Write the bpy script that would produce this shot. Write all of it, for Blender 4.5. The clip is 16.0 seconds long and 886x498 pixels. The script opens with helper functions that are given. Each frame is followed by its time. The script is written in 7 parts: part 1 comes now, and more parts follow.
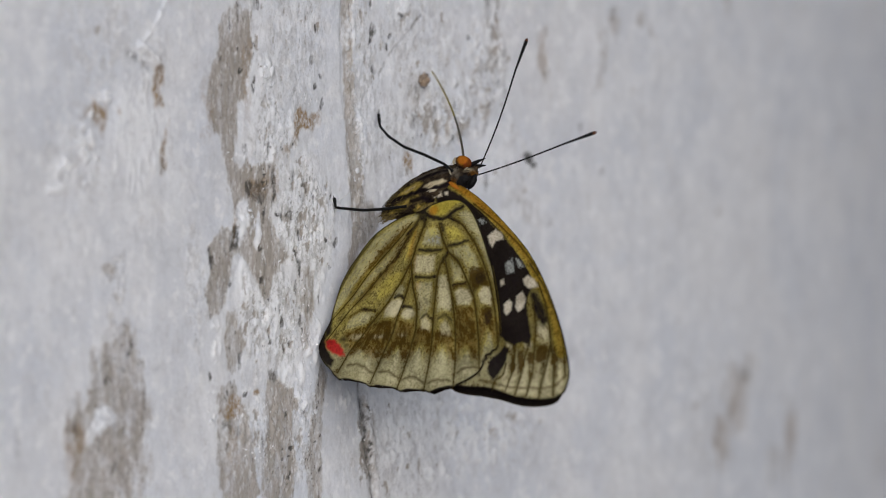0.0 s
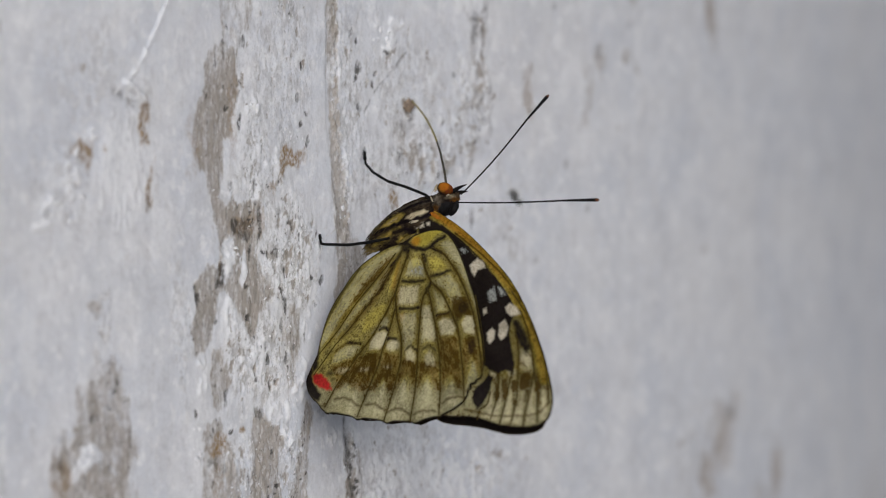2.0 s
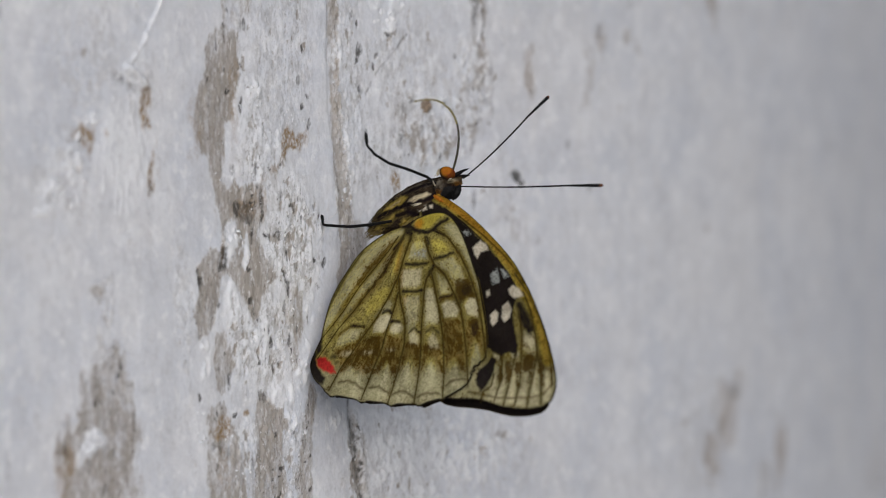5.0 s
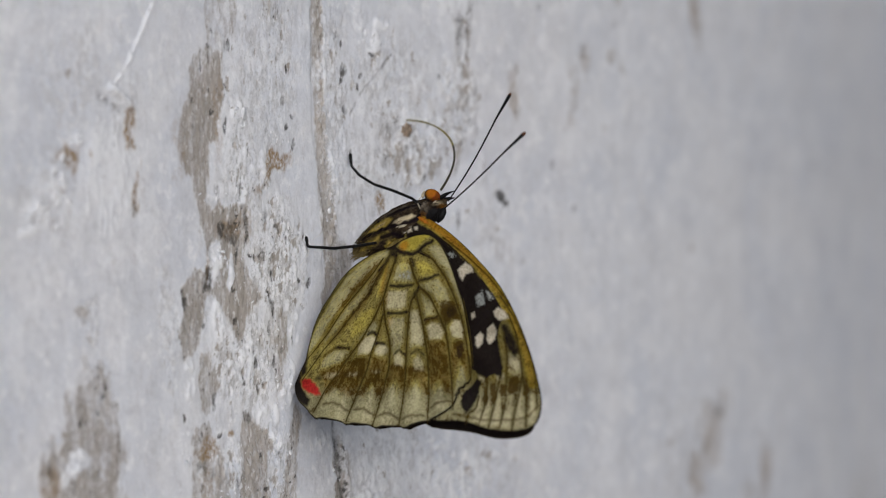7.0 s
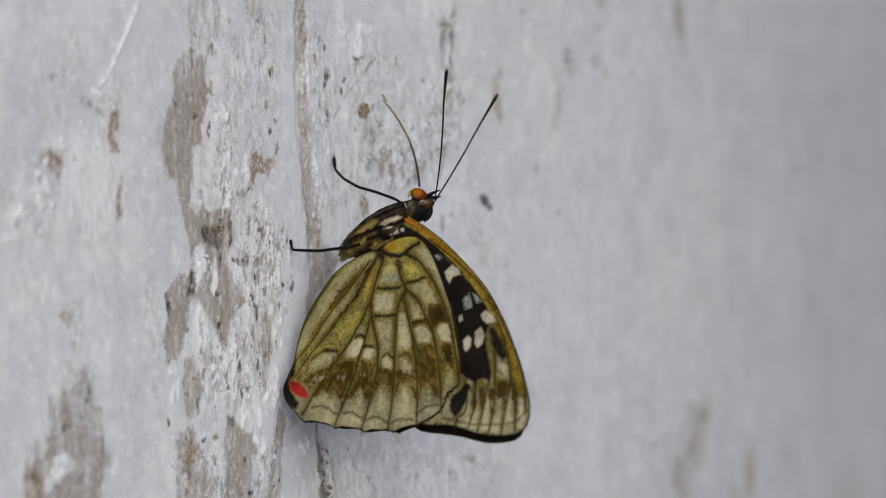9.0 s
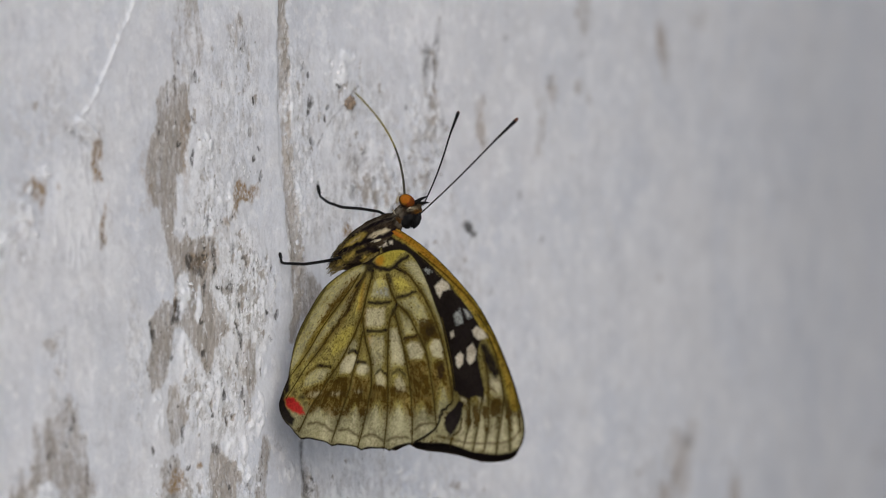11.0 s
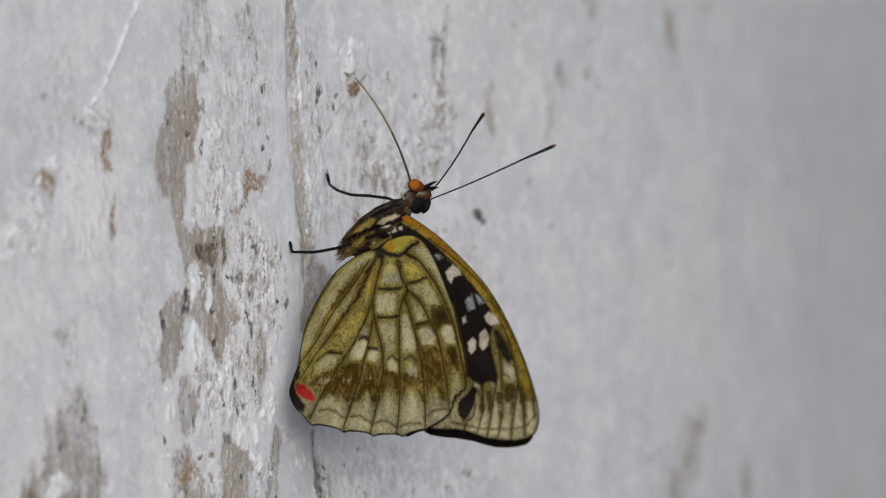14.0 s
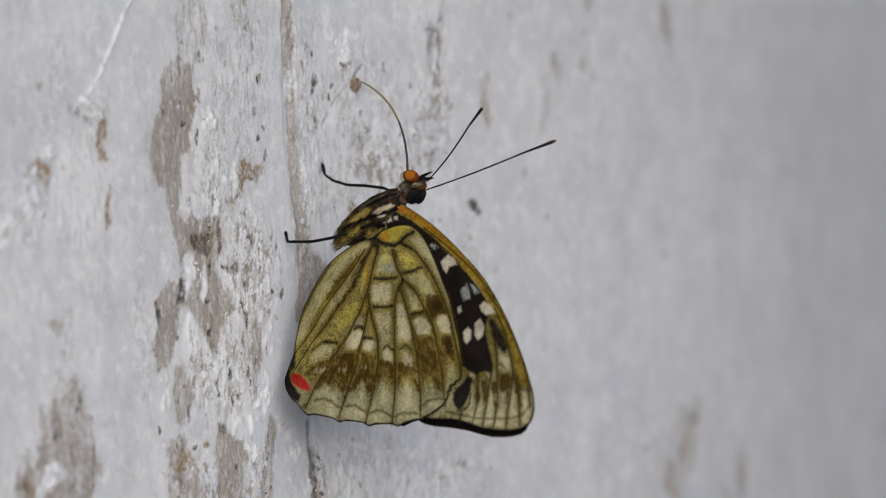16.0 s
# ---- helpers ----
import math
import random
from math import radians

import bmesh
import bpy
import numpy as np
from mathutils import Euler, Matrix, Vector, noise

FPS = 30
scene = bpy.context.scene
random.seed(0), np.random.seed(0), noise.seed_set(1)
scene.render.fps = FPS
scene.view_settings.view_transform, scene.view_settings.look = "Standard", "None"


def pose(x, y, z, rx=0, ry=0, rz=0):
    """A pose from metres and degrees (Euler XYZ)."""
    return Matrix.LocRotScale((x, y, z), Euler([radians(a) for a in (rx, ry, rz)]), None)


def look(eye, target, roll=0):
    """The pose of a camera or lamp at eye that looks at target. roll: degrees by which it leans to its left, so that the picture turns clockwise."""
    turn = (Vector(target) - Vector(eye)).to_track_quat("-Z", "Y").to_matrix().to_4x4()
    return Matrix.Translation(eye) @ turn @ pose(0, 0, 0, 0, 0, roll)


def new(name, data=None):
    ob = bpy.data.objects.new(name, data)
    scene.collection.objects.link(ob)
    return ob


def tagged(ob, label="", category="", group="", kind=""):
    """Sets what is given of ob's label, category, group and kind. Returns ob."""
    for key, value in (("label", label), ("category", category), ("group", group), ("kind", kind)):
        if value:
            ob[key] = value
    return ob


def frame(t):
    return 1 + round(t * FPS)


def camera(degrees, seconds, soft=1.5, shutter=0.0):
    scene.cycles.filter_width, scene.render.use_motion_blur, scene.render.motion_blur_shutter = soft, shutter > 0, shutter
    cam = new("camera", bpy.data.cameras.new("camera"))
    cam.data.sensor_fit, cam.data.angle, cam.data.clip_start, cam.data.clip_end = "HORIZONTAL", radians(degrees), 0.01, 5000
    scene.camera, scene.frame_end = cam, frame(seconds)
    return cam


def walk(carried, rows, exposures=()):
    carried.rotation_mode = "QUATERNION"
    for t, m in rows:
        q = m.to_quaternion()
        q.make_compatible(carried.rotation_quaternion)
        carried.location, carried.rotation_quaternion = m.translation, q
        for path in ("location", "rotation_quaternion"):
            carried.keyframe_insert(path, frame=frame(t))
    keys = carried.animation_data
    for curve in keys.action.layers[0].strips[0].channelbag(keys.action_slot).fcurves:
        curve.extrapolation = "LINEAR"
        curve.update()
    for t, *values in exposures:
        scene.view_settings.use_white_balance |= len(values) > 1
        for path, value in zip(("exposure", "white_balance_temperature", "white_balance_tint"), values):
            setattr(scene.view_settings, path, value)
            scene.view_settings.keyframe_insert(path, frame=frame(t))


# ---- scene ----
cam = camera(9.0, 16.0, soft=1.0)
cam.data.dof.use_dof = True
cam.data.dof.focus_distance = 0.918
cam.data.dof.aperture_fstop = 15.0
walk(cam, [
    (0, pose(-0.77738, -0.54432, 1.2, 90, 0, -55)),
    (0.5, pose(-0.77738, -0.54432, 1.2, 90.0342, 0.0455, -54.9912)),
    (1, pose(-0.77738, -0.54432, 1.2, 90.192, 0.1529, -55.0615)),
    (1.5, pose(-0.77738, -0.54432, 1.2, 90.3225, 0.2096, -55.119)),
    (2, pose(-0.77738, -0.54432, 1.2, 90.3806, 0.0478, -55.1448)),
    (2.5, pose(-0.77738, -0.54432, 1.2, 90.4171, 0.2103, -55.0766)),
    (3, pose(-0.77738, -0.54432, 1.2, 90.3718, 0.1852, -55.1225)),
    (5.5, pose(-0.77738, -0.54432, 1.2, 90.1795, 0.5935, -55.1124)),
    (6, pose(-0.77738, -0.54432, 1.2, 90.3506, 0.4727, -55.0768)),
    (6.5, pose(-0.77738, -0.54432, 1.2, 90.3948, 0.6139, -55.2225)),
    (7, pose(-0.77738, -0.54432, 1.2, 90.396, 0.6398, -55.2737)),
    (7.5, pose(-0.77738, -0.54432, 1.2, 90.335, 0.7645, -55.3557)),
    (8, pose(-0.77738, -0.54432, 1.2, 90.3023, 0.7875, -55.428)),
    (8.5, pose(-0.77738, -0.54432, 1.2, 90.3721, 0.6722, -55.402)),
    (11, pose(-0.77738, -0.54432, 1.2, 90.7077, 0.8816, -55.5974)),
    (11.5, pose(-0.77738, -0.54432, 1.2, 90.6657, 0.9236, -55.639)),
    (12, pose(-0.77738, -0.54432, 1.2, 90.5265, 1.0415, -55.6522)),
    (12.5, pose(-0.77738, -0.54432, 1.2, 90.478, 1.2899, -55.639)),
    (13, pose(-0.77738, -0.54432, 1.2, 90.5378, 1.1889, -55.6536)),
    (13.5, pose(-0.77738, -0.54432, 1.2, 90.5087, 1.1831, -55.6212)),
    (14, pose(-0.77738, -0.54432, 1.2, 90.5831, 1.3488, -55.4914)),
    (14.5, pose(-0.77738, -0.54432, 1.2, 90.5604, 1.3988, -55.3711)),
    (15, pose(-0.77738, -0.54432, 1.2, 90.4779, 1.4161, -55.4078)),
    (15.5, pose(-0.77738, -0.54432, 1.2, 90.414, 1.4053, -55.5627)),
    (16, pose(-0.77738, -0.54432, 1.2, 90.4834, 1.2706, -55.5408))], exposures=[(0, -0.53, 6080, 12), (8, -0.53, 6080, 12), (13, -0.52, 6160, 12), (16, -0.52, 6160, 12)])

# ---- light: bright overcast, soft sun from the upper left ----
SUN_UP, SUN_SIDE = radians(14), radians(-42)
world = bpy.data.worlds.new("overcast_sky")
scene.world = world
world.use_nodes = True
wn = world.node_tree.nodes
sky = wn.new("ShaderNodeTexSky")
sky.sky_type = 'NISHITA'
sky.sun_disc = False
sky.sun_elevation = SUN_UP
sky.sun_rotation = radians(222)
sky.air_density, sky.dust_density = 0.55, 7.0
wn["Background"].inputs["Strength"].default_value = 0.06
world.node_tree.links.new(sky.outputs[0], wn["Background"].inputs["Color"])
sun = new("sun", bpy.data.lights.new("sun", 'SUN'))
sun.data.energy, sun.data.angle, sun.data.color = 3.05, radians(85), (0.94, 0.972, 1.0)
sun.matrix_world = look((math.sin(SUN_SIDE) * 3, -math.cos(SUN_SIDE) * 3, 1.2 + 3 * math.tan(SUN_UP)), (0, 0, 1.2))


# ---- material helpers ----
def material(name):
    mat = bpy.data.materials.new(name)
    mat.use_nodes = True
    return mat, mat.node_tree.nodes, mat.node_tree.links, mat.node_tree.nodes["Principled BSDF"]


def wire(links, a, b):
    links.new(a, b)


def noise_node(nodes, links, scale, detail=4.0, rough=0.6, stretch=(1, 1, 1), shift=0.0):
    co = nodes.new("ShaderNodeTexCoord")
    mp = nodes.new("ShaderNodeMapping")
    mp.inputs["Scale"].default_value = stretch
    mp.inputs["Location"].default_value = (shift, shift * 0.7, shift * 1.3)
    tex = nodes.new("ShaderNodeTexNoise")
    tex.inputs["Scale"].default_value = scale
    tex.inputs["Detail"].default_value = detail
    tex.inputs["Roughness"].default_value = rough
    wire(links, co.outputs["Object"], mp.inputs["Vector"])
    wire(links, mp.outputs["Vector"], tex.inputs["Vector"])
    return tex.outputs["Fac"]


def ramp(nodes, links, fac, lo, hi):
    node = nodes.new("ShaderNodeMapRange")
    node.interpolation_type = 'SMOOTHSTEP'
    node.inputs["From Min"].default_value, node.inputs["From Max"].default_value = lo, hi
    wire(links, fac, node.inputs["Value"])
    return node.outputs["Result"]


def maths(nodes, links, op, a, b):
    node = nodes.new("ShaderNodeMath")
    node.operation = op
    for i, v in enumerate((a, b)):
        if isinstance(v, (int, float)):
            node.inputs[i].default_value = v
        else:
            wire(links, v, node.inputs[i])
    return node.outputs[0]


def blend(nodes, links, fac, a, b, mode='MIX'):
    node = nodes.new("ShaderNodeMix")
    node.data_type, node.blend_type = 'RGBA', mode
    for slot, v in ((0, fac), (6, a), (7, b)):
        if isinstance(v, (int, float)):
            node.inputs[slot].default_value = v
        elif isinstance(v, tuple):
            node.inputs[slot].default_value = (*v, 1)
        else:
            wire(links, v, node.inputs[slot])
    return node.outputs[2]


def channel(nodes, links, name):
    at = nodes.new("ShaderNodeAttribute")
    at.attribute_name = name
    return at.outputs["Fac"]


def bump(nodes, links, bsdf, height, strength, distance):
    b = nodes.new("ShaderNodeBump")
    b.inputs["Strength"].default_value, b.inputs["Distance"].default_value = strength, distance
    wire(links, height, b.inputs["Height"])
    wire(links, b.outputs["Normal"], bsdf.inputs["Normal"])


def plain(name, colour, rough, spread=0.25, scale=900.0, coat=0.0, sheen=0.0, spec=0.2):
    """A material of one pigment with fine and coarse mottling."""
    mat, nodes, links, bsdf = material(name)
    fine = noise_node(nodes, links, scale, 5)
    coarse = noise_node(nodes, links, scale * 0.22, 3)
    both = maths(nodes, links, 'ADD', maths(nodes, links, 'MULTIPLY', fine, 0.6), maths(nodes, links, 'MULTIPLY', coarse, 0.4))
    lo = tuple(c * (1 - spread) for c in colour)
    hi = tuple(min(1, c * (1 + spread)) for c in colour)
    wire(links, blend(nodes, links, ramp(nodes, links, both, 0.3, 0.7), lo, hi), bsdf.inputs["Base Color"])
    bsdf.inputs["Roughness"].default_value = rough
    bsdf.inputs["Coat Weight"].default_value = coat
    bsdf.inputs["Specular IOR Level"].default_value = spec
    bsdf.inputs["Sheen Weight"].default_value = sheen
    bump(nodes, links, bsdf, fine, 0.35, 0.0002)
    return mat


def wall_material():
    mat, nodes, links, bsdf = material("peeling_limewash")

    def scaled(value, factor):
        return maths(nodes, links, 'MULTIPLY', value, factor)

    def flecks(scale, stretch, shift, lo, hi, detail=2.0):
        return ramp(nodes, links, noise_node(nodes, links, scale, detail, 0.55, stretch, shift), lo, hi)
    fine = noise_node(nodes, links, 1400, 5, 0.65, (1, 1, 0.7))
    grit = noise_node(nodes, links, 3600, 4, 0.8, (0.8, 1, 0.75))
    streak = noise_node(nodes, links, 300, 6, 0.65, (1, 1, 0.14))
    cloud = noise_node(nodes, links, 46, 5, 0.6, (0.75, 1, 0.8))
    wide = noise_node(nodes, links, 16, 3, 0.5, (0.7, 1, 1))
    mottle = maths(nodes, links, 'ADD', scaled(maths(nodes, links, 'SUBTRACT', fine, 0.5), 2.2), scaled(maths(nodes, links, 'SUBTRACT', grit, 0.5), 0.5))
    worn = channel(nodes, links, "thin")
    some = maths(nodes, links, 'ADD', scaled(worn, 0.88), 0.10)
    brush = noise_node(nodes, links, 150, 4, 0.6, (0.8, 1, 0.85), 5.1)
    dab = noise_node(nodes, links, 420, 3, 0.6, (0.9, 1, 0.85), 6.3)
    lime = blend(nodes, links, ramp(nodes, links, cloud, 0.34, 0.66), (0.735, 0.757, 0.80), (0.84, 0.842, 0.852))
    lime = blend(nodes, links, scaled(ramp(nodes, links, wide, 0.45, 0.7), 0.35), lime, (0.735, 0.735, 0.74))
    lime = blend(nodes, links, scaled(ramp(nodes, links, brush, 0.50, 0.66), 0.55), lime, (0.92, 0.925, 0.935))
    lime = blend(nodes, links, scaled(ramp(nodes, links, brush, 0.46, 0.32), 0.45), lime, (0.655, 0.665, 0.69))
    lime = blend(nodes, links, scaled(ramp(nodes, links, dab, 0.54, 0.66), 0.6), lime, (0.95, 0.952, 0.958))
    lime = blend(nodes, links, scaled(ramp(nodes, links, dab, 0.42, 0.30), 0.30), lime, (0.60, 0.60, 0.605))
    lime = blend(nodes, links, scaled(ramp(nodes, links, streak, 0.52, 0.72), 0.20), lime, (0.66, 0.65, 0.645))
    lime = blend(nodes, links, scaled(maths(nodes, links, 'MULTIPLY', some, flecks(560, (1, 1, 0.7), 0.3, 0.47, 0.60, 4)), 0.85), lime, (0.50, 0.485, 0.465))
    lime = blend(nodes, links, maths(nodes, links, 'MULTIPLY', some, flecks(1200, (1, 1, 0.75), 0.7, 0.53, 0.61, 3)), lime, (0.92, 0.92, 0.925))
    lime = blend(nodes, links, scaled(maths(nodes, links, 'MULTIPLY', some, flecks(1900, (1, 1, 0.7), 1.1, 0.57, 0.66)), 0.5), lime, (0.33, 0.315, 0.29))
    lime = blend(nodes, links, scaled(maths(nodes, links, 'MULTIPLY', some, flecks(3600, (0.9, 1, 0.8), 1.7, 0.60, 0.67)), 0.35), lime, (0.18, 0.17, 0.155))
    chalk = maths(nodes, links, 'MULTIPLY', channel(nodes, links, "chalk"), ramp(nodes, links, mottle, -0.6, 0.1))
    lime = blend(nodes, links, scaled(chalk, 0.92), lime, (0.93, 0.935, 0.94))
    plaster = blend(nodes, links, ramp(nodes, links, streak, 0.35, 0.65), (0.43, 0.385, 0.335), (0.35, 0.31, 0.262))
    plaster = blend(nodes, links, scaled(flecks(520, (1, 1, 0.3), 2.3, 0.52, 0.64, 4), 0.55), plaster, (0.33, 0.30, 0.255))
    plaster = blend(nodes, links, scaled(flecks(1300, (1, 1, 0.35), 2.9, 0.56, 0.66, 3), 0.8), plaster, (0.70, 0.69, 0.67))
    plaster = blend(nodes, links, scaled(flecks(2600, (1, 1, 0.4), 3.7, 0.60, 0.68), 0.8), plaster, (0.20, 0.18, 0.15))
    medium = maths(nodes, links, 'SUBTRACT', noise_node(nodes, links, 420, 5, 0.7, (1, 1, 0.3), 4.3), 0.5)
    bare = maths(nodes, links, 'ADD', channel(nodes, links, "bare"), maths(nodes, links, 'ADD', scaled(mottle, 0.5), scaled(medium, 1.8)))
    col = blend(nodes, links, scaled(ramp(nodes, links, bare, 0.12, 1.0), 0.92), lime, plaster)
    col = blend(nodes, links, maths(nodes, links, 'MULTIPLY', channel(nodes, links, "rust"), ramp(nodes, links, mottle, -0.5, 0.3)), col, (0.30, 0.195, 0.09))
    dirt = maths(nodes, links, 'MULTIPLY', channel(nodes, links, "grime"), maths(nodes, links, 'ADD', scaled(mottle, 0.95), 0.85))
    col = blend(nodes, links, scaled(ramp(nodes, links, dirt, 0.05, 0.80), 0.93), col, (0.07, 0.065, 0.058))
    wire(links, col, bsdf.inputs["Base Color"])
    bsdf.inputs["Roughness"].default_value = 0.88
    bsdf.inputs["Specular IOR Level"].default_value = 0.2
    bump(nodes, links, bsdf, mottle, 0.20, 0.0006)
    return mat


def wing_material(name, ground_a, ground_b, dusk, cream, pale, grainy=1.0):
    """Wing scales: every pigment is a soft wash broken up by single-scale speckle."""
    mat, nodes, links, bsdf = material(name)
    grain = noise_node(nodes, links, 2800, 3, 0.75)
    soft = noise_node(nodes, links, 700, 4, 0.6)
    fan = channel(nodes, links, "fan")
    speck = maths(nodes, links, 'ADD', maths(nodes, links, 'MULTIPLY', maths(nodes, links, 'SUBTRACT', grain, 0.5), 3.6 * grainy),
                  maths(nodes, links, 'MULTIPLY', maths(nodes, links, 'SUBTRACT', soft, 0.5), 0.5))
    speck = maths(nodes, links, 'ADD', speck, maths(nodes, links, 'MULTIPLY', maths(nodes, links, 'SUBTRACT', fan, 0.5), 0.7))

    def mask(attr, gain=1.0, width=0.22):
        level = channel(nodes, links, attr)
        reach_in = maths(nodes, links, 'MINIMUM', maths(nodes, links, 'MULTIPLY', level, 4.0), gain)
        value = maths(nodes, links, 'ADD', level, maths(nodes, links, 'MULTIPLY', speck, reach_in))
        return ramp(nodes, links, value, 0.5 - width, 0.5 + width)
    col = blend(nodes, links, ramp(nodes, links, maths(nodes, links, 'ADD', soft, maths(nodes, links, 'MULTIPLY', speck, 0.3)), 0.25, 0.75), ground_a, ground_b)
    col = blend(nodes, links, mask("pale", 0.20, 0.5), col, pale)
    col = blend(nodes, links, maths(nodes, links, 'MULTIPLY', mask("yellow", 0.3, 0.5), 0.85), col, (0.40, 0.335, 0.045))
    col = blend(nodes, links, maths(nodes, links, 'MULTIPLY', mask("orange", 0.3, 0.5), 0.85), col, (0.30, 0.122, 0.006))
    col = blend(nodes, links, mask("cream", 0.12, 0.38), col, cream)
    col = blend(nodes, links, maths(nodes, links, 'MULTIPLY', mask("dusk", 0.80, 0.28), 0.93), col, dusk)
    col = blend(nodes, links, maths(nodes, links, 'MULTIPLY', mask("vein", 0.10, 0.45), 0.9), col, (0.042, 0.025, 0.003))
    col = blend(nodes, links, maths(nodes, links, 'MULTIPLY', mask("dark", 0.30, 0.36), 0.97), col, (0.0065, 0.0046, 0.0060))
    col = blend(nodes, links, mask("white", 0.14, 0.30), col, (0.40, 0.362, 0.278))
    col = blend(nodes, links, mask("ash", 0.5, 0.3), col, (0.20, 0.21, 0.195))
    col = blend(nodes, links, mask("red", 0.22, 0.45), col, (0.31, 0.020, 0.017))
    dust = maths(nodes, links, 'ADD', maths(nodes, links, 'MULTIPLY', speck, 0.26), maths(nodes, links, 'MULTIPLY', noise_node(nodes, links, 260, 4, 0.6, shift=2.0), 0.9))
    tone = blend(nodes, links, ramp(nodes, links, dust, 0.15, 0.75), (0.64, 0.62, 0.57), (1.58, 1.55, 1.52))
    col = blend(nodes, links, 1.0, col, tone, 'MULTIPLY')
    wire(links, col, bsdf.inputs["Base Color"])
    bsdf.inputs["Roughness"].default_value = 0.75
    bsdf.inputs["Specular IOR Level"].default_value = 0.02
    bump(nodes, links, bsdf, speck, 0.3, 0.00012)
    return mat


WALL = wall_material()
BOUNCE_GROUND = plain("pale_bounce_ground", (0.44, 0.425, 0.40), 0.95, 0.3, 30)
UNDERSIDE = wing_material("wing_underside", (0.090, 0.065, 0.010), (0.178, 0.146, 0.027), (0.037, 0.020, 0.002), (0.372, 0.338, 0.208), (0.268, 0.252, 0.142), 0.9)
BODY_COAT = wing_material("body_scales", (0.014, 0.010, 0.007), (0.040, 0.029, 0.018), (0.009, 0.007, 0.006), (0.40, 0.345, 0.225), (0.15, 0.13, 0.10), 0.45)
UPPERSIDE = plain("wing_upperside", (0.006, 0.0045, 0.0038), 0.8, 0.4, 2500, spec=0.03)
VEIN = plain("wing_vein", (0.042, 0.029, 0.0035), 0.6, 0.35, 3000, spec=0.05)
RIM = plain("wing_rim", (0.022, 0.015, 0.009), 0.75, 0.4, 3000, spec=0.03)
COSTA = plain("wing_costa", (0.14, 0.080, 0.009), 0.5, 0.6, 900, spec=0.1)
ORANGE_HAIR = plain("orange_body_scales", (0.42, 0.15, 0.012), 0.7, 0.4, 2500, spec=0.1)
BLACK_HAIR = plain("black_body_scales", (0.0055, 0.0045, 0.004), 0.7, 0.5, 2500, spec=0.08)
YELLOW_HAIR = plain("yellow_body_scales", (0.165, 0.122, 0.034), 0.8, 0.6, 3000, spec=0.1)
CREAM_HAIR = plain("cream_body_scales", (0.44, 0.385, 0.27), 0.8, 0.35, 3000, spec=0.1)
BLACK_HORN = plain("black_chitin", (0.0065, 0.006, 0.006), 0.42, 0.4, 2500, spec=0.12)
RUST_TIP = plain("rust_brown_chitin", (0.11, 0.04, 0.018), 0.4, 0.3, 2500)
TAN_HAIR = plain("tan_body_hair", (0.16, 0.118, 0.045), 0.75, 0.5, 2500, spec=0.1)
BROWN_HAIR = plain("brown_body_hair", (0.042, 0.03, 0.016), 0.75, 0.5, 2500, spec=0.12)
LIME = plain("loose_lime", (0.87, 0.873, 0.882), 0.85, 0.10, 900)
FIBRE = plain("white_fibre", (0.75, 0.73, 0.70), 0.7, 0.1, 900)
DROP = plain("brown_wet_lime", (0.34, 0.255, 0.18), 0.25, 0.55, 1500, coat=0.5, spec=0.4)
STRAW = plain("straw_proboscis", (0.22, 0.18, 0.03), 0.4, 0.35, 2500)
OLIVE_BLACK = plain("dark_proboscis", (0.055, 0.048, 0.03), 0.4, 0.35, 2500)


# ---- fields ----
def lattice(x, z, seed):
    """Smooth value noise, 0 to 1."""
    xi, zi = np.floor(x), np.floor(z)
    fx, fz = x - xi, z - zi
    fx, fz = fx * fx * (3 - 2 * fx), fz * fz * (3 - 2 * fz)

    def cell(a, b):
        h = np.sin(a * 127.1 + b * 311.7 + seed * 74.7) * 43758.5453
        return h - np.floor(h)
    lo = cell(xi, zi) * (1 - fx) + cell(xi + 1, zi) * fx
    hi = cell(xi, zi + 1) * (1 - fx) + cell(xi + 1, zi + 1) * fx
    return lo * (1 - fz) + hi * fz


def fbm(x, z, seed, octaves=4, gain=0.55):
    total, amp, norm = 0.0, 1.0, 0.0
    for k in range(octaves):
        total = total + amp * lattice(x * 2 ** k, z * 2 ** k, seed + 13 * k)
        norm += amp
        amp *= gain
    return total / norm


def smooth(v, lo, hi):
    t = np.clip((v - lo) / (hi - lo), 0, 1)
    return t * t * (3 - 2 * t)


def blob(x, z, cx, cz, rx, rz, lean=0.0):
    """1 at the centre of a leaning ellipse, 0 on its edge, negative outside."""
    c, s = math.cos(radians(lean)), math.sin(radians(lean))
    dx, dz = x - cx, z - cz
    return 1 - np.sqrt(((dx * c + dz * s) / rx) ** 2 + ((dz * c - dx * s) / rz) ** 2)


def stroke(x, z, *way):
    """Distance to a polyline given as x, z, x, z, ..."""
    best = np.full(np.shape(x), 1e9)
    pts = list(zip(way[0::2], way[1::2]))
    for (ax, az), (bx, bz) in zip(pts, pts[1:]):
        ux, uz = bx - ax, bz - az
        t = np.clip(((x - ax) * ux + (z - az) * uz) / (ux * ux + uz * uz), 0, 1)
        best = np.minimum(best, np.hypot(x - ax - t * ux, z - az - t * uz))
    return best


def spaced(lo, hi, step):
    return np.arange(lo, hi, step)


def mesh_object(name, verts, faces, mat, parent=None, shade=True):
    me = bpy.data.meshes.new(name)
    me.from_pydata(verts, [], faces)
    me.materials.append(mat)
    if shade:
        me.polygons.foreach_set("use_smooth", [True] * len(me.polygons))
    me.update()
    ob = new(name, me)
    ob.parent = parent
    return ob


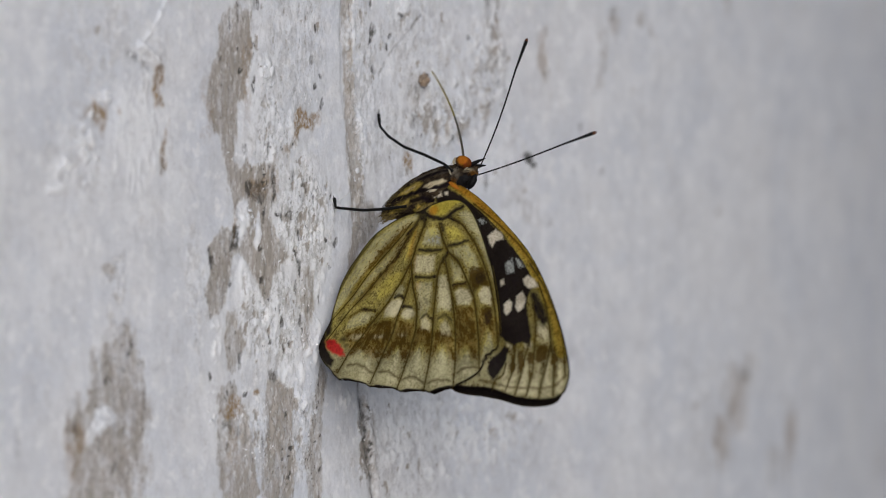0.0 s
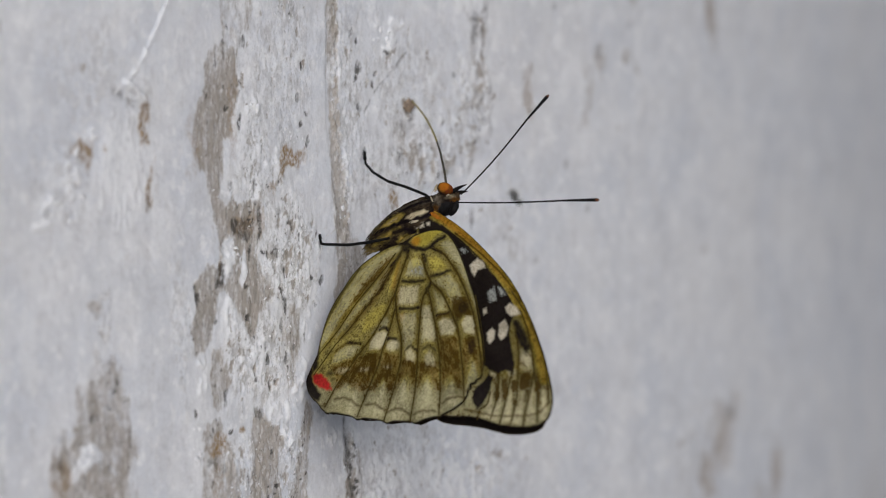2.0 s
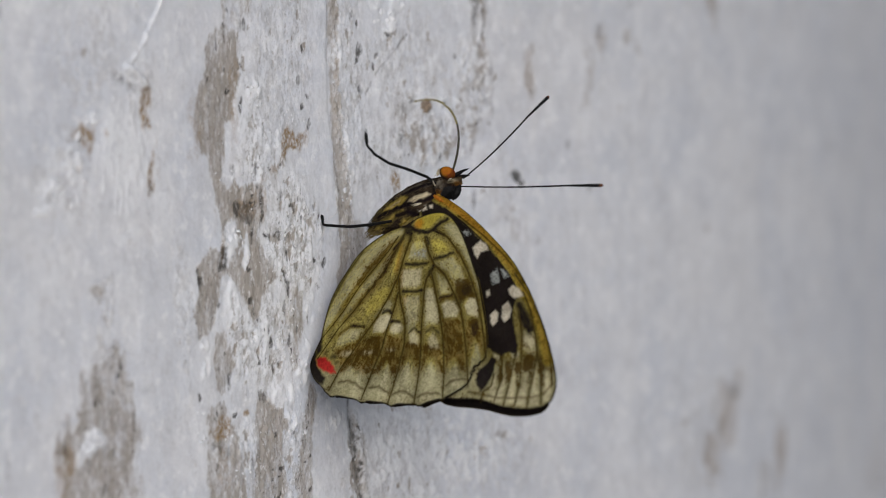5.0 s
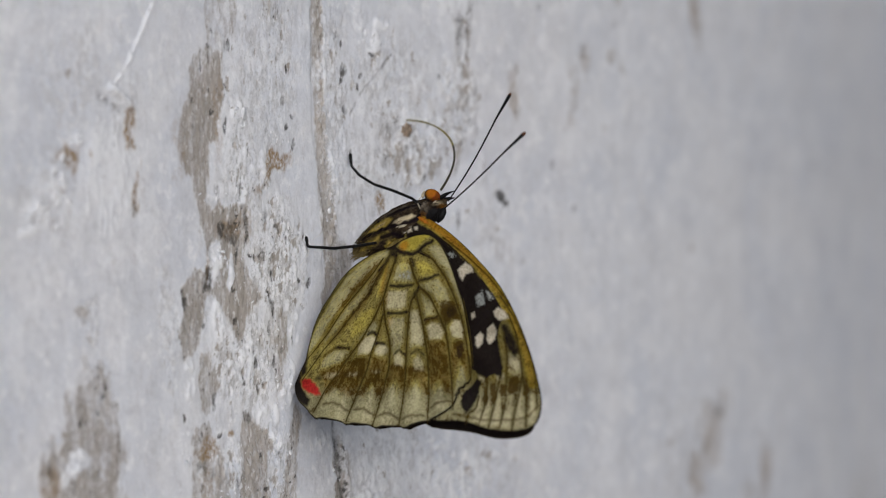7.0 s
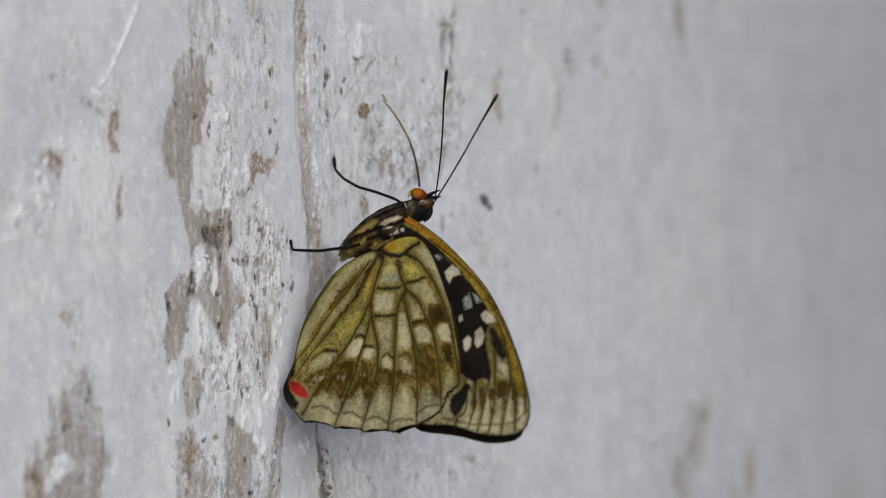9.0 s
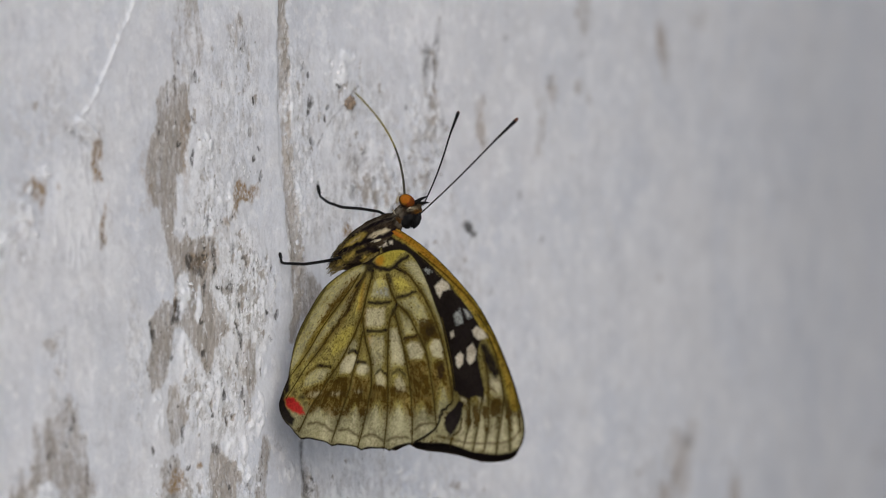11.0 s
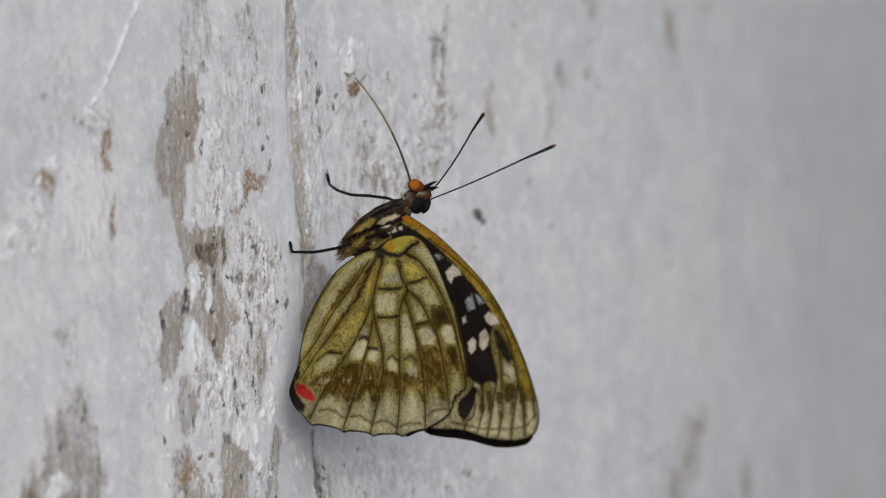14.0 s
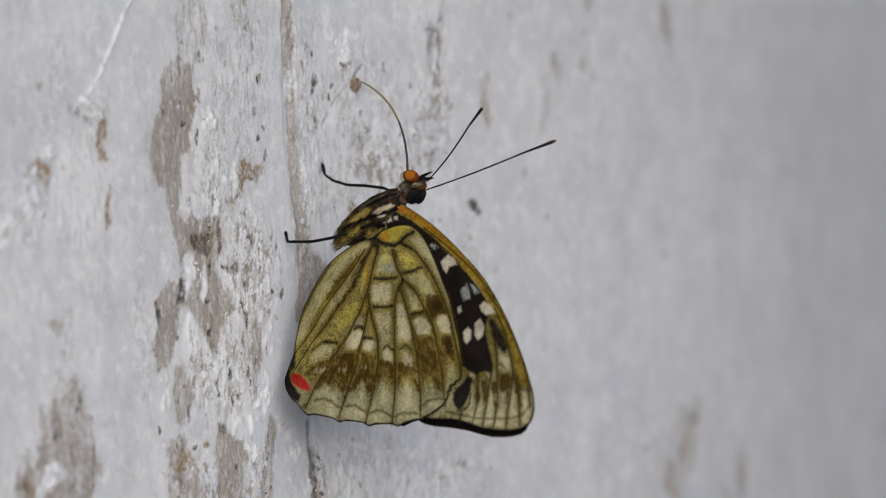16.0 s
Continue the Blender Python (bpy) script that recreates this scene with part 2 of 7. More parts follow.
def put_channel(ob, name, values):
    at = ob.data.attributes.new(name, 'FLOAT', 'POINT')
    at.data.foreach_set("value", np.asarray(values, dtype=np.float32).ravel())


# ---- the wall: a limewashed, weathered pillar face, millimetres about its middle ----
def bow(x):
    d = np.clip(x - 10, 0, 200)
    return 0.001 * d * d + 0.4 * np.maximum(x - 210, 0)


def build_wall():
    xs = np.concatenate([-130 - np.geomspace(1300, 2, 26), spaced(-130, -6, 0.27), spaced(-6, 60, 0.42),
                         spaced(60, 360, 0.9), 360 + np.geomspace(2, 900, 24)])
    zs = np.concatenate([-60 - np.geomspace(1140, 2, 26), spaced(-60, 70, 0.3), 70 + np.geomspace(2, 1300, 26)])
    x, z = np.meshgrid(xs, zs)
    wx = x + 8.0 * (fbm(x / 3.5, z / 5, 3, 5) - 0.5)
    wz = z + 11.0 * (fbm(x / 4, z / 7, 4, 5) - 0.5)
    rag = (fbm(x / 1.6, z / 4.5, 5, 5, 0.65) - 0.5) * 2

    # bare plaster where the limewash has come away
    bare = np.zeros(x.shape)
    torn = (fbm(x / 4.5, z / 6.5, 6, 6, 0.72) - 0.5) * 2.6
    shred = (fbm(x / 0.9, z / 3.2, 8, 4, 0.7) - 0.5) * 1.3

    def peel(cx, cz, rx, rz, lean=0.0, rough=1.0, amount=1.0):
        nonlocal bare
        core = np.clip(blob(wx, wz, cx, cz, rx, rz, lean) * 1.5 + 0.45, -1, 1.1)
        bare = np.maximum(bare, amount * smooth(core + (torn * 0.8 + shred * 0.8) * rough, 0.28, 0.72))
    peel(31.3, 36.3, 1.68, 2.94, 0, 1.9, 0.44)
    peel(32.1, 31.9, 1.31, 2.35, 0, 1.9, 0.44)
    peel(55.6, 41.1, 2.75, 2.4, 0, 1.9, 0.44)
    peel(50.8, 33.3, 2.68, 4.98, 0, 1.9, 0.44)
    peel(69.1, 39.8, 2.5, 2.03, 0, 1.9, 0.44)
    peel(64.5, 26.1, 1.78, 1.11, 0, 1.9, 0.44)
    peel(102.4, 49.7, 3.05, 4.7, 0, 1.9, 0.44)
    peel(69.9, 54.2, 3.89, 2.43, 0, 1.9, 0.44)
    peel(123.3, 56.1, 4.45, 2.13, 0, 1.9, 0.44)
    peel(113.5, -23.5, 6.85, 3.15, -10, 1.9, 0.44)
    peel(106.9, -28.5, 5.42, 4.7, -8, 1.9, 0.44)
    peel(101.7, -35.2, 6.62, 4.99, 0, 1.9, 0.44)
    peel(140.2, -34.9, 4.67, 4.84, 0, 1.9, 0.44)
    peel(133, -40.6, 6.81, 4.49, 0, 1.9, 0.44)
    peel(231.4, -42.3, 15.87, 4.67, 0, 1.9, 0.44)
    peel(96.9, 7.8, 1.87, 1.24, 0, 1.9, 0.44)
    peel(291.6, -31.7, 8.02, 2.71, 0, 1.9, 0.44)
    peel(34, 4.5, 1.33, 1.37, 0, 1.9, 0.44)

    def tear(amount, rough, *way):
        """A patch of bare plaster with that torn outline."""
        nonlocal bare
        box = (x > min(way[0::2]) - 5) & (x < max(way[0::2]) + 5) & (z > min(way[1::2]) - 5) & (z < max(way[1::2]) + 5)
        px = (x + 0.30 * (wx - x) * rough)[box]
        pz = (z + 0.45 * (wz - z) * rough)[box]
        far = stroke(px, pz, *way, way[0], way[1])
        pts = list(zip(way[0::2], way[1::2]))
        inside = np.zeros(px.shape, dtype=bool)
        for (ax, az), (bx, bz) in zip(pts, pts[1:] + pts[:1]):
            if az != bz:
                inside ^= ((az > pz) != (bz > pz)) & (px < (bx - ax) * (pz - az) / (bz - az) + ax)
        core = np.clip(np.where(inside, far, -far) / 1.1, -1.2, 1.5) + (0.75 * torn[box] + 1.1 * shred[box]) * rough
        film = 0.76 + 0.24 * smooth(fbm(px / 2.2, pz / 7.5, 49, 4), 0.34, 0.56)
        bare[box] = np.maximum(bare[box], amount * film * smooth(core, -0.55, 0.6))
    tear(0.55, 1.6, -57.3, 54.1, -51.0, 54.4, -50.9, 45.3, -51.9, 40.7, -53.2, 37.4, -56.3, 38.2, -58.3, 40.4, -58.5, 45.0)
    tear(0.95, 0.7, -61.3, 37.4, -57.7, 39.9, -52.9, 38.8, -53.5, 36.1, -53.0, 30.6, -54.1, 27.4, -54.9, 24.2, -57.2, 23.3, -57.6, 18.7, -58.4, 15.1, -59.6, 13.1, -61.4, 14.6, -62.0, 17.8, -64.3, 18.6, -65.6, 23.1, -64.6, 27.6, -62.8, 31.3, -62.3, 35.6)
    tear(1.0, 0.9, -61.4, 15.1, -58.4, 16.0, -56.6, 14.0, -54.8, 14.7, -52.4, 14.1, -50.0, 12.9, -47.7, 12.0, -47.8, 7.9, -48.9, 6.1, -47.7, 4.3, -46.7, 2.3, -44.8, 0.6, -43.6, -0.5, -44.5, -2.1, -46.4, -2.6, -45.5, -3.8, -47.9, -4.4, -49.0, -7.4, -50.4, -8.3, -51.3, -6.2, -53.5, -3.5, -55.8, -1.2, -57.6, 0.6, -59.0, 3.3, -59.3, 6.0, -59.6, 8.8, -60.5, 11.5)
    tear(0.95, 0.8, -65.5, 0.5, -63.5, 2.3, -61.4, 3.3, -58.8, 2.3, -57.6, -0.3, -59.4, -2.1, -60.4, -4.8, -60.9, -8.8, -61.9, -9.8, -64.8, -10.7, -65.9, -8.3, -66.2, -4.8, -64.4, -2.1)
    tear(0.8, 0.9, -59.7, -9.8, -57.6, -9.6, -56.6, -13.0, -55.7, -15.7, -56.6, -18.6, -58.1, -20.4, -60.2, -19.4, -60.3, -13.8)
    tear(0.9, 0.8, -42.1, -4.2, -39.9, -2.9, -37.4, -3.6, -36.8, -8.6, -37.5, -11.4, -39.0, -12.5, -40.9, -10.0, -42.1, -8.6)
    tear(0.55, 1.2, -40.9, -12.4, -39.0, -12.7, -38.6, -16.9, -39.8, -18.3, -41.1, -16.1)
    tear(0.95, 0.9, -49.8, -21.7, -49.1, -19.8, -47.5, -19.2, -45.9, -20.9, -44.3, -21.9, -42.8, -22.5, -42.0, -24.4, -42.8, -27.1, -42.4, -30.8, -41.9, -34.5, -42.0, -41.6, -51.4, -41.2, -50.6, -34.0, -49.9, -29.5, -49.5, -25.4)
    tear(0.85, 1.1, -62.8, -23.0, -59.8, -21.1, -58.0, -21.5, -57.2, -24.3, -55.0, -25.9, -53.5, -29.5, -52.8, -33.2, -52.0, -41.2, -61.4, -40.9, -62.1, -32.9, -63.2, -29.3, -62.8, -26.4)
    tear(0.9, 0.5, -38.6, -41.7, -39.3, -32.7, -38.0, -27.2, -36.7, -22.6, -35.8, -18.8, -34.2, -17.9, -33.3, -20.7, -34.3, -26.4, -34.6, -31.9, -34.4, -41.9)
    tear(1.0, 0.45, -29.3, 55.4, -26.6, 55.5, -26.2, 39.5, -26.1, 30.2, -25.2, 25.6, -24.9, 20.0, -24.0, 15.3, -22.5, 11.6, -21.8, 8.1, -19.4, 6.9, -17.4, 5.1, -20.0, 2.3, -24.5, -1.3, -26.4, -3.9, -28.3, -3.9, -26.4, 0.6, -25.8, 4.3, -26.7, 8.0, -27.6, 11.7, -27.9, 16.2, -28.2, 21.8, -28.6, 28.3, -29.4, 33.8, -29.5, 41.3)
    tear(0.62, 1.2, -42.7, 48.3, -36.2, 48.6, -37.0, 43.8, -39.4, 42.4, -41.2, 43.8)
    tear(0.42, 1.7, -103.7, -40.1, -102.6, -33.2, -100.1, -25.4, -95.9, -20.3, -93.6, -12.5, -90.8, -10.3, -85.8, -10.8, -82.8, -14.4, -80.9, -18.8, -79.4, -26.0, -80.1, -33.9, -81.0, -41.0)
    tear(0.80, 1.4, -102.1, -40.1, -99.5, -32.8, -98.7, -26.3, -95.3, -22.5, -93.6, -17.3, -91.5, -12.7, -87.1, -11.5, -84.3, -14.2, -82.1, -18.8, -80.6, -24.3, -81.3, -33.4, -82.1, -40.9)
    # brownish strip at the lower crack: the shadow on its right, put into the colour
    tear(0.40, 1.0, -24.6, -23.8, -22.6, -22.8, -20.0, -26.8, -18.4, -32.4, -17.7, -42.6, -21.9, -42.4, -23.1, -33.2, -24.7, -27.6)
    tear(0.30, 1.3, 4.7, 34.0, 11.5, 32.3, 14.9, 28.0, 13.4, 20.8, 8.3, 19.7, 6.4, 25.4)
    tear(0.28, 1.3, -9.2, 28.4, -5.3, 27.6, -2.8, 23.2, -4.0, 18.6, -9.3, 17.6, -10.2, 23.0)
    tear(0.62, 1.2, -46.6, 14.8, -43.5, 17.6, -42.0, 17.3, -44.1, 14.4, -45.7, 13.2)

    # tongues of limewash left standing in the patches
    def tongue(cx, cz, rx, rz, lean=0.0):
        nonlocal bare
        bare = bare * (1 - 0.92 * smooth(blob(0.5 * (x + wx), 0.5 * (z + wz), cx, cz, rx, rz, lean) + 0.4 * shred, -0.05, 0.35))
    tongue(-93.0, -27.2, 4.6, 2.0, 20)
    tongue(-56.3, 4.4, 2.26, 3.63)
    tongue(-52.4, 2.6, 1.36, 2.55)

    # rough thin band of old wash, crumbly
    thin = np.zeros(x.shape)

    def worn(cx, cz, rx, rz, amount, lean=0.0):
        nonlocal thin
        thin = np.maximum(thin, amount * smooth(blob(wx, wz, cx, cz, rx, rz, lean) + 0.35 * rag, 0.0, 0.55))
    worn(-43.2, 35.3, 13.08, 15.6, 0.42)
    worn(-46.6, 17, 10.71, 11.89, 0.58)
    worn(-39.2, 4.1, 9.3, 11.97, 0.85)
    worn(-47.9, -11.4, 11.45, 11.87, 0.75)
    worn(-45.9, -29.7, 13.79, 11.88, 0.7)
    worn(-22.2, 31.2, 5.59, 15.89, 0.6)
    worn(-20, 18.1, 4.81, 5.62, 0.5)
    worn(1, 21.7, 9.98, 7.63, 1.0)
    worn(14.2, 32.9, 7.25, 11.58, 1.0)
    worn(14.9, 42.6, 2.77, 4.83, 1.0)
    worn(12.6, 12.2, 2.57, 2.7, 0.9)
    worn(-4.6, -29.2, 19.8, 8.53, 0.4)
    worn(-91.4, -23.8, 11.27, 12.28, 0.25)
    worn(-91.8, 34.1, 9.86, 9.65, 0.35)
    worn(98.5, -30.4, 16.3, 12.45, 0.4)
    worn(-68.1, -7.4, 2.94, 14.34, 0.4)
    worn(-24.8, 15.3, 2.54, 8.39, 0.8)
    worn(-21.5, -30.5, 2.24, 10.28, 0.9)
    worn(-6.7, 34.4, 14.78, 11.37, 0.45)
    worn(-11.9, 16.3, 9.76, 10.37, 0.45)
    worn(-79.1, 29.1, 5.77, 5.33, 0.5)
    worn(-97.7, 15.6, 8.35, 6.11, 0.4)
    worn(-11.2, -35.6, 21.18, 7.54, 0.4)
    worn(19, -31.8, 14.14, 8.71, 0.3)
    worn(23.5, 13.7, 9.01, 11.67, 0.3)
    worn(-88.6, -3.2, 2.41, 3.52, 0.8)

    # dark pits and flecks
    grime = np.zeros(x.shape)

    def pit(cx, cz, rx, rz, amount=1.0, lean=0.0):
        nonlocal grime
        near = blob(x + 0.9 * rag + 0.4 * shred, z + 1.0 * rag, cx, cz, rx, rz, lean) + 0.7 * shred
        grime = np.maximum(grime, amount * smooth(near, -0.1, 0.45) * (blob(x, z, cx, cz, rx * 2.6, rz * 2.6, lean) > 0))
    pit(-64.4, -2.1, 0.74, 1.17, 0.8, 10)
    pit(-64.4, -20.1, 0.59, 0.81, 0.85)
    pit(-45.4, -16, 0.92, 1.37, 0.85)
    pit(-45.9, -11.9, 0.61, 1.37, 0.85)
    pit(-42.3, -0.4, 0.77, 1.01, 0.85)
    pit(-51.1, -4.9, 0.61, 0.82, 0.85)
    pit(-51.5, 0.3, 0.76, 0.55, 0.85)
    pit(-53.6, 9.4, 1.96, 1.45, 0.44)
    pit(-52.4, 10.5, 0.91, 0.91, 0.56)
    pit(-48.3, 11.3, 0.61, 2.37, 0.6)
    pit(-50.6, 5.5, 0.76, 1.82, 0.56)
    pit(-58.1, 2.7, 1.2, 1.54, 0.6)
    pit(-55.2, -23.2, 0.6, 0.54, 0.85)
    pit(-45.2, -27, 0.61, 0.64, 0.85)
    pit(-51.3, -31.5, 0.76, 1.64, 0.64)
    pit(-41.3, -12.4, 0.62, 0.73, 0.64)
    pit(-33.6, 10.4, 0.78, 0.65, 0.56)
    pit(-39.8, 10.1, 1.08, 0.74, 0.56)
    pit(-42.9, 11.9, 0.77, 1.1, 0.48)
    pit(-43.8, 5.8, 0.92, 0.46, 0.56)
    pit(-36.3, 36.4, 0.62, 0.83, 0.85)
    pit(-35.2, 28, 0.62, 0.74, 0.64)
    pit(-20.2, 36.1, 0.96, 1.41, 0.64)
    pit(-19.6, 29.7, 1.12, 1.22, 0.6)
    pit(-16.2, 33.7, 0.65, 1.13, 0.56)
    pit(-11.5, 39.3, 0.81, 0.57, 0.72)
    pit(-34.5, 24, 0.47, 0.92, 0.56)
    pit(-18.3, 22.4, 0.8, 0.94, 0.48)
    pit(7.9, 35.9, 0.67, 0.67, 0.64)
    pit(6.9, 25.6, 0.67, 1.34, 0.48)
    pit(26.4, 15.6, 1.64, 1.17, 1.0)
    pit(28, 14.7, 1.29, 0.68, 0.85)
    pit(25, 16.3, 1.09, 0.68, 0.4)
    pit(16.3, 43.6, 0.7, 4.35, 0.4)
    pit(18.7, 34, 0.7, 2.13, 0.36)
    pit(-21.8, -27.7, 1.28, 0.47, 0.56)
    pit(-31, -20.5, 1.57, 0.83, 0.32)
    pit(-23.6, -24.6, 0.8, 1.87, 0.36)
    pit(-85.7, 30.7, 1, 0.79, 0.36, 20)
    pit(-83.2, 29.7, 1.43, 0.44, 0.32)
    pit(-102, 11.1, 1.24, 1.04, 0.4)
    pit(-76.8, 12.7, 0.87, 1.78, 0.4)
    pit(-82.2, 23.1, 0.72, 0.8, 0.32)
    pit(-99, -23.2, 0.83, 0.78, 0.28)
    pit(-86.5, -27.9, 0.71, 0.79, 0.48)
    pit(-89.2, -27.8, 0.99, 1.05, 0.32)
    pit(-89.3, -34, 1.27, 1.41, 0.4)
    pit(-99.3, -28.4, 1.39, 1.74, 0.32)
    pit(-112.6, -30.5, 0.68, 5.16, 0.28, 8)
    pit(-113.3, 39.4, 0.95, 1.72, 0.4)
    pit(-93.1, 40.5, 1.4, 0.44, 0.2)
    pit(55.6, 41.7, 1.48, 1.4, 0.44)
    pit(113.8, -23, 4.18, 1.79, 0.36)
    pit(287.6, -31.8, 6.37, 1.96, 0.36)
    pit(69.5, 44.4, 2.74, 6.08, 0.05)
    pit(-52.9, 9.2, 3.33, 2.36, 0.48)
    pit(-54.3, 10.1, 1.21, 1.09, 0.8)
    pit(-51.4, 8, 1.36, 1.09, 0.64)
    pit(-58.2, 1.9, 1.5, 2.17, 0.64)
    pit(-57.7, 6, 0.75, 2.72, 0.4)
    pit(-41.6, -2.7, 0.77, 2.02, 0.64)
    pit(-59.8, -28.3, 2.09, 1.44, 0.44)
    pit(-57.6, -29.3, 1.35, 1.09, 0.4)
    pit(-47.3, -20.5, 0.76, 1.28, 0.48)
    pit(-56.6, -18.5, 0.6, 1.63, 0.48)
    pit(-55.8, 16, 0.75, 1.81, 0.4)
    pit(-57.2, 37.7, 0.75, 2.72, 0.36)
    pit(-53.1, 39.6, 0.76, 2, 0.4)
    pit(-98.7, -28, 2.22, 1.57, 0.36)
    pit(-56.4, 41.8, 0.6, 0.45, 0.85)
    pit(-51.9, 39.7, 0.61, 1.27, 0.64)
    pit(-57.8, 39.3, 0.6, 0.45, 0.56)
    pit(-53, 33.1, 0.76, 0.36, 0.85)
    pit(-57.4, 31.9, 0.45, 0.63, 0.85)
    pit(-56.6, 28.5, 0.6, 0.63, 0.85)
    pit(-53.3, 26.3, 0.45, 1.45, 0.64)
    pit(-20.7, 40.4, 0.48, 0.94, 0.85)
    pit(-20.3, 35.7, 1.28, 0.94, 0.72)
    pit(-20.7, 34.4, 0.64, 0.56, 0.85)
    pit(-15.2, 35.3, 0.65, 0.47, 0.85)
    pit(-16.2, 33.2, 0.65, 0.75, 0.85)
    pit(-36.3, 36.2, 0.62, 0.83, 0.85)
    pit(-37.6, 30.9, 0.47, 1.29, 0.56)
    pit(-36.6, 26.1, 0.47, 0.83, 0.85)
    pit(-54.8, 10.3, 0.75, 0.54, 0.85)
    pit(-54.7, 8.9, 1.21, 0.82, 0.72)
    pit(-52.9, 8.7, 1.06, 0.82, 0.64)
    pit(-50.6, 5.5, 0.46, 2.19, 0.8, -10)
    pit(-51.3, 0.3, 0.76, 0.46, 0.85)
    pit(-42, -0.6, 0.62, 0.83, 0.85)
    pit(-34.2, 1.2, 0.63, 0.55, 0.85)
    pit(-30.9, 1.1, 0.79, 0.74, 0.64)
    pit(-43.4, 6, 0.92, 0.92, 0.64)
    pit(-47.1, 5.5, 0.76, 0.46, 0.85)
    pit(-32.2, 8.8, 0.47, 0.46, 0.64)
    pit(-51.1, -4.8, 0.46, 0.91, 0.85)
    pit(-59, -5, 0.45, 1.08, 0.72)
    pit(-45.9, -12.3, 0.46, 1.01, 0.85)
    pit(-45.4, -16.4, 0.77, 0.91, 0.85)
    pit(-43.8, -15.3, 0.77, 0.55, 0.64)
    pit(-56.6, -17.7, 0.45, 1.45, 0.64)
    pit(-64.4, -20.3, 0.59, 0.63, 0.85)
    pit(-48.2, -20.3, 1.22, 1.09, 0.56)
    pit(-41, -11.5, 0.46, 1.1, 0.64)
    pit(-38.8, -10.1, 0.47, 0.74, 0.64)
    pit(-42.4, -6.4, 0.46, 1.84, 0.56)
    pit(-35.6, -7.9, 0.47, 0.92, 0.56)
    pit(-32.6, -2.8, 0.78, 0.37, 0.56)
    pit(-11.9, 39.2, 0.98, 0.47, 0.85)
    pit(43.9, 21.8, 1.39, 0.89, 0.35)
    pit(51.4, 13.5, 1.66, 0.9, 0.35)
    pit(176.4, 23.2, 4.37, 1.23, 0.3)
    pit(39.5, 48.6, 1.36, 0.79, 0.4)
    pit(67.7, 46.7, 1.58, 1.01, 0.35)
    pit(14.9, 45, 0.69, 2.9, 0.6)
    pit(13.3, 11.9, 0.86, 2.12, 0.45)
    pit(33.4, 4.5, 1.13, 0.88, 0.35)
    def smudge(cx, cz, rx, rz, amount):
        """A soft grey stain, drawn out downwards."""
        nonlocal grime
        near = blob(x + 0.35 * (wx - x), z + 0.45 * (wz - z), cx, cz, rx, rz)
        grime = np.maximum(grime, amount * smooth(np.maximum(near, -0.8) + 0.45 * torn + 0.5 * shred, -0.1, 0.8))
    smudge(-6.6, 25.9, 2.63, 2.08, 0.38)
    smudge(-7.8, 20.9, 2.30, 2.84, 0.38)
    smudge(-2.8, 22.6, 0.99, 1.33, 0.50)
    smudge(0.5, 23.2, 2.00, 0.95, 0.32)
    smudge(4.7, 28.5, 1.01, 1.91, 0.50)
    smudge(10.1, 24.6, 1.36, 4.33, 0.34)
    smudge(12.8, 21.2, 1.37, 1.93, 0.45)
    smudge(11.1, 31.8, 1.71, 2.41, 0.32)
    smudge(14.9, 28.5, 1.74, 5.79, 0.26)
    smudge(6.3, 19.7, 2.02, 1.15, 0.30)
    smudge(-10.2, 23.2, 1.31, 1.89, 0.26)
    smudge(-0.8, 19.6, 2.33, 1.33, 0.30)
    smudge(13.8, 43.9, 1.55, 6.75, 0.52)
    smudge(16.4, 45.9, 0.44, 6.77, 0.62)
    smudge(14.6, 36.7, 1.21, 2.41, 0.36)
    smudge(-38.7, 43.9, 2.18, 2.76, 0.30)
    smudge(-35.7, 36.6, 1.88, 2.77, 0.18)
    smudge(55.3, 41.3, 1.49, 1.40, 0.42)
    smudge(-19.8, 45.5, 1.29, 2.81, 0.25)
    smudge(-44.9, 36.3, 1.54, 2.29, 0.16)
    smudge(-48.4, 9.3, 0.76, 3.10, 0.62)
    smudge(-58.6, 2.3, 1.20, 2.53, 0.62)
    smudge(-64.7, 0.2, 0.74, 1.44, 0.55)
    smudge(-23.1, -27.4, 1.12, 5.60, 0.5)
    crumbly = np.clip(thin + 0.6 * bare, 0, 1)
    patchy = smooth(fbm(x / 7, z / 10, 22, 3), 0.36, 0.62)
    for size, stretch, seed, lo in ((0.95, 2.0, 21, 0.70), (0.55, 1.3, 23, 0.71), (1.7, 3.2, 25, 0.74)):
        flecks = fbm(x / size, z / (size * stretch), seed, 3, 0.6)
        grime = np.maximum(grime, smooth(flecks, lo, lo + 0.09) * (0.25 + 0.75 * patchy) * np.clip(crumbly + 0.35 * bare, 0, 1) * 0.95)

    # rust-brown dirt
    rust = np.zeros(x.shape)

    def dirt(cx, cz, rx, rz, amount=0.8, lean=0.0):
        nonlocal rust
        rust = np.maximum(rust, amount * smooth(blob(x + 0.55 * (wx - x) + 1.2 * shred, z + 0.55 * (wz - z), cx, cz, rx, rz, lean) + 0.6 * rag + 0.4 * torn, -0.2, 0.5))
    dirt(-38.8, 22.2, 3.1, 1.84, 0.8)
    dirt(-41.0, 20.5, 1.39, 1.9, 0.8)
    dirt(-44.5, 16.1, 1.07, 1.28, 0.4)
    dirt(-93.3, 20, 3.37, 2.19, 1.0)
    dirt(-92.1, 18.1, 1.83, 2.11, 0.6)
    dirt(-77.8, 25.7, 1.44, 3.73, 0.9)
    dirt(-76.6, 14.7, 1.16, 4.27, 0.6)
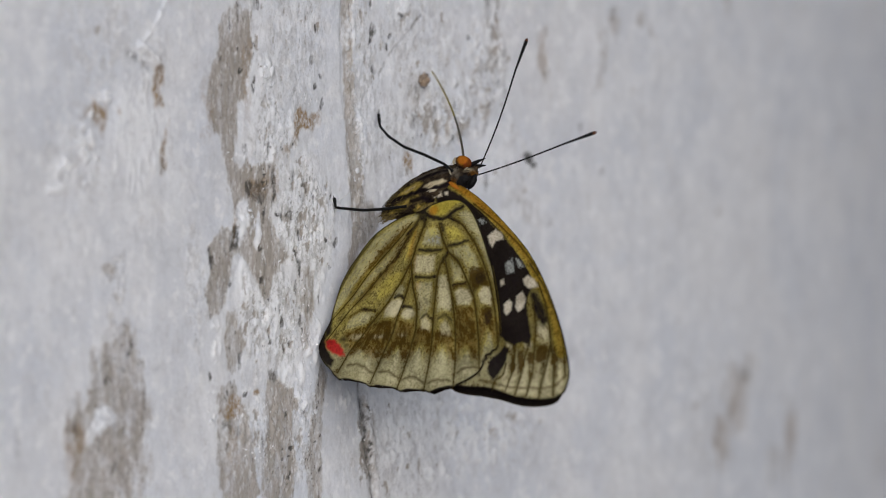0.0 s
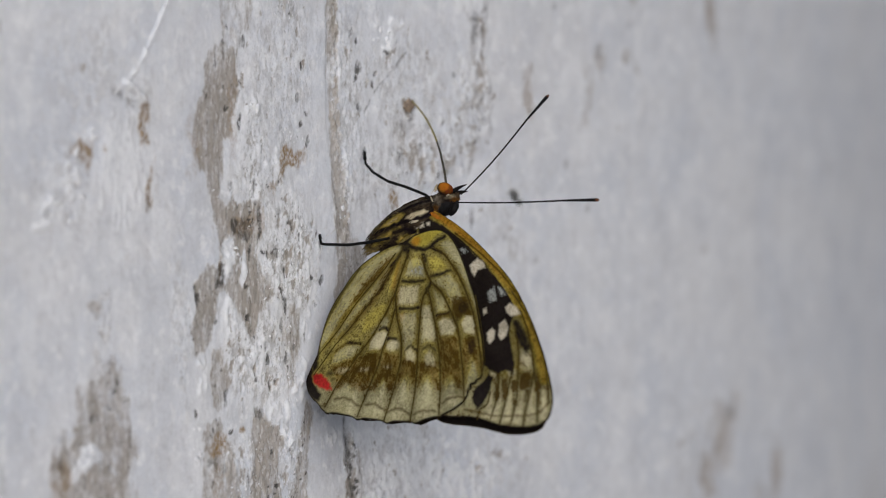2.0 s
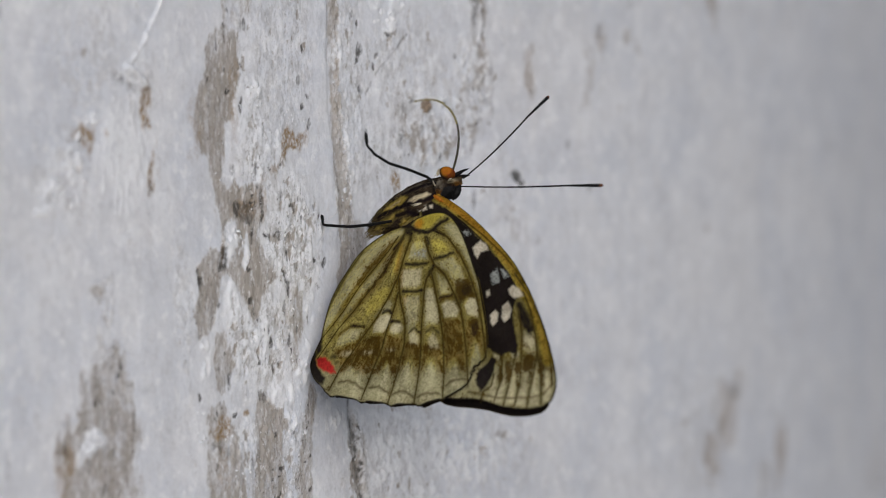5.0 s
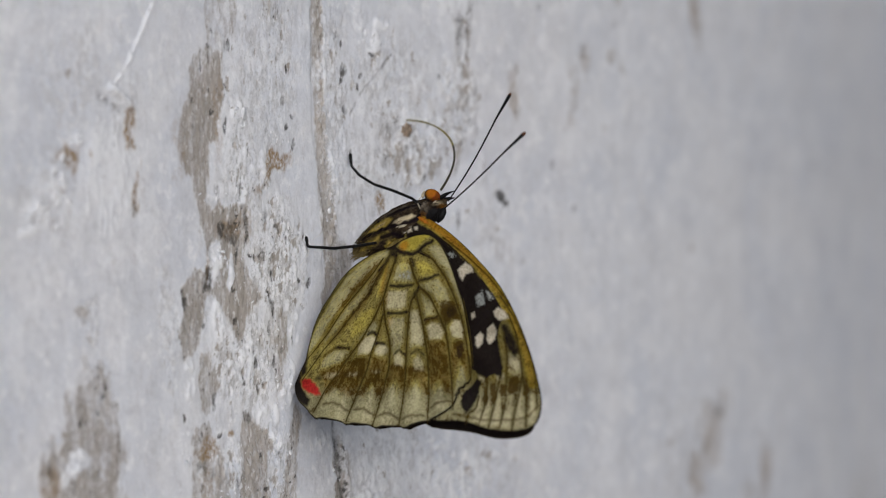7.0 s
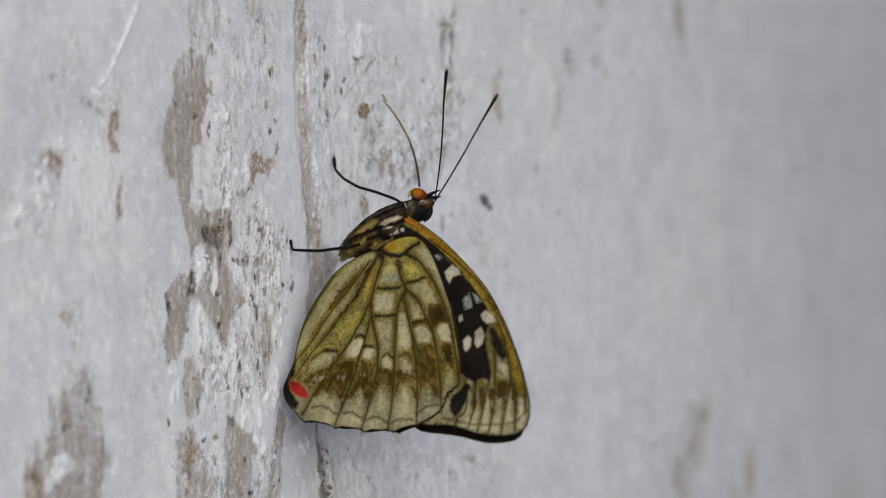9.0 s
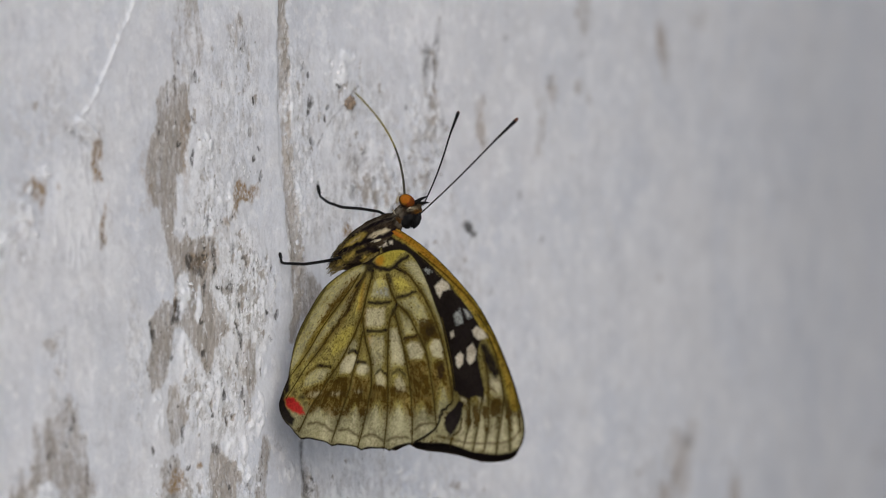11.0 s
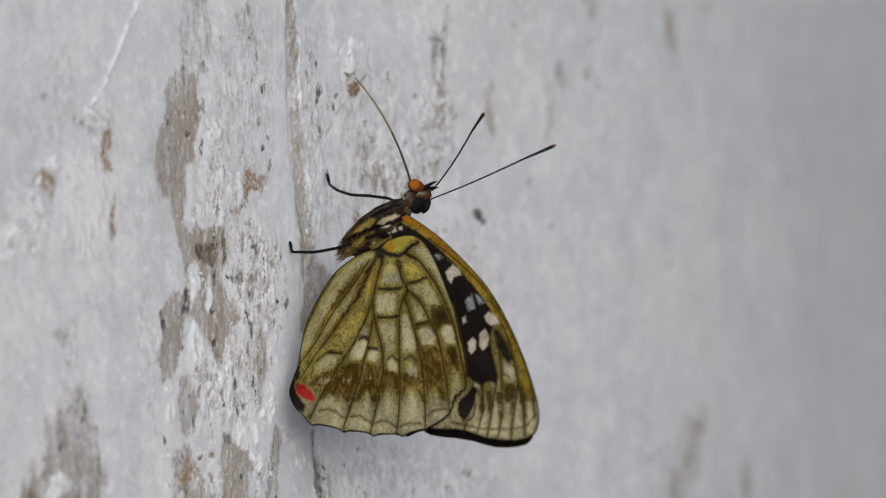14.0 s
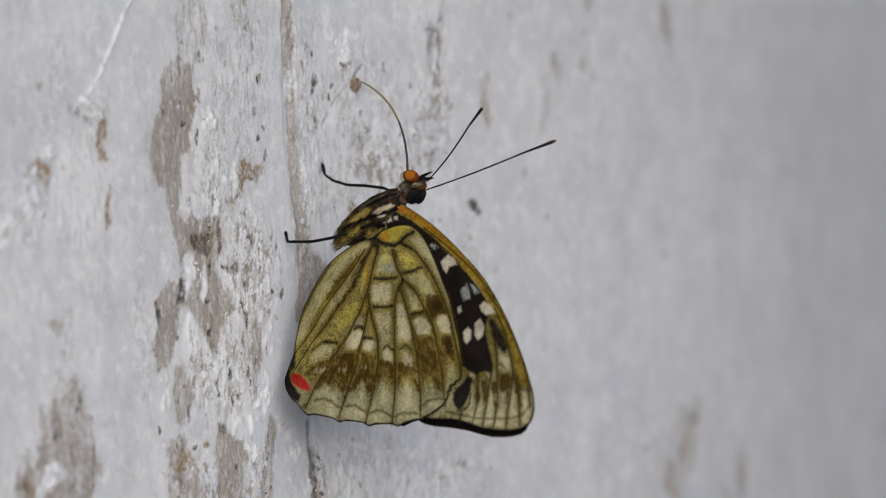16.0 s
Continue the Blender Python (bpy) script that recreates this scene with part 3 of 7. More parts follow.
    dirt(-51.9, -22.9, 1.36, 0.82, 0.7)
    dirt(-58.9, -27, 2.69, 1.99, 0.75)
    dirt(-58.8, -32, 1.8, 3.61, 0.35)
    dirt(-58.8, 2.8, 1.2, 2.17, 0.8)
    dirt(-54, 32.3, 1.36, 3.64, 0.25)
    dirt(-27.6, 31.1, 1.11, 6.51, 0.22)
    dirt(-10.5, 13.9, 1.47, 1.51, 0.75)
    dirt(-25.9, -11.7, 0.79, 1.86, 0.0)
    dirt(31.2, 34.5, 1.31, 4.9, 0.35)
    dirt(55.6, 40.9, 2.12, 2, 0.3)
    dirt(102.4, 50.8, 2.77, 4.17, 0.5)
    dirt(109.8, -28.6, 5.81, 6.29, 0.3)
    dirt(101.7, -35.7, 4.97, 4.16, 0.35)
    dirt(140.1, -36, 3.59, 4.3, 0.4)
    dirt(-99.2, -32.3, 1.94, 3.48, 0.35)
    dirt(-65.3, 22.2, 1.77, 5.4, 0.3)
    dirt(-53.1, 9.4, 3.63, 2.36, 0.55)
    dirt(-48, 11.5, 1.07, 2.92, 0.3)
    dirt(-59.2, -26.5, 3.59, 2.71, 0.7)
    dirt(-98.4, -28.8, 2.5, 2.09, 0.5)
    dirt(-54.8, 26.9, 1.51, 5.45, 0.3)

    rust = np.clip(rust * 1.35, 0, 1)

    # thick chalky flakes
    chalk = np.zeros(x.shape)

    def flake(cx, cz, rx, rz, lean=0.0):
        nonlocal chalk
        lumps = smooth(fbm(x / 1.1, z / 1.5, 31, 4), 0.43, 0.55)
        chalk = np.maximum(chalk, smooth(blob(x + 0.4 * (wx - x), z + 0.4 * (wz - z), cx, cz, rx, rz, lean) + 0.5 * rag + 0.5 * shred, 0.0, 0.5) * lumps)
    flake(-11.5, 40.9, 3.26, 2.45)
    flake(-9.3, 43.9, 2.29, 1.32)
    flake(-17.3, 33.2, 1.29, 1.13)
    flake(5.6, 25.6, 2.35, 1.15)
    flake(1.3, 19.3, 3.66, 2.39)
    flake(4, 29.4, 2.34, 1.53)
    flake(-56.4, -4.4, 3.31, 2.9)
    flake(-56.5, 4.9, 2.55, 2.36)
    flake(-55.4, 3.3, 1.51, 1.81)
    flake(-52.4, 2.2, 1.21, 2.18)
    flake(-57.1, 7.4, 2.1, 0.45)
    flake(-48.7, 14.2, 2.13, 1.46)
    flake(-45, 20.6, 4.6, 3.66)
    flake(-41.9, -19.7, 4.63, 2.29)
    flake(-36.4, -16.2, 2.18, 2.77)
    flake(-50.2, -11.3, 4.56, 3.64)
    flake(-35.5, -6.5, 1.87, 3.69)
    flake(-40.4, -23.9, 2.78, 1.65)
    flake(-51.9, -25.9, 1.21, 2.27)
    flake(-96.2, 16.7, 4.75, 2.62, -20)
    flake(-101.2, 12.5, 4.7, 2.43, -20)
    flake(-103.9, 9.2, 3.3, 1.39)
    flake(-91.3, 23.4, 3.1, 1.4)
    flake(-84.5, 21.7, 4, 1.59)
    flake(-81.1, 30.6, 2.3, 1.06, -35)
    flake(-93.0, -27.2, 4.4, 1.9, 20)
    flake(-23.2, 17.2, 1.59, 4.67)
    flake(-26.2, 30.2, 1.27, 7.45)
    flake(127.7, 2.8, 3.28, 1.49)
    flake(175.9, -19.5, 3.87, 1.78)
    flake(277.2, -9.9, 10.95, 1.22)
    flake(251.6, 62.5, 8.98, 1.44)
    flake(-49, 14.9, 1.83, 1.64)
    flake(-49.5, 27.9, 2.13, 2.19)
    flake(-55.4, -4.9, 2.71, 3.08)
    flake(-36.3, -12.7, 1.4, 2.03)
    flake(-39.2, -17, 3.41, 1.29)
    flake(-14.4, 41.9, 1.3, 1.51)
    flake(-11.2, 40.7, 2.28, 1.13)
    flake(-25.4, -16.4, 0.95, 1.86)
    flake(-62.8, -14.7, 1.78, 4.14)
    flake(-11.1, -25.7, 4.24, 1.32)
    flake(-3.7, -26.5, 4.95, 1.52)
    flake(5.5, -26.1, 4.36, 1.34)
    flake(-7.6, -31, 3.28, 2.46, 30)
    flake(2, -32.7, 4, 1.91, -30)
    flake(-15.3, -33.5, 2.26, 3.76)
    flake(12.1, -30.6, 3.41, 1.54)
    flake(-1.4, -37.8, 6.63, 1.71)
    flake(23.6, -28.1, 3.6, 1.17)
    flake(-28.7, -25.2, 1.58, 2.23)
    # two broad chalk-white fills painted in to offset the wing's shadow here
    flake(10.4, -31.5, 15.41, 5.76)
    flake(-11.2, -31.8, 9.77, 4.71)

    # grooves left by the trowel and the form boards
    groove = np.zeros(x.shape)
    ridge = np.zeros(x.shape)
    # a long board joint: a smooth lip, a crisp step, then a shallow bare strip
    lip = ((-29.2, 55.2), (-29.5, 38.5), (-29.4, 27.3), (-27.9, 19.9), (-26.9, 14.3), (-26.6, 6.9), (-27, 0.4))
    side = x - np.interp(z, [p[1] for p in lip][::-1], [p[0] for p in lip][::-1]) + 0.22 * rag
    joint = smooth(z, lip[-1][1] - 2, lip[-1][1] + 5)
    worn_strip = smooth(fbm(x / 2.2, z / 9, 52, 4), 0.40, 0.56)
    strip = smooth(side + 0.5 * shred, -0.35, 0.55) * (1 - smooth(side + 1.7 * shred + 0.8 * rag, 1.2, 2.9)) * joint
    groove = np.maximum(groove, 0.13 * strip)
    bare = np.maximum(bare, strip * (0.14 + 0.34 * worn_strip))
    crumbs = smooth(side, 1.2, 2.2) * (1 - smooth(side, 3.2, 5.0)) * joint
    chalk = np.maximum(chalk, crumbs * smooth(fbm(x / 0.6, z / 0.9, 53, 4), 0.55, 0.62))
    ridge = np.maximum(ridge, 0.06 * crumbs * smooth(fbm(x / 0.6, z / 0.9, 53, 4), 0.52, 0.66))
    ridge = np.maximum(ridge, 0.09 * smooth(side, -3.8, -2.6) * (1 - smooth(side + 0.4 * shred, -0.4, 0.5)) * joint)
    thin = thin * (1 - 0.75 * smooth(side, -4.4, -3.2) * (1 - smooth(side, -0.1, 0.1)) * joint)
    line = stroke(x + 0.5 * rag, z, -23.9, -20.2, -23.3, -24.8, -22.1, -30.5, -20.2, -41.8)
    groove = np.maximum(groove, 0.45 * smooth(1.6 - line, 0, 1.3))
    grime = np.maximum(grime, 0.62 * smooth(1.0 - line + 0.8 * rag + 0.8 * shred, 0, 1.0))
    ridge = np.maximum(ridge, 0.2 * smooth(6.0 - stroke(x, z, -28.3, -20.1, -27.9, -30.3, -27.4, -41.5), 0, 5))
    line = stroke(x + 0.3 * rag, z, -66.1, 54.5, -72.4, 45.3, -77.2, 38, -80, 34.4, -83.1, 31.8)
    ridge = np.maximum(ridge, 0.13 * smooth(0.5 - line + 0.35 * rag + 0.5 * shred, 0, 0.7))
    chalk = np.maximum(chalk, smooth(0.40 - line + 0.5 * rag + 0.8 * shred, 0, 0.5))
    line = stroke(x, z, -83.1, 31.8, -80.8, 31, -78.5, 29.1)
    ridge = np.maximum(ridge, 0.5 * smooth(1.2 - line, 0, 1.0))
    chalk = np.maximum(chalk, smooth(0.7 - line + 1.0 * rag + 1.0 * shred, 0, 0.7))
    grime = np.maximum(grime, 0.42 * smooth(1.0 - stroke(x, z, -85.2, 30.6, -83.2, 29.6, -81, 28.6) + 1.2 * shred + 0.8 * rag, 0, 1.1))
    chalk = np.maximum(chalk, 0.85 * smooth(blob(x, z, -83.5, 18.5, 7.5, 9.5, 12) + 0.5 * rag + 0.7 * shred, 0.05, 0.6))
    line = stroke(x + 0.4 * rag, z, 18.9, 7.4, 20.7, 8.4, 23.7, 8.3, 25.5, 7.5)
    grime = np.maximum(grime, 0.22 * smooth(1.1 - line, 0, 0.9))
    groove = np.maximum(groove, 0.08 * smooth(1.1 - line, 0, 0.9))
    line = stroke(x, z, 17.1, 53.3, 17.3, 43.7, 15.1, 38.8)
    ridge = np.maximum(ridge, 0.12 * smooth(1.6 - line, 0, 1.2))
    line = stroke(x + 1.2 * rag, z + 1.0 * rag, -6.3, 39.3, -10, 36.2, -15.2, 32.5, -17.9, 29.2)
    grime = np.maximum(grime, 0.5 * smooth(0.55 - line + 0.7 * shred, 0, 0.6))
    line = stroke(x + 0.8 * rag, z, 6.1, 39.5, 3.3, 37, -2.6, 33.5)
    grime = np.maximum(grime, 0.22 * smooth(0.5 - line + 0.6 * shred, 0, 0.6))
    line = stroke(x + 0.6 * rag, z, 18, 51.4, 17.6, 42.7, 15.5, 39.5)
    grime = np.maximum(grime, 0.5 * smooth(0.7 - line + 0.5 * shred, 0, 0.7))
    line = stroke(x + 0.9 * rag, z, 18.2, 36.9, 20.3, 33.1, 18.8, 29.7, 15.2, 24.8)
    grime = np.maximum(grime, 0.35 * smooth(0.6 - line + 0.6 * shred, 0, 0.7))
    chalk = np.maximum(chalk, smooth(fbm(x / 1.0, z / 1.5, 33, 4), 0.57, 0.63) * crumbly * 0.6)

    bare = np.maximum(bare, smooth(fbm(x / 1.7, z / 2.6, 35, 5, 0.7) + 0.22 * (crumbly - 1), 0.505, 0.60) * (crumbly > 0.05) * 0.85)
    bare = bare * (0.78 + 0.22 * smooth(fbm(x / 6, z / 15, 46, 4), 0.34, 0.6))
    coat = (1 - bare) * (0.13 + 0.10 * fbm(x / 3, z / 7, 41, 4)) + 0.34 * chalk + 0.36 * crumbly * fbm(x / 0.8, z / 1.3, 42, 3)
    xs = np.where(x < 15, x, 15 + (x - 15) * 0.5)
    waves = 1.3 * fbm(xs / 38, z / 44, 43, 3) + 0.42 * fbm(xs / 10, z / 13, 44, 3) + 0.12 * fbm(xs / 3.2, z / 4.5, 48, 4) - 0.16 * smooth(fbm(xs / 4.5, z / 5, 47, 4), 0.56, 0.80)
    out = coat + waves - 0.22 * grime - groove + ridge - 1.2
    fade = np.clip((150 + x) / 20, 0, 1) * np.clip((x < 600), 0, 1)
    y = bow(x) - out * fade
    y = np.minimum(y, bow(x) + 1.2)
    verts = np.stack([x / 1000, y / 1000, 1.2 + z / 1000], -1).reshape(-1, 3)
    ny, nx = x.shape
    i = (np.arange(ny - 1)[:, None] * nx + np.arange(nx - 1)[None, :]).ravel()
    quads = np.stack([i, i + 1, i + nx + 1, i + nx], 1)
    ring = np.concatenate([np.arange(nx), np.arange(1, ny) * nx + nx - 1, (ny - 1) * nx + np.arange(nx - 2, -1, -1), np.arange(ny - 2, 0, -1) * nx])
    behind = verts[ring].copy()
    behind[:, 1] = 0.62
    first = len(verts)
    verts = np.concatenate([verts, behind])
    turn = np.roll(np.arange(len(ring)), -1)
    quads = np.concatenate([quads, np.stack([ring[turn], ring, first + np.arange(len(ring)), first + turn], 1)])
    me = bpy.data.meshes.new("wall")
    me.vertices.add(len(verts))
    me.vertices.foreach_set("co", verts.ravel())
    corners = np.concatenate([quads.ravel(), first + np.arange(len(ring))[::-1]])
    starts = np.append(np.arange(0, quads.size, 4), quads.size)
    me.loops.add(len(corners))
    me.loops.foreach_set("vertex_index", corners)
    me.polygons.add(len(starts))
    me.polygons.foreach_set("loop_start", starts)
    me.polygons.foreach_set("loop_total", np.append(np.full(len(quads), 4), len(ring)))
    me.polygons.foreach_set("use_smooth", np.arange(len(starts)) < (ny - 1) * (nx - 1))
    me.update(calc_edges=True)
    me.materials.append(WALL)
    ob = new("wall", me)
    extra = np.zeros(len(ring))
    for name, values in (("bare", bare), ("thin", thin), ("grime", grime), ("rust", rust), ("chalk", chalk)):
        put_channel(ob, name, np.concatenate([np.ravel(values), extra]))
    tagged(ob, "weathered grey-white limewashed wall with peeling patches", "wall", kind="structure")
    return ob, lambda px, pz: y[int(np.searchsorted(z[:, 0], pz)), int(np.searchsorted(x[0], px))]


wall, wall_front = build_wall()
# unseen ground, made pale as a reflector to lift the shade under the wings
ground = mesh_object("ground", [(-40, -40, 0), (40, -40, 0), (40, 40, 0), (-40, 40, 0)], [(0, 1, 2, 3)], BOUNCE_GROUND, shade=False)
tagged(ground, "unseen ground below the wall, made pale to bounce light up", "ground", kind="structure")


MM = 0.001


def spline(points, count):
    """Points of a Catmull-Rom curve through the given ones."""
    pts = [Vector(p) for p in points]
    pts = [pts[0] * 2 - pts[1]] + pts + [pts[-1] * 2 - pts[-2]]
    found = []
    spans = len(pts) - 3
    for k in range(count):
        s = k / (count - 1) * spans
        i = min(int(s), spans - 1)
        t = s - i
        a, b, c, d = pts[i:i + 4]
        found.append(0.5 * (2 * b + (c - a) * t + (2 * a - 5 * b + 4 * c - d) * t * t + (3 * b - a - 3 * c + d) * t ** 3))
    return found


def tube(path, radius, sides=8, bm=None, scale=MM):
    """A closed tube along a path; radius is a number or a function of 0..1."""
    bm = bm or bmesh.new()
    rings = []
    up = Vector((0.31, 0.9, 0.27))
    for k, p in enumerate(path):
        d = (path[min(k + 1, len(path) - 1)] - path[max(k - 1, 0)]).normalized()
        a = d.cross(up).normalized()
        b = d.cross(a)
        r = radius(k / (len(path) - 1)) if callable(radius) else radius
        rings.append([bm.verts.new((p + (a * math.cos(q) + b * math.sin(q)) * r) * scale)
                      for q in (2 * math.pi * j / sides for j in range(sides))])
    for one, two in zip(rings, rings[1:]):
        for j in range(sides):
            bm.faces.new((one[j], one[(j + 1) % sides], two[(j + 1) % sides], two[j]))
    bm.faces.new(rings[0][::-1])
    bm.faces.new(rings[-1])
    return bm


# ---- lifted flakes of lime, each standing a little off the wall ----
def flake_mesh(seed):
    rng = random.Random(seed)
    bm = bmesh.new()
    sides = 10
    reach_out = [rng.uniform(0.45, 1.15) for _ in range(sides)]
    curl, tip = rng.uniform(0.1, 0.4), rng.uniform(0, 2 * math.pi)
    fronts, backs = [], []
    for k in range(sides):
        a = 2 * math.pi * k / sides
        px, pz = reach_out[k] * math.cos(a), reach_out[k] * math.sin(a)
        lift = curl * max(0.0, math.cos(a - tip)) * reach_out[k]
        fronts.append(bm.verts.new(Vector((px, -0.05 - lift, pz)) * MM))
        backs.append(bm.verts.new(Vector((px * 0.94, 0.08 - lift, pz * 0.94)) * MM))
    mid, rear = bm.verts.new(Vector((0, -0.12, 0)) * MM), bm.verts.new(Vector((0, 0.12, 0)) * MM)
    for k in range(sides):
        j = (k + 1) % sides
        bm.faces.new((mid, fronts[k], fronts[j]))
        bm.faces.new((rear, backs[j], backs[k]))
        bm.faces.new((fronts[k], backs[k], backs[j], fronts[j]))
    bmesh.ops.recalc_face_normals(bm, faces=bm.faces)
    me = bpy.data.meshes.new("lime_flake")
    bm.to_mesh(me)
    bm.free()
    me.materials.append(LIME)
    me.polygons.foreach_set("use_smooth", [True] * len(me.polygons))
    return me


FLAKE_SHAPES = [flake_mesh(seed) for seed in range(14)]
flake_rng = random.Random(21)


def flakes(cx, cz, rx, rz, count, size):
    """A cluster of lifted flakes about a place on the wall."""
    for _ in range(count):
        far, a = math.sqrt(flake_rng.random()), flake_rng.uniform(0, 2 * math.pi)
        px, pz = cx + rx * far * math.cos(a), cz + rz * far * math.sin(a)
        s = size * (0.18 + 0.5 * flake_rng.random() ** 2.2)
        ob = new("lime_flake", flake_rng.choice(FLAKE_SHAPES))
        ob.parent = wall
        ob.matrix_basis = (pose(px * MM, (wall_front(px, pz) - 0.05 * s) * MM, 1.2 + pz * MM, flake_rng.gauss(0, 14), flake_rng.gauss(0, 25), flake_rng.gauss(-4, 16))
                           @ Matrix.Diagonal((s * 1.1, s, s * flake_rng.uniform(0.8, 2.2), 1)))


flakes(-11.7, 41.9, 2.0, 2.6, 10, 1.00)
flakes(-39.1, -24.2, 3.4, 4.1, 22, 0.75)
flakes(-38.3, -16.0, 3.9, 3.2, 20, 0.75)
flakes(-55.7, 4.7, 3.0, 3.6, 14, 0.90)
flakes(-38.8, 24.7, 3.4, 1.3, 12, 0.60)
flakes(-24.4, 14.6, 1.3, 5.6, 16, 0.70)
flakes(-54.9, 15.6, 6.1, 1.6, 16, 0.70)
flakes(-50.5, -11.7, 3.0, 1.6, 8, 0.60)
flakes(-64.8, -25.4, 2.1, 3.1, 10, 0.80)
flakes(-97.0, 15.5, 5.6, 6.1, 20, 1.10)
flakes(-83.2, 30.7, 2.3, 1.1, 6, 0.90)
flakes(-51.1, 27.5, 4.6, 1.8, 12, 0.80)
flakes(-41.0, 45.6, 4.7, 2.3, 10, 0.60)
flakes(-26.2, 33.2, 1.3, 8.4, 16, 0.45)
flakes(-42.0, 2.4, 7.0, 7.3, 40, 0.45)
flakes(-45.2, -9.5, 7.7, 5.5, 34, 0.50)
flakes(-16.6, 35.3, 7.3, 6.6, 24, 0.40)
flakes(4.7, 27.3, 10.2, 6.7, 26, 0.50)
flakes(-51.4, -29.4, 7.6, 5.5, 30, 0.55)
flakes(6.4, 24.5, 2.5, 1.0, 4, 0.80)
flakes(-10.5, -30.6, 14.9, 3.8, 20, 0.50)
flakes(-45.1, 7.9, 6.2, 4.6, 24, 0.45)


# ---- a pale plant fibre caught on the wall ----
def fibre(points):
    bm = bmesh.new()
    curve = spline(points, 14)
    tube(curve, lambda t: 0.055 * (1 - 0.5 * t), 6, bm)
    me = bpy.data.meshes.new("plant_fibre")
    bm.to_mesh(me)
    bm.free()
    me.materials.append(FIBRE)
    ob = new("plant_fibre", me)
    ob.location = (0, 0, 1.2)
    return tagged(ob, "thin white plant fibre stuck to the wall", "fibre", "fibres on the wall")


for hair in (((-27.9, 9.4), (-29.4, 8.8), (-30.8, 8.1)), ((-31.6, 6.7), (-32.6, 5.6), (-34, 3.8))):
    fibre([(px, -0.75 - 0.4 * (k == 1), pz) for k, (px, pz) in enumerate(hair)])


# ---- butterfly: millimetres in its own space, x away from the wall, z towards the head, -y its left side ----
def part(name, bm, mat, parent, label=""):
    me = bpy.data.meshes.new(name)
    bm.normal_update()
    bm.to_mesh(me)
    bm.free()
    me.materials.append(mat)
    me.polygons.foreach_set("use_smooth", [True] * len(me.polygons))
    ob = new(name, me)
    ob.parent = parent
    return tagged(ob, label)


def lump(a, b, fat, depth, seed=0, rough=0.06, squash=0.75, fine=4):
    """A furry spindle from a to b (x, z pairs): fat is its half width, depth its half thickness."""
    a, b = Vector((a[0], 0, a[1])), Vector((b[0], 0, b[1]))
    axis = b - a
    bm = bmesh.new()
    bmesh.ops.create_icosphere(bm, subdivisions=fine, radius=1)
    x_axis = axis.normalized()
    z_axis = x_axis.cross(Vector((0, 1, 0)))
    for v in bm.verts:
        n = 1 + rough * (noise.noise(v.co * 4 + Vector((seed, 0, 0))) + 0.7 * noise.noise(v.co * 11 + Vector((0, seed, 0))))
        p = v.co * n
        wide = (1 - abs(v.co.x) ** 2.6 * (1 - squash))
        q = (a + b) / 2 + x_axis * p.x * axis.length / 2 + z_axis * p.z * fat * wide + Vector((0, p.y * depth * wide, 0))
        v.co = q * MM
    return bm


def tuft(a, b, width, count, seed, side=-1, reach=1.0, base=0.0):
    """A brush of fine hairs lying from a to b."""
    rng = random.Random(seed)
    bm = bmesh.new()
    a, b = Vector((a[0], 0, a[1])), Vector((b[0], 0, b[1]))
    along = (b - a).normalized()
    across = Vector((-along.z, 0, along.x))
    for _ in range(count):
        s = rng.random()
        root = a.lerp(b, s * 0.75) + across * rng.uniform(-width, width) + Vector((0, side * (base + rng.uniform(0, 0.25)), 0))
        tip = root + along * reach * rng.uniform(0.6, 1.2) + across * rng.uniform(-0.25, 0.25) + Vector((0, side * rng.uniform(0.0, 0.35), 0))
        mid = root.lerp(tip, 0.5) + Vector((0, side * 0.12, 0))
        tube([root, mid, tip], lambda t: 0.055 * (1 - 0.7 * t), 4, bm)
    return bm


butterfly = new("butterfly")
tagged(butterfly, "olive and cream butterfly with closed wings clinging to the wall", "butterfly")


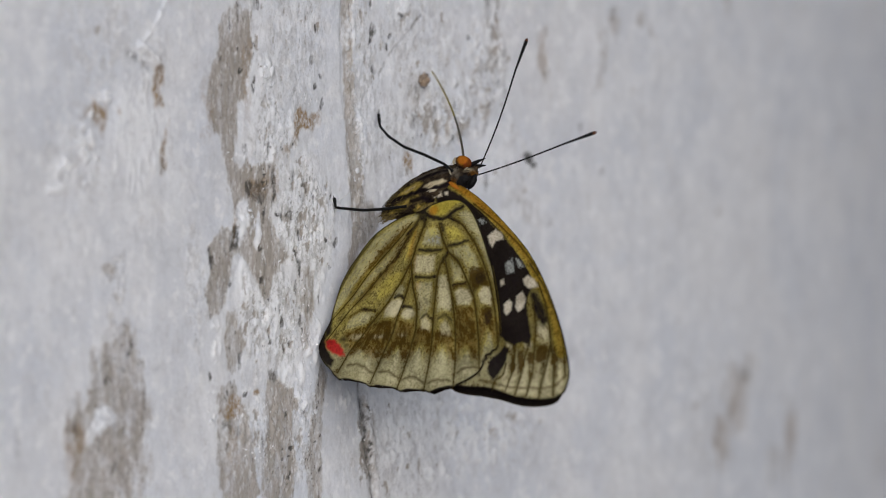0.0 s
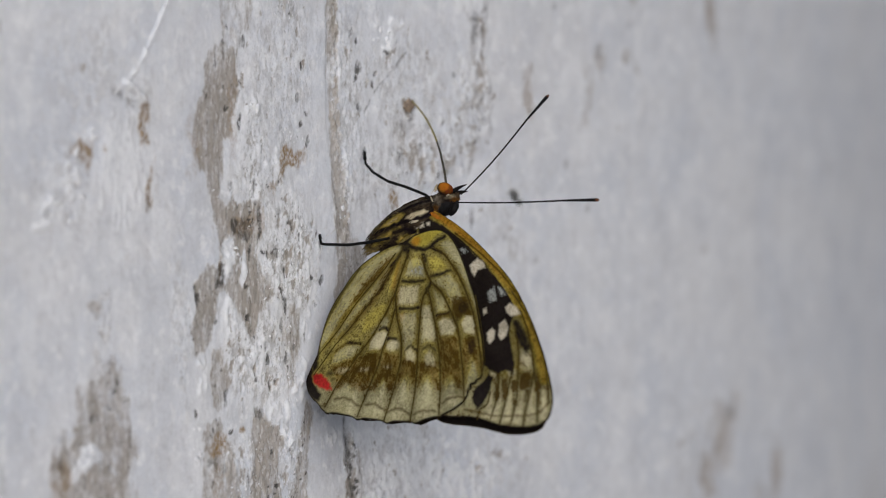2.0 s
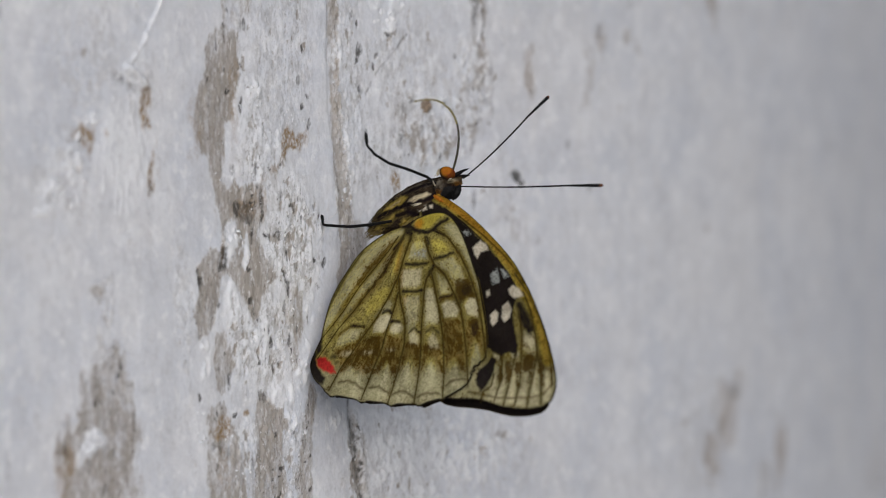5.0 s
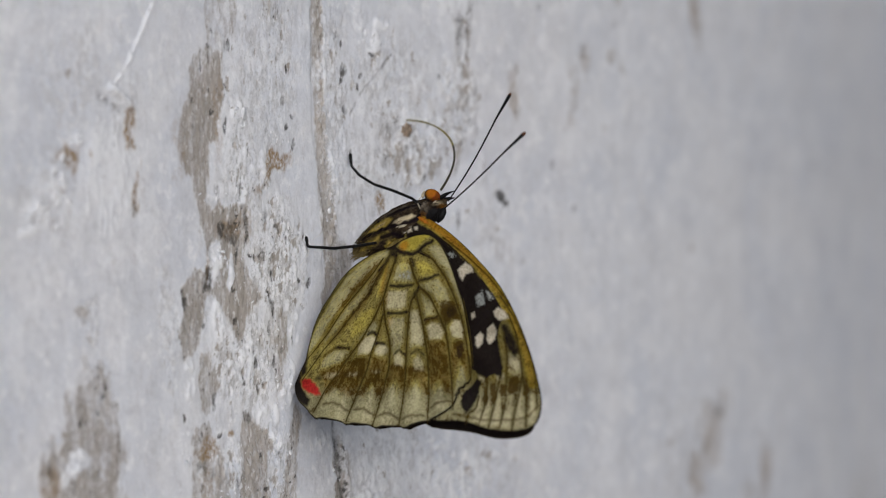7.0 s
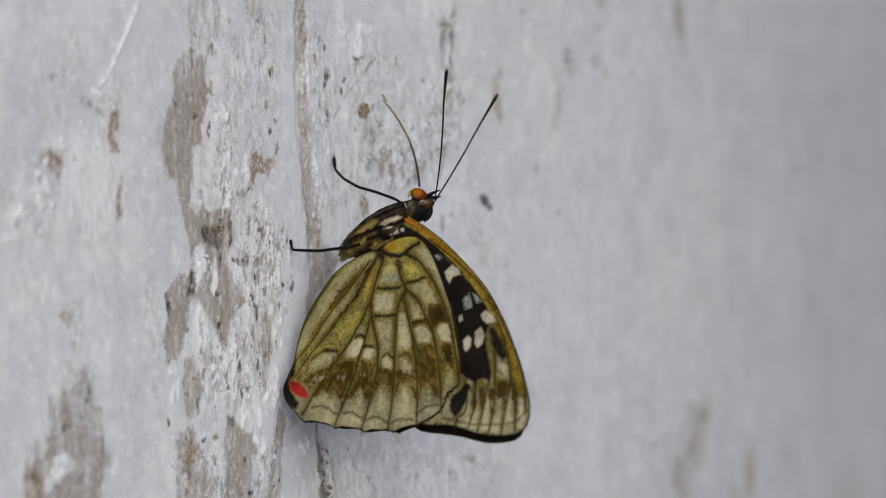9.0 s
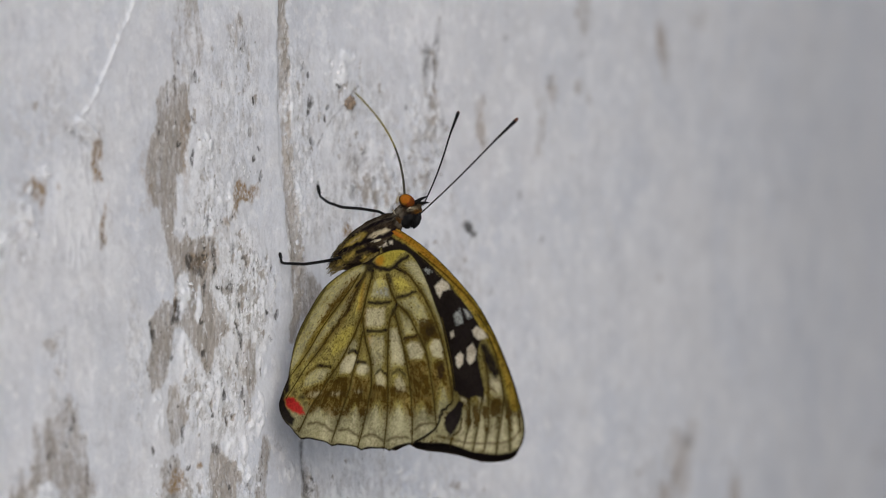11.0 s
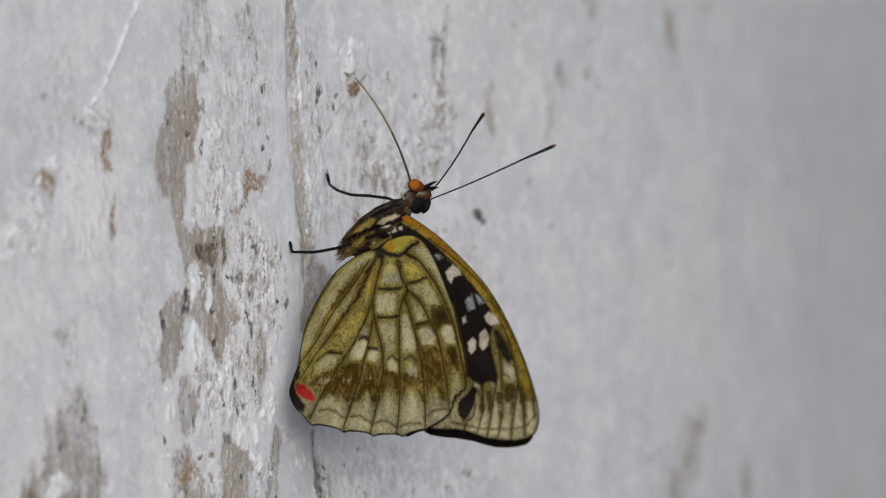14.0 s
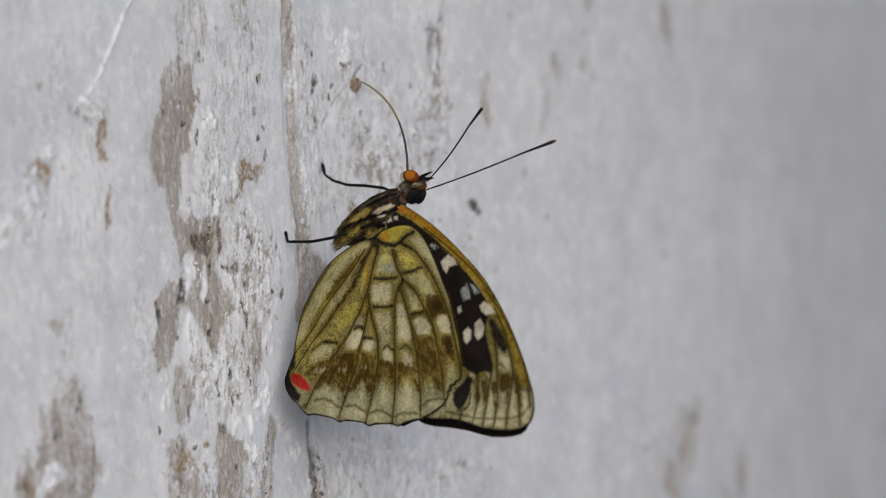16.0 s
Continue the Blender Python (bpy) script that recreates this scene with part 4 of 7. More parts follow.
def wing(name, outline, centre, side, gap, mat, rim_depth, pattern, rings, spokes, scallop=None, belly=0.5, folds=()):
    """A closed thin blade: outline is a list of x, z points round the wing, shaded by masks."""
    cx, cz = centre
    edge = spline([(px, 0, pz) for px, pz in outline] + [(outline[0][0], 0, outline[0][1])], spokes + 1)[:-1]
    if scallop:
        edge = [scallop(e) for e in edge]
    ex = np.array([e.x for e in edge])
    ez = np.array([e.z for e in edge])
    t = np.linspace(0, 1, rings) ** 0.85
    x = cx + t[:, None] * (ex - cx)[None, :]
    z = cz + t[:, None] * (ez - cz)[None, :]
    bulge = belly * (1 - np.broadcast_to(t[:, None], x.shape) ** 2) + 0.10 * (fbm(x / 3.0, z / 6.0, 7, 2) - 0.5)
    if folds:
        near = np.minimum.reduce([stroke(x, z, *way) for way in folds])
        bulge = bulge + 0.16 * smooth(near, 0.0, 1.3)
    thick = 0.045
    front = np.stack([x, side * (gap + bulge + thick), z], -1).reshape(-1, 3)
    back = np.stack([x, side * (gap + bulge - thick), z], -1).reshape(-1, 3)
    count = len(front)
    faces = []
    for r in range(rings - 1):
        for s in range(spokes):
            a, b = r * spokes + s, r * spokes + (s + 1) % spokes
            c, d = b + spokes, a + spokes
            if r == 0:
                faces.append((a, c, d))
                faces.append((a + count, d + count, c + count))
            else:
                faces.append((a, b, c, d))
                faces.append((a + count, d + count, c + count, b + count))
    last = (rings - 1) * spokes
    for s in range(spokes):
        a, b = last + s, last + (s + 1) % spokes
        faces.append((a, b, b + count, a + count))
    ob = mesh_object(name, (np.concatenate([front, back]) * MM).tolist(), faces, mat, butterfly)
    bmw = bmesh.new()
    bmw.from_mesh(ob.data)
    bmesh.ops.remove_doubles(bmw, verts=[v for v in bmw.verts if abs(v.co.x - cx * MM) < 1e-7 and abs(v.co.z - cz * MM) < 1e-7], dist=1e-8)
    bmesh.ops.recalc_face_normals(bmw, faces=bmw.faces)
    bmw.to_mesh(ob.data)
    bmw.free()
    co = np.empty(len(ob.data.vertices) * 3, dtype=np.float32)
    ob.data.vertices.foreach_get("co", co)
    co = co.reshape(-1, 3) * 1000
    inset = stroke(co[:, 0], co[:, 2], *[c for px, pz in zip(ex[::3], ez[::3]) for c in (px, pz)])
    if pattern:
        for key, values in pattern(co[:, 0].astype(float), co[:, 2].astype(float), inset).items():
            put_channel(ob, key, values)
    path = [Vector((px, side * (gap + 0.0), pz)) for px, pz in zip(ex[::3], ez[::3])]
    path.append(path[0])
    part("rim", tube(path, rim_depth, 6), RIM, ob, "thin black wing border")
    return ob, lambda px, pz: side * (gap + belly * max(0, 1 - reach(px, pz, cx, cz, ex, ez) ** 2) + thick)


def reach(px, pz, cx, cz, ex, ez):
    ang = np.arctan2(ez - cz, ex - cx)
    k = int(np.argmin(np.abs(np.angle(np.exp(1j * (ang - math.atan2(pz - cz, px - cx)))))))
    return min(1.0, math.hypot(px - cx, pz - cz) / math.hypot(ex[k] - cx, ez[k] - cz))


def veins(owner, height, side, *ways, radius=0.12, label="brown wing vein"):
    for way in ways:
        flat = spline([(px, 0, pz) for px, pz in zip(way[0::2], way[1::2])], 18)
        path = [Vector((p.x, height(p.x, p.z) + side * 0.015, p.z)) for p in flat]
        part("vein", tube(path, lambda t: radius * (1.15 - 0.45 * t), 6), VEIN, owner)


def spots(x, z, *rows):
    """Largest of several soft ellipses: x, z, half width, half height, lean."""
    out = np.zeros(len(x))
    for cx, cz, rx, rz, lean in rows:
        out = np.maximum(out, np.clip(0.5 + blob(x, z, cx, cz, rx, rz, lean) * min(rx, rz) * 1.1, 0, 1))
    return out


def cones(x, z, *rows):
    """Upright soft triangles: x of the tip, z of the tip, x and z of the base, half width of the base."""
    out = np.zeros(len(x))
    for tx, tz, bx, bz, half in rows:
        f = (tz - z) / (tz - bz)
        mid = tx + (bx - tx) * f
        out = np.maximum(out, np.clip(0.5 + (half * np.clip(f, 0, 1.3) ** 0.8 - np.abs(x - mid)) * 1.2, 0, 1) * smooth(f, -0.05, 0.1) * (1 - smooth(f, 1.05, 1.2)))
    return out


def lines(x, z, width, *ways):
    out = np.zeros(len(x))
    for way in ways:
        out = np.maximum(out, np.clip(1.0 - 0.5 * stroke(x, z, *way) / width, 0, 1))
    return out


hind_outline = [(-0.32, -3.04), (1.87, -1.79), (4.71, -0.95), (7.23, -1.19), (9.62, -2.88), (12.48, -6.7), (15.4, -11.86), (17.86, -17.46),
                (19.74, -22.45), (20.28, -25.88), (19.6, -27.22), (18.65, -28.37), (17.49, -30.56), (14.61, -32.38), (11.01, -33.55), (7.22, -33.95), (2.73, -33.79),
                (-3, -33.24), (-9.12, -32.21), (-10.68, -31.19), (-13.00, -29.17), (-13.99, -27.03), (-13.60, -24.89), (-13.03, -22.54), (-12.49, -16.05),
                (-10.63, -11.36), (-8.15, -7.36), (-4.08, -4.36)]
fore_outline = [(2.01, 2.52), (3.53, 2.79), (6.63, 1.46), (11.36, -1.25), (16.78, -5.2), (21.93, -9.6), (26.37, -14.91), (29.93, -20.27), (32.41, -24.74),
                (34.09, -28.51), (34.55, -31.15), (33.82, -33.23), (30.8, -34.19), (25.9, -34.03), (20.17, -32.74), (14.65, -32.57), (11.55, -31.06), (8.48, -22.43), (3.93, -9.82), (1.58, -1.98)]
far_outline = [(2.33, 2.12), (3.64, 2.3), (6.76, 0.87), (11.34, -2.12), (16.58, -6.27), (21.42, -10.75), (25.64, -16.06), (28.96, -21.32), (31.44, -26.25),
               (33.21, -31.91), (33.02, -33.99), (30.97, -34.94), (26.69, -35.16), (22.14, -34.24), (18.22, -33.79), (13.72, -33.34), (11, -31.06), (8.48, -22.43), (3.93, -9.82), (1.58, -1.98)]


HIND_INNER = ((-1.47, -4.97, -2.79, -7.51, -4.98, -10.63, -7.37, -13.95, -9.31, -17.66, -11.16, -20.39, -12.8, -22.54),
              (-0.4, -5.18, -1.67, -7.91, -2.85, -11.03, -4.98, -14.44, -7.49, -18.15, -9.76, -20.98, -11.71, -24.2, -12.85, -26.05),
              (1.09, -4.8, 0.59, -8.9, 0.32, -12.03, -0.83, -15.72, -2.6, -19.61, -4.41, -22.43, -6, -25.25, -7.74, -27.88, -9.25, -31.47),
              (0.97, -14.75, 0.7, -18.35, 0.16, -21.26, -0.05, -24.16, -1.25, -28.52, -2.44, -32.97),
              (0.32, -12.03, 1.81, -16.41, 3.52, -19.8, 4.21, -23.67, 3.9, -28.01, 3.34, -31.76, 2.86, -33.98),
              (6.06, -14.48, 6.53, -17.87, 7.1, -21.74, 7.79, -25.59, 8.14, -29.43, 8.13, -34.12))
HIND_OUTER = ((6.68, -11.38, 7.96, -14, 9.76, -17.87, 11.22, -21.73, 12.33, -25.57, 13.12, -29.4, 13.61, -33.4),
              (6.68, -11.38, 6.01, -12.34, 5.95, -14.48),
              (7.05, -10.12, 9.31, -11.68, 11.53, -14.5, 13.82, -17.69, 15.13, -20.96, 16.41, -24.6, 17.41, -28.42, 18.09, -30.89),
              (3.89, -5.22, 5.32, -7.96, 7.05, -10.12, 6.68, -11.38),
              (5.72, -3.97, 8.37, -5.26, 11.4, -8.2, 13.78, -11.32, 16.07, -15, 18.06, -19.32, 19.49, -23.16, 20.41, -25.73),
              (15.84, -12.1, 17.61, -15.96, 19.16, -19.8, 20.37, -23.63))
FORE_VEINS = ((25.76, -24.76, 25.65, -26.66, 25.6, -28.37, 25.42, -31.41, 25.27, -33.59),
              (22.66, -25.06, 23.42, -26.48, 23.86, -29.33, 23.25, -33.32),
              (24.63, -17.41, 26.26, -21.71, 27.02, -25.52, 27.55, -29.31, 27.39, -33.85),
              (24.86, -14.54, 27.03, -17.9, 28.76, -21.71, 29.73, -24.56, 29.93, -28.35, 29.71, -31.19, 29.74, -34.21),
              (29.73, -24.56, 31.23, -28.34, 32.39, -33.53),
              (22.49, -11.36, 26.06, -15.03, 29.2, -19.33, 31.25, -22.66, 32.74, -26.44, 33.8, -30.22),
              (22.33, -28.39, 22.16, -30.48, 20.85, -31.44, 20.74, -33.34))


def hind_scallop(e):
    """Small teeth where the veins meet the lower border, and the torn notch at the outer corner."""
    if e.z < -29.5 and -11.5 < e.x < 14:
        near = min(abs(e.x - tooth) for tooth in (-8.55, -2.23, 3.7, 9.37, 14.12))
        e = e + Vector((0, 0, 0.15 - 0.55 * max(0.0, 1 - near / 1.5) ** 1.5))
    nx, nz = 19.8, -27.83
    d = math.hypot(e.x - nx, e.z - nz)
    if d < 2.2:
        e = e + Vector((-1.15, 0, 0.3)) * (1 - d / 2.2) * (0.55 + 0.3 * math.sin(7 * e.z))
    return e


def fan_noise(x, z, cx, cz, seed):
    """Fine streaks running out from the wing base."""
    turn, far = np.arctan2(z - cz, x - cx), np.hypot(x - cx, z - cz)
    return fbm(turn * 48, far / 1.3, seed, 4, 0.65)


def patch(x, z, soft, *way):
    """1 inside a closed outline, 0 outside, with a soft border."""
    pts = list(zip(way[0::2], way[1::2]))
    inside = np.zeros(len(x), dtype=bool)
    for (ax, az), (bx, bz) in zip(pts, pts[1:] + pts[:1]):
        if az != bz:
            inside ^= ((az > z) != (bz > z)) & (x < (bx - ax) * (z - az) / (bz - az) + ax)
    far = stroke(x, z, *way, way[0], way[1])
    return np.clip(0.5 + np.where(inside, far, -far) / (2 * soft), 0, 1)


def patches(x, z, soft, *ways):
    return np.maximum.reduce([patch(x, z, soft, *way) for way in ways])


def bars(x, z, width, *ways):
    """Full inside a stroke of that half width, fading round its border."""
    far = np.minimum.reduce([stroke(x, z, *way) for way in ways])
    return np.clip(0.5 + (width - far) / (1.5 * width), 0, 1)


def hind_pattern(x, z, inset):
    xw = x + 0.42 * (fbm(x / 1.0, z / 1.0, 51, 4) - 0.5)
    zw = z + 0.5 * (fbm(x / 0.8, z / 0.8, 52, 4) - 0.5)
    fan = fan_noise(x, z, 0.83, -2.17, 55)
    low = smooth(z, -26.07, -29.9)
    # grey-green cells and the pale border
    pale = 0.30 + 0.45 * low
    inner = patches(xw, z, 0.35, (-2.56, -4.18, -0.48, -3.42, -0.54, -4.59, -2.61, -6.34, -5.31, -9.26, -7.65, -12.77, -9.71, -16.48, -11.23, -19.61, -12.7, -21.56, -12.78, -19.8, -11.68, -15.89, -10.12, -11.97, -7.88, -8.06, -5.25, -5.72))
    pale = np.maximum(pale, 0.86 * inner)
    pale = np.maximum(pale, 0.62 * patches(xw, zw, 0.4, (-2.83, -8.29, -2.16, -6.34, -1.91, -9.28, -3.65, -12.4, -6.08, -15.51, -9.23, -19.41, -10.59, -20.39, -8.93, -16.87, -6.65, -13.17)))
    pale = np.maximum(pale, 0.78 * patches(xw, zw, 0.4, (7.02, -3.3, 8.43, -2.63, 10.38, -3.33, 11.99, -5.49, 14.4, -9.19, 15.84, -12.1, 17.31, -15.58, 16.07, -14.03, 13.96, -10.64, 11.51, -7.72, 8.73, -5.36),
                                           (6.74, -9.72, 10.37, -8.58, 12.23, -10.34, 14.01, -13.25, 12.19, -14.02, 10.07, -11.59), (7.55, -11.28, 9.78, -12.27, 11.37, -14.79, 9.17, -15.36),
                                           (2.05, -15.54, 5.46, -15.25, 6.42, -19.8, 5.8, -20.96, 4.54, -22.22, 3.42, -19.42), (5.95, -13.99, 7.69, -13.81, 9.87, -18.36, 10.57, -20.38, 8.9, -20.38, 7.37, -20.96),
                                           (-2.92, -19.22, -2.01, -17.37, -0.33, -15.92, 0.69, -16.89, 0.13, -17.86), (1.43, -9.11, 1.68, -6.37, 3.75, -5.61, 5.16, -7.77, 5.73, -9.23)))
    pale = np.maximum(pale, 0.70 * patches(xw, zw, 0.4, (-9.2, -22.34, -7.6, -20.97, -5.26, -20.78, -4.04, -21.17, -4.97, -22.92, -7.91, -23.89, -9.64, -24.29)))
    teeth = cones(xw, zw, (-5.75, -27.19, -5.95, -31.06, 2.6), (-3.31, -27.95, -3.55, -31.62, 1.6), (-0.02, -28.51, 0.01, -32.37, 2.6), (1.81, -26.77, 1.53, -32.16, 1.5), (5.74, -26.36, 5.64, -32.52, 2.6), (10.19, -26.35, 10.96, -32.47, 2.7),
                                                                       (14.81, -26.71, 15.59, -31.48, 2.4), (18.3, -23.25, 19.05, -28.41, 1.5))
    pale = np.maximum(pale, (0.92 + 0.2 * (fan - 0.5)) * teeth)
    # pinkish cream spots
    xc, zc = 0.5 * (x + xw), 0.5 * (z + zw)
    cream = 0.85 * patches(xc, zc, 0.42, (-2.69, -20.19, -1.69, -18.74, -0.29, -18.45, 0.84, -18.93, 0.51, -20.39, -0.31, -21.65, -2.32, -21.75), (9.98, -16.91, 10.93, -16.24, 12.53, -16.43, 13.64, -17.88, 13.36, -19.03, 11.05, -19.13),
                           (14.46, -17.11, 15.01, -15.67, 16.22, -15.67, 17.18, -17.4, 17.42, -18.94, 15.37, -18.65))
    cream = np.maximum(cream, 0.85 * spots(xc, zc, (2.11, -20.97, 1.25, 1.0, 0)))
    cream = np.maximum(cream, 0.66 * patches(xc, zc, 0.5, (0.92, -10.76, 4.92, -10.59, 5.28, -13.51, 4.63, -14.09, 1.26, -14.07, 0.93, -12.22), (6.29, -14.48, 7.78, -14.19, 9.98, -18.84, 10.08, -20.19, 7.54, -19.8), (4.65, -21.74, 5.85, -21.16, 7.11, -22.7, 6.98, -24.05, 5.1, -23.67),
                                             (8.78, -22.7, 9.53, -21.64, 10.98, -23.08, 11.34, -24.61, 9.12, -24.62)))
    cream = np.maximum(cream, 0.45 * patches(xw, zw, 0.4, (2.33, -15.73, 5.42, -15.54, 6.27, -19.61, 4.46, -20.97), (-7.92, -22.92, -6.71, -21.36, -4.69, -21.26, -5.47, -22.72), (7.69, -3.3, 8.95, -2.93, 10.47, -3.72, 11.77, -5.49, 13.46, -8.02, 11.95, -7.24, 9.49, -5.27)))
    cream = np.maximum(cream, 0.62 * spots(xw, zw, (-6.9, -25.25, 1.5, 0.6, 12), (-2.63, -25.14, 1.4, 0.55, 8), (1.98, -24.64, 0.9, 0.45, 0)))
    cream = np.maximum(cream, (0.46 + 0.5 * (fan - 0.5)) * cones(xw, zw, (-3.39, -28.53, -3.92, -32.88, 1.6), (1.9, -27.15, 1.53, -33.12, 1.2), (6.05, -26.75, 5.64, -33.47, 1.5), (10.32, -26.92, 10.92, -33.24, 1.6), (15.12, -27.09, 15.68, -30.91, 1.2)))
    # brown speckled band
    band = patches(xw, zw, 0.42, (-9.54, -24.68, -6.19, -23.5, -3.89, -22.72, -4.05, -25.82, -6.15, -28.35, -7.91, -28.56, -7.89, -26.81), (-3.62, -22.91, -1.77, -22.13, 0.25, -22.13, -0.05, -24.65, -0.88, -27.75, -2.13, -29.1, -4.07, -28.54, -5.85, -26.8, -4.55, -24.66),
                   (0.43, -21.94, 3.71, -22.51, 4.1, -24.64, 4.01, -28.49, 2.81, -29.08, 1.49, -26.38, 0.3, -28.9, -0.69, -28.52, 0.18, -24.65), (4.25, -22.9, 7.33, -23.66, 7.93, -27.12, 8.07, -28.66, 6.32, -25.98, 5.07, -26.37, 4.37, -29.07, 3.97, -28.3), (7.78, -23.66, 11.55, -23.65, 12.78, -28.44, 12.28, -28.64, 10.5, -25.77, 9.43, -25.97, 8.47, -28.47),
                   (10.56, -19.42, 14.29, -19.23, 15.86, -23.64, 17.21, -28.04, 16.2, -28.42, 14.63, -25.94, 13.6, -26.72, 13.23, -28.44, 12.33, -25.57), (15.7, -19.61, 17.82, -19.23, 19.49, -23.63, 19.4, -25.16, 17.73, -22.68, 17.07, -24.6, 17.03, -26.32, 15.64, -21.72))
    dusk = 0.09 + 0.7 * (fan - 0.5) + 0.3 * (fbm(x / 1.6, z / 1.6, 58, 4) - 0.5)
    dusk = np.maximum(dusk, band * (0.66 + 1.25 * (fan - 0.5)))
    dusk = np.maximum(dusk, (0.62 + 0.8 * (fan - 0.5)) * patches(xw, zw, 0.4, (-7.53, -26.42, -3.69, -25.44, -4.08, -27.57, -7.06, -28.36), (-4.39, -22.53, -0.28, -22.71, -0.81, -24.26, -4.47, -24.08), (0.79, -22.52, 3.74, -23.09, 3.72, -24.44, 0.94, -24.07), (5.44, -24.15, 7.29, -24.43, 7.39, -25.78, 5.56, -25.6), (8.27, -24.82, 11.89, -25.09, 12.16, -26.72, 10.76, -25.96, 9.43, -25.97),
                                           (11.32, -19.8, 14.2, -19.8, 15.26, -22.49, 12.26, -22.88)))
    dusk = np.maximum(dusk, 0.92 * patches(xw, zw, 0.5, (11.7, -12.86, 14.01, -12.29, 15.87, -14.61, 16.36, -15.77, 14.54, -15.57, 13.53, -16.92, 12.19, -14.98), (15.83, -19.23, 17.55, -19.04, 18.9, -22.49, 17.56, -22.87), (9.22, -15.55, 11.7, -14.79, 12.6, -15.76, 10.91, -16.14, 9.49, -16.72)))
    dusk = np.maximum(dusk, 0.45 * patches(xw, zw, 0.5, (8.49, -5.75, 11.46, -8.01, 14, -11.32, 15.2, -13.64, 13.96, -13.06, 11.56, -10.34, 9.63, -7.8), (-0.33, -15.92, 0.9, -14.46, 2.16, -18.84, 0.95, -19.42)))
    stripes = patches(xw, z, 0.7, (-1.13, -4.98, -2.69, -7.9, -5.3, -11.21, -7.81, -14.92, -9.65, -18.63, -11.17, -20.78, -10.82, -19.41, -9.27, -15.5, -7.17, -11.01, -4.6, -7.5, -2.44, -5.16), (-0.04, -4.79, -0.61, -7.14, -1.68, -10.26, -3.33, -13.77, -5.8, -16.69, -8.27, -19.61, -9.13, -19.8, -6.67, -15.9, -4.47, -12.78, -3.14, -8.88, -1.62, -5.76))
    dusk = np.maximum(dusk, (0.64 + 0.7 * (fan - 0.5)) * stripes)
    dusk = np.maximum(dusk, 0.62 * bars(xw, zw, 0.34, (-9.07, -21.95, -7.94, -20.97, -6.47, -20.49, -4.38, -20.68)))
    dusk = np.maximum(dusk, lines(xw, z, 0.75, *HIND_INNER[2:], *HIND_OUTER) * (0.56 + 0.5 * (fan - 0.5)))
    dusk = dusk * (1 - 0.7 * teeth) - 0.75 * np.maximum(cream - 0.35, 0)
    # crisp dark marks
    dark = 0.72 * bars(xw, zw, 0.36, (1.48, -9.79, 3.44, -10, 5.41, -9.81), (1.94, -14.56, 3.64, -14.67, 5.39, -14.48), (6.78, -8.95, 8.1, -8.86, 10.13, -8), (-1.26, -18.15, -0.52, -17.96, 0.56, -18.25), (0.62, -19.9, 1.47, -19.71, 2.55, -20))
    dark = np.maximum(dark, 0.60 * bars(xw, zw, 0.30, (4.85, -21.64, 5.69, -20.96, 6.77, -21.74), (8.19, -21.64, 9.1, -20.77, 10.66, -21.73), (9.37, -15.75, 10.75, -15.46, 11.55, -15.08), (-7.12, -20.58, -4.4, -20.58)))
    dark = np.maximum(dark, 0.50 * spots(xw, zw, (9.17, -21.06, 0.9, 0.6, 0), (17.33, -20.96, 1.0, 1.8, 0), (14.25, -14.31, 1.2, 1.2, 0)))
    dark = np.maximum(dark, 0.95 * patches(xw, zw, 0.45, (-15.07, -24.5, -13.24, -24.49, -12.9, -25.86, -12.13, -27.61, -10.34, -29.35, -10.57, -30.71, -12.08, -30.13, -14.29, -28.59), (-13.66, -23.71, -12.76, -21.76, -12.27, -24.69, -13.13, -25.86)))
    dark = np.maximum(dark, (0.42 + 0.5 * (fan - 0.5)) * bars(xw, z, 0.5, (-0.4, -5.18, -1.56, -7.91, -2.8, -11.23, -5.13, -14.73)))
    dark = np.maximum(dark, 0.62 * bars(x, z, 0.26, (-7.97, -7.67, -10.26, -11.38, -11.85, -15.2, -13.04, -19.22, -13.32, -22.74, -13.98, -25.18)))
    dark = np.maximum(dark, 0.62 * spots(xw, zw, (-9.26, -25.84, 1.1, 0.7, 20), (-8.57, -26.81, 0.7, 0.5, 20)))
    dark = np.maximum(dark, 0.80 * bars(xw, zw, 0.40, (0.12, -2.64, 1.04, -3.63, 2.55, -4.33, 4.35, -4.34, 5.54, -3.67, 6.46, -2.8, 7.64, -2.13)))
    dark = np.maximum(dark, 0.66 * bars(xw, zw, 0.34, (-0.32, -4.59, -0.94, -5.76, -1.75, -7.13), (0.95, -4.21, 1.09, -5.78), (4.06, -5.03, 4.95, -6.4), (5.63, -4.06, 7.61, -4.86), (6.83, -10.11, 6.3, -11.67)))
    dark = np.maximum(dark, 0.45 * smooth(fbm(x / 0.45, z / 0.4, 56, 2), 0.58, 0.70) * patch(x, z, 0.6, 2.23, -6.77, 4.7, -6.79, 5.64, -9.33, 2.11, -9.11))
    dark = np.maximum(dark, 0.85 * patch(xw, zw, 0.4, -2.37, -2.61, -0.83, -1.45, 0.52, -0.48, 1.56, -1.08, 1.21, -2.45, 0.45, -4.01, -1.23, -3.6))
    dark = np.maximum(dark, 0.72 * spots(xw, zw, (0.4, -3.82, 1.1, 1.2, 0), (-0.87, -3.22, 1.0, 0.6, 30)))
    dark = np.maximum(dark, 0.9 * np.clip(1.2 - inset / 0.30, 0, 1) * (1 - 0.9 * smooth(x, 14, 17) * smooth(z, -26.5, -24)))
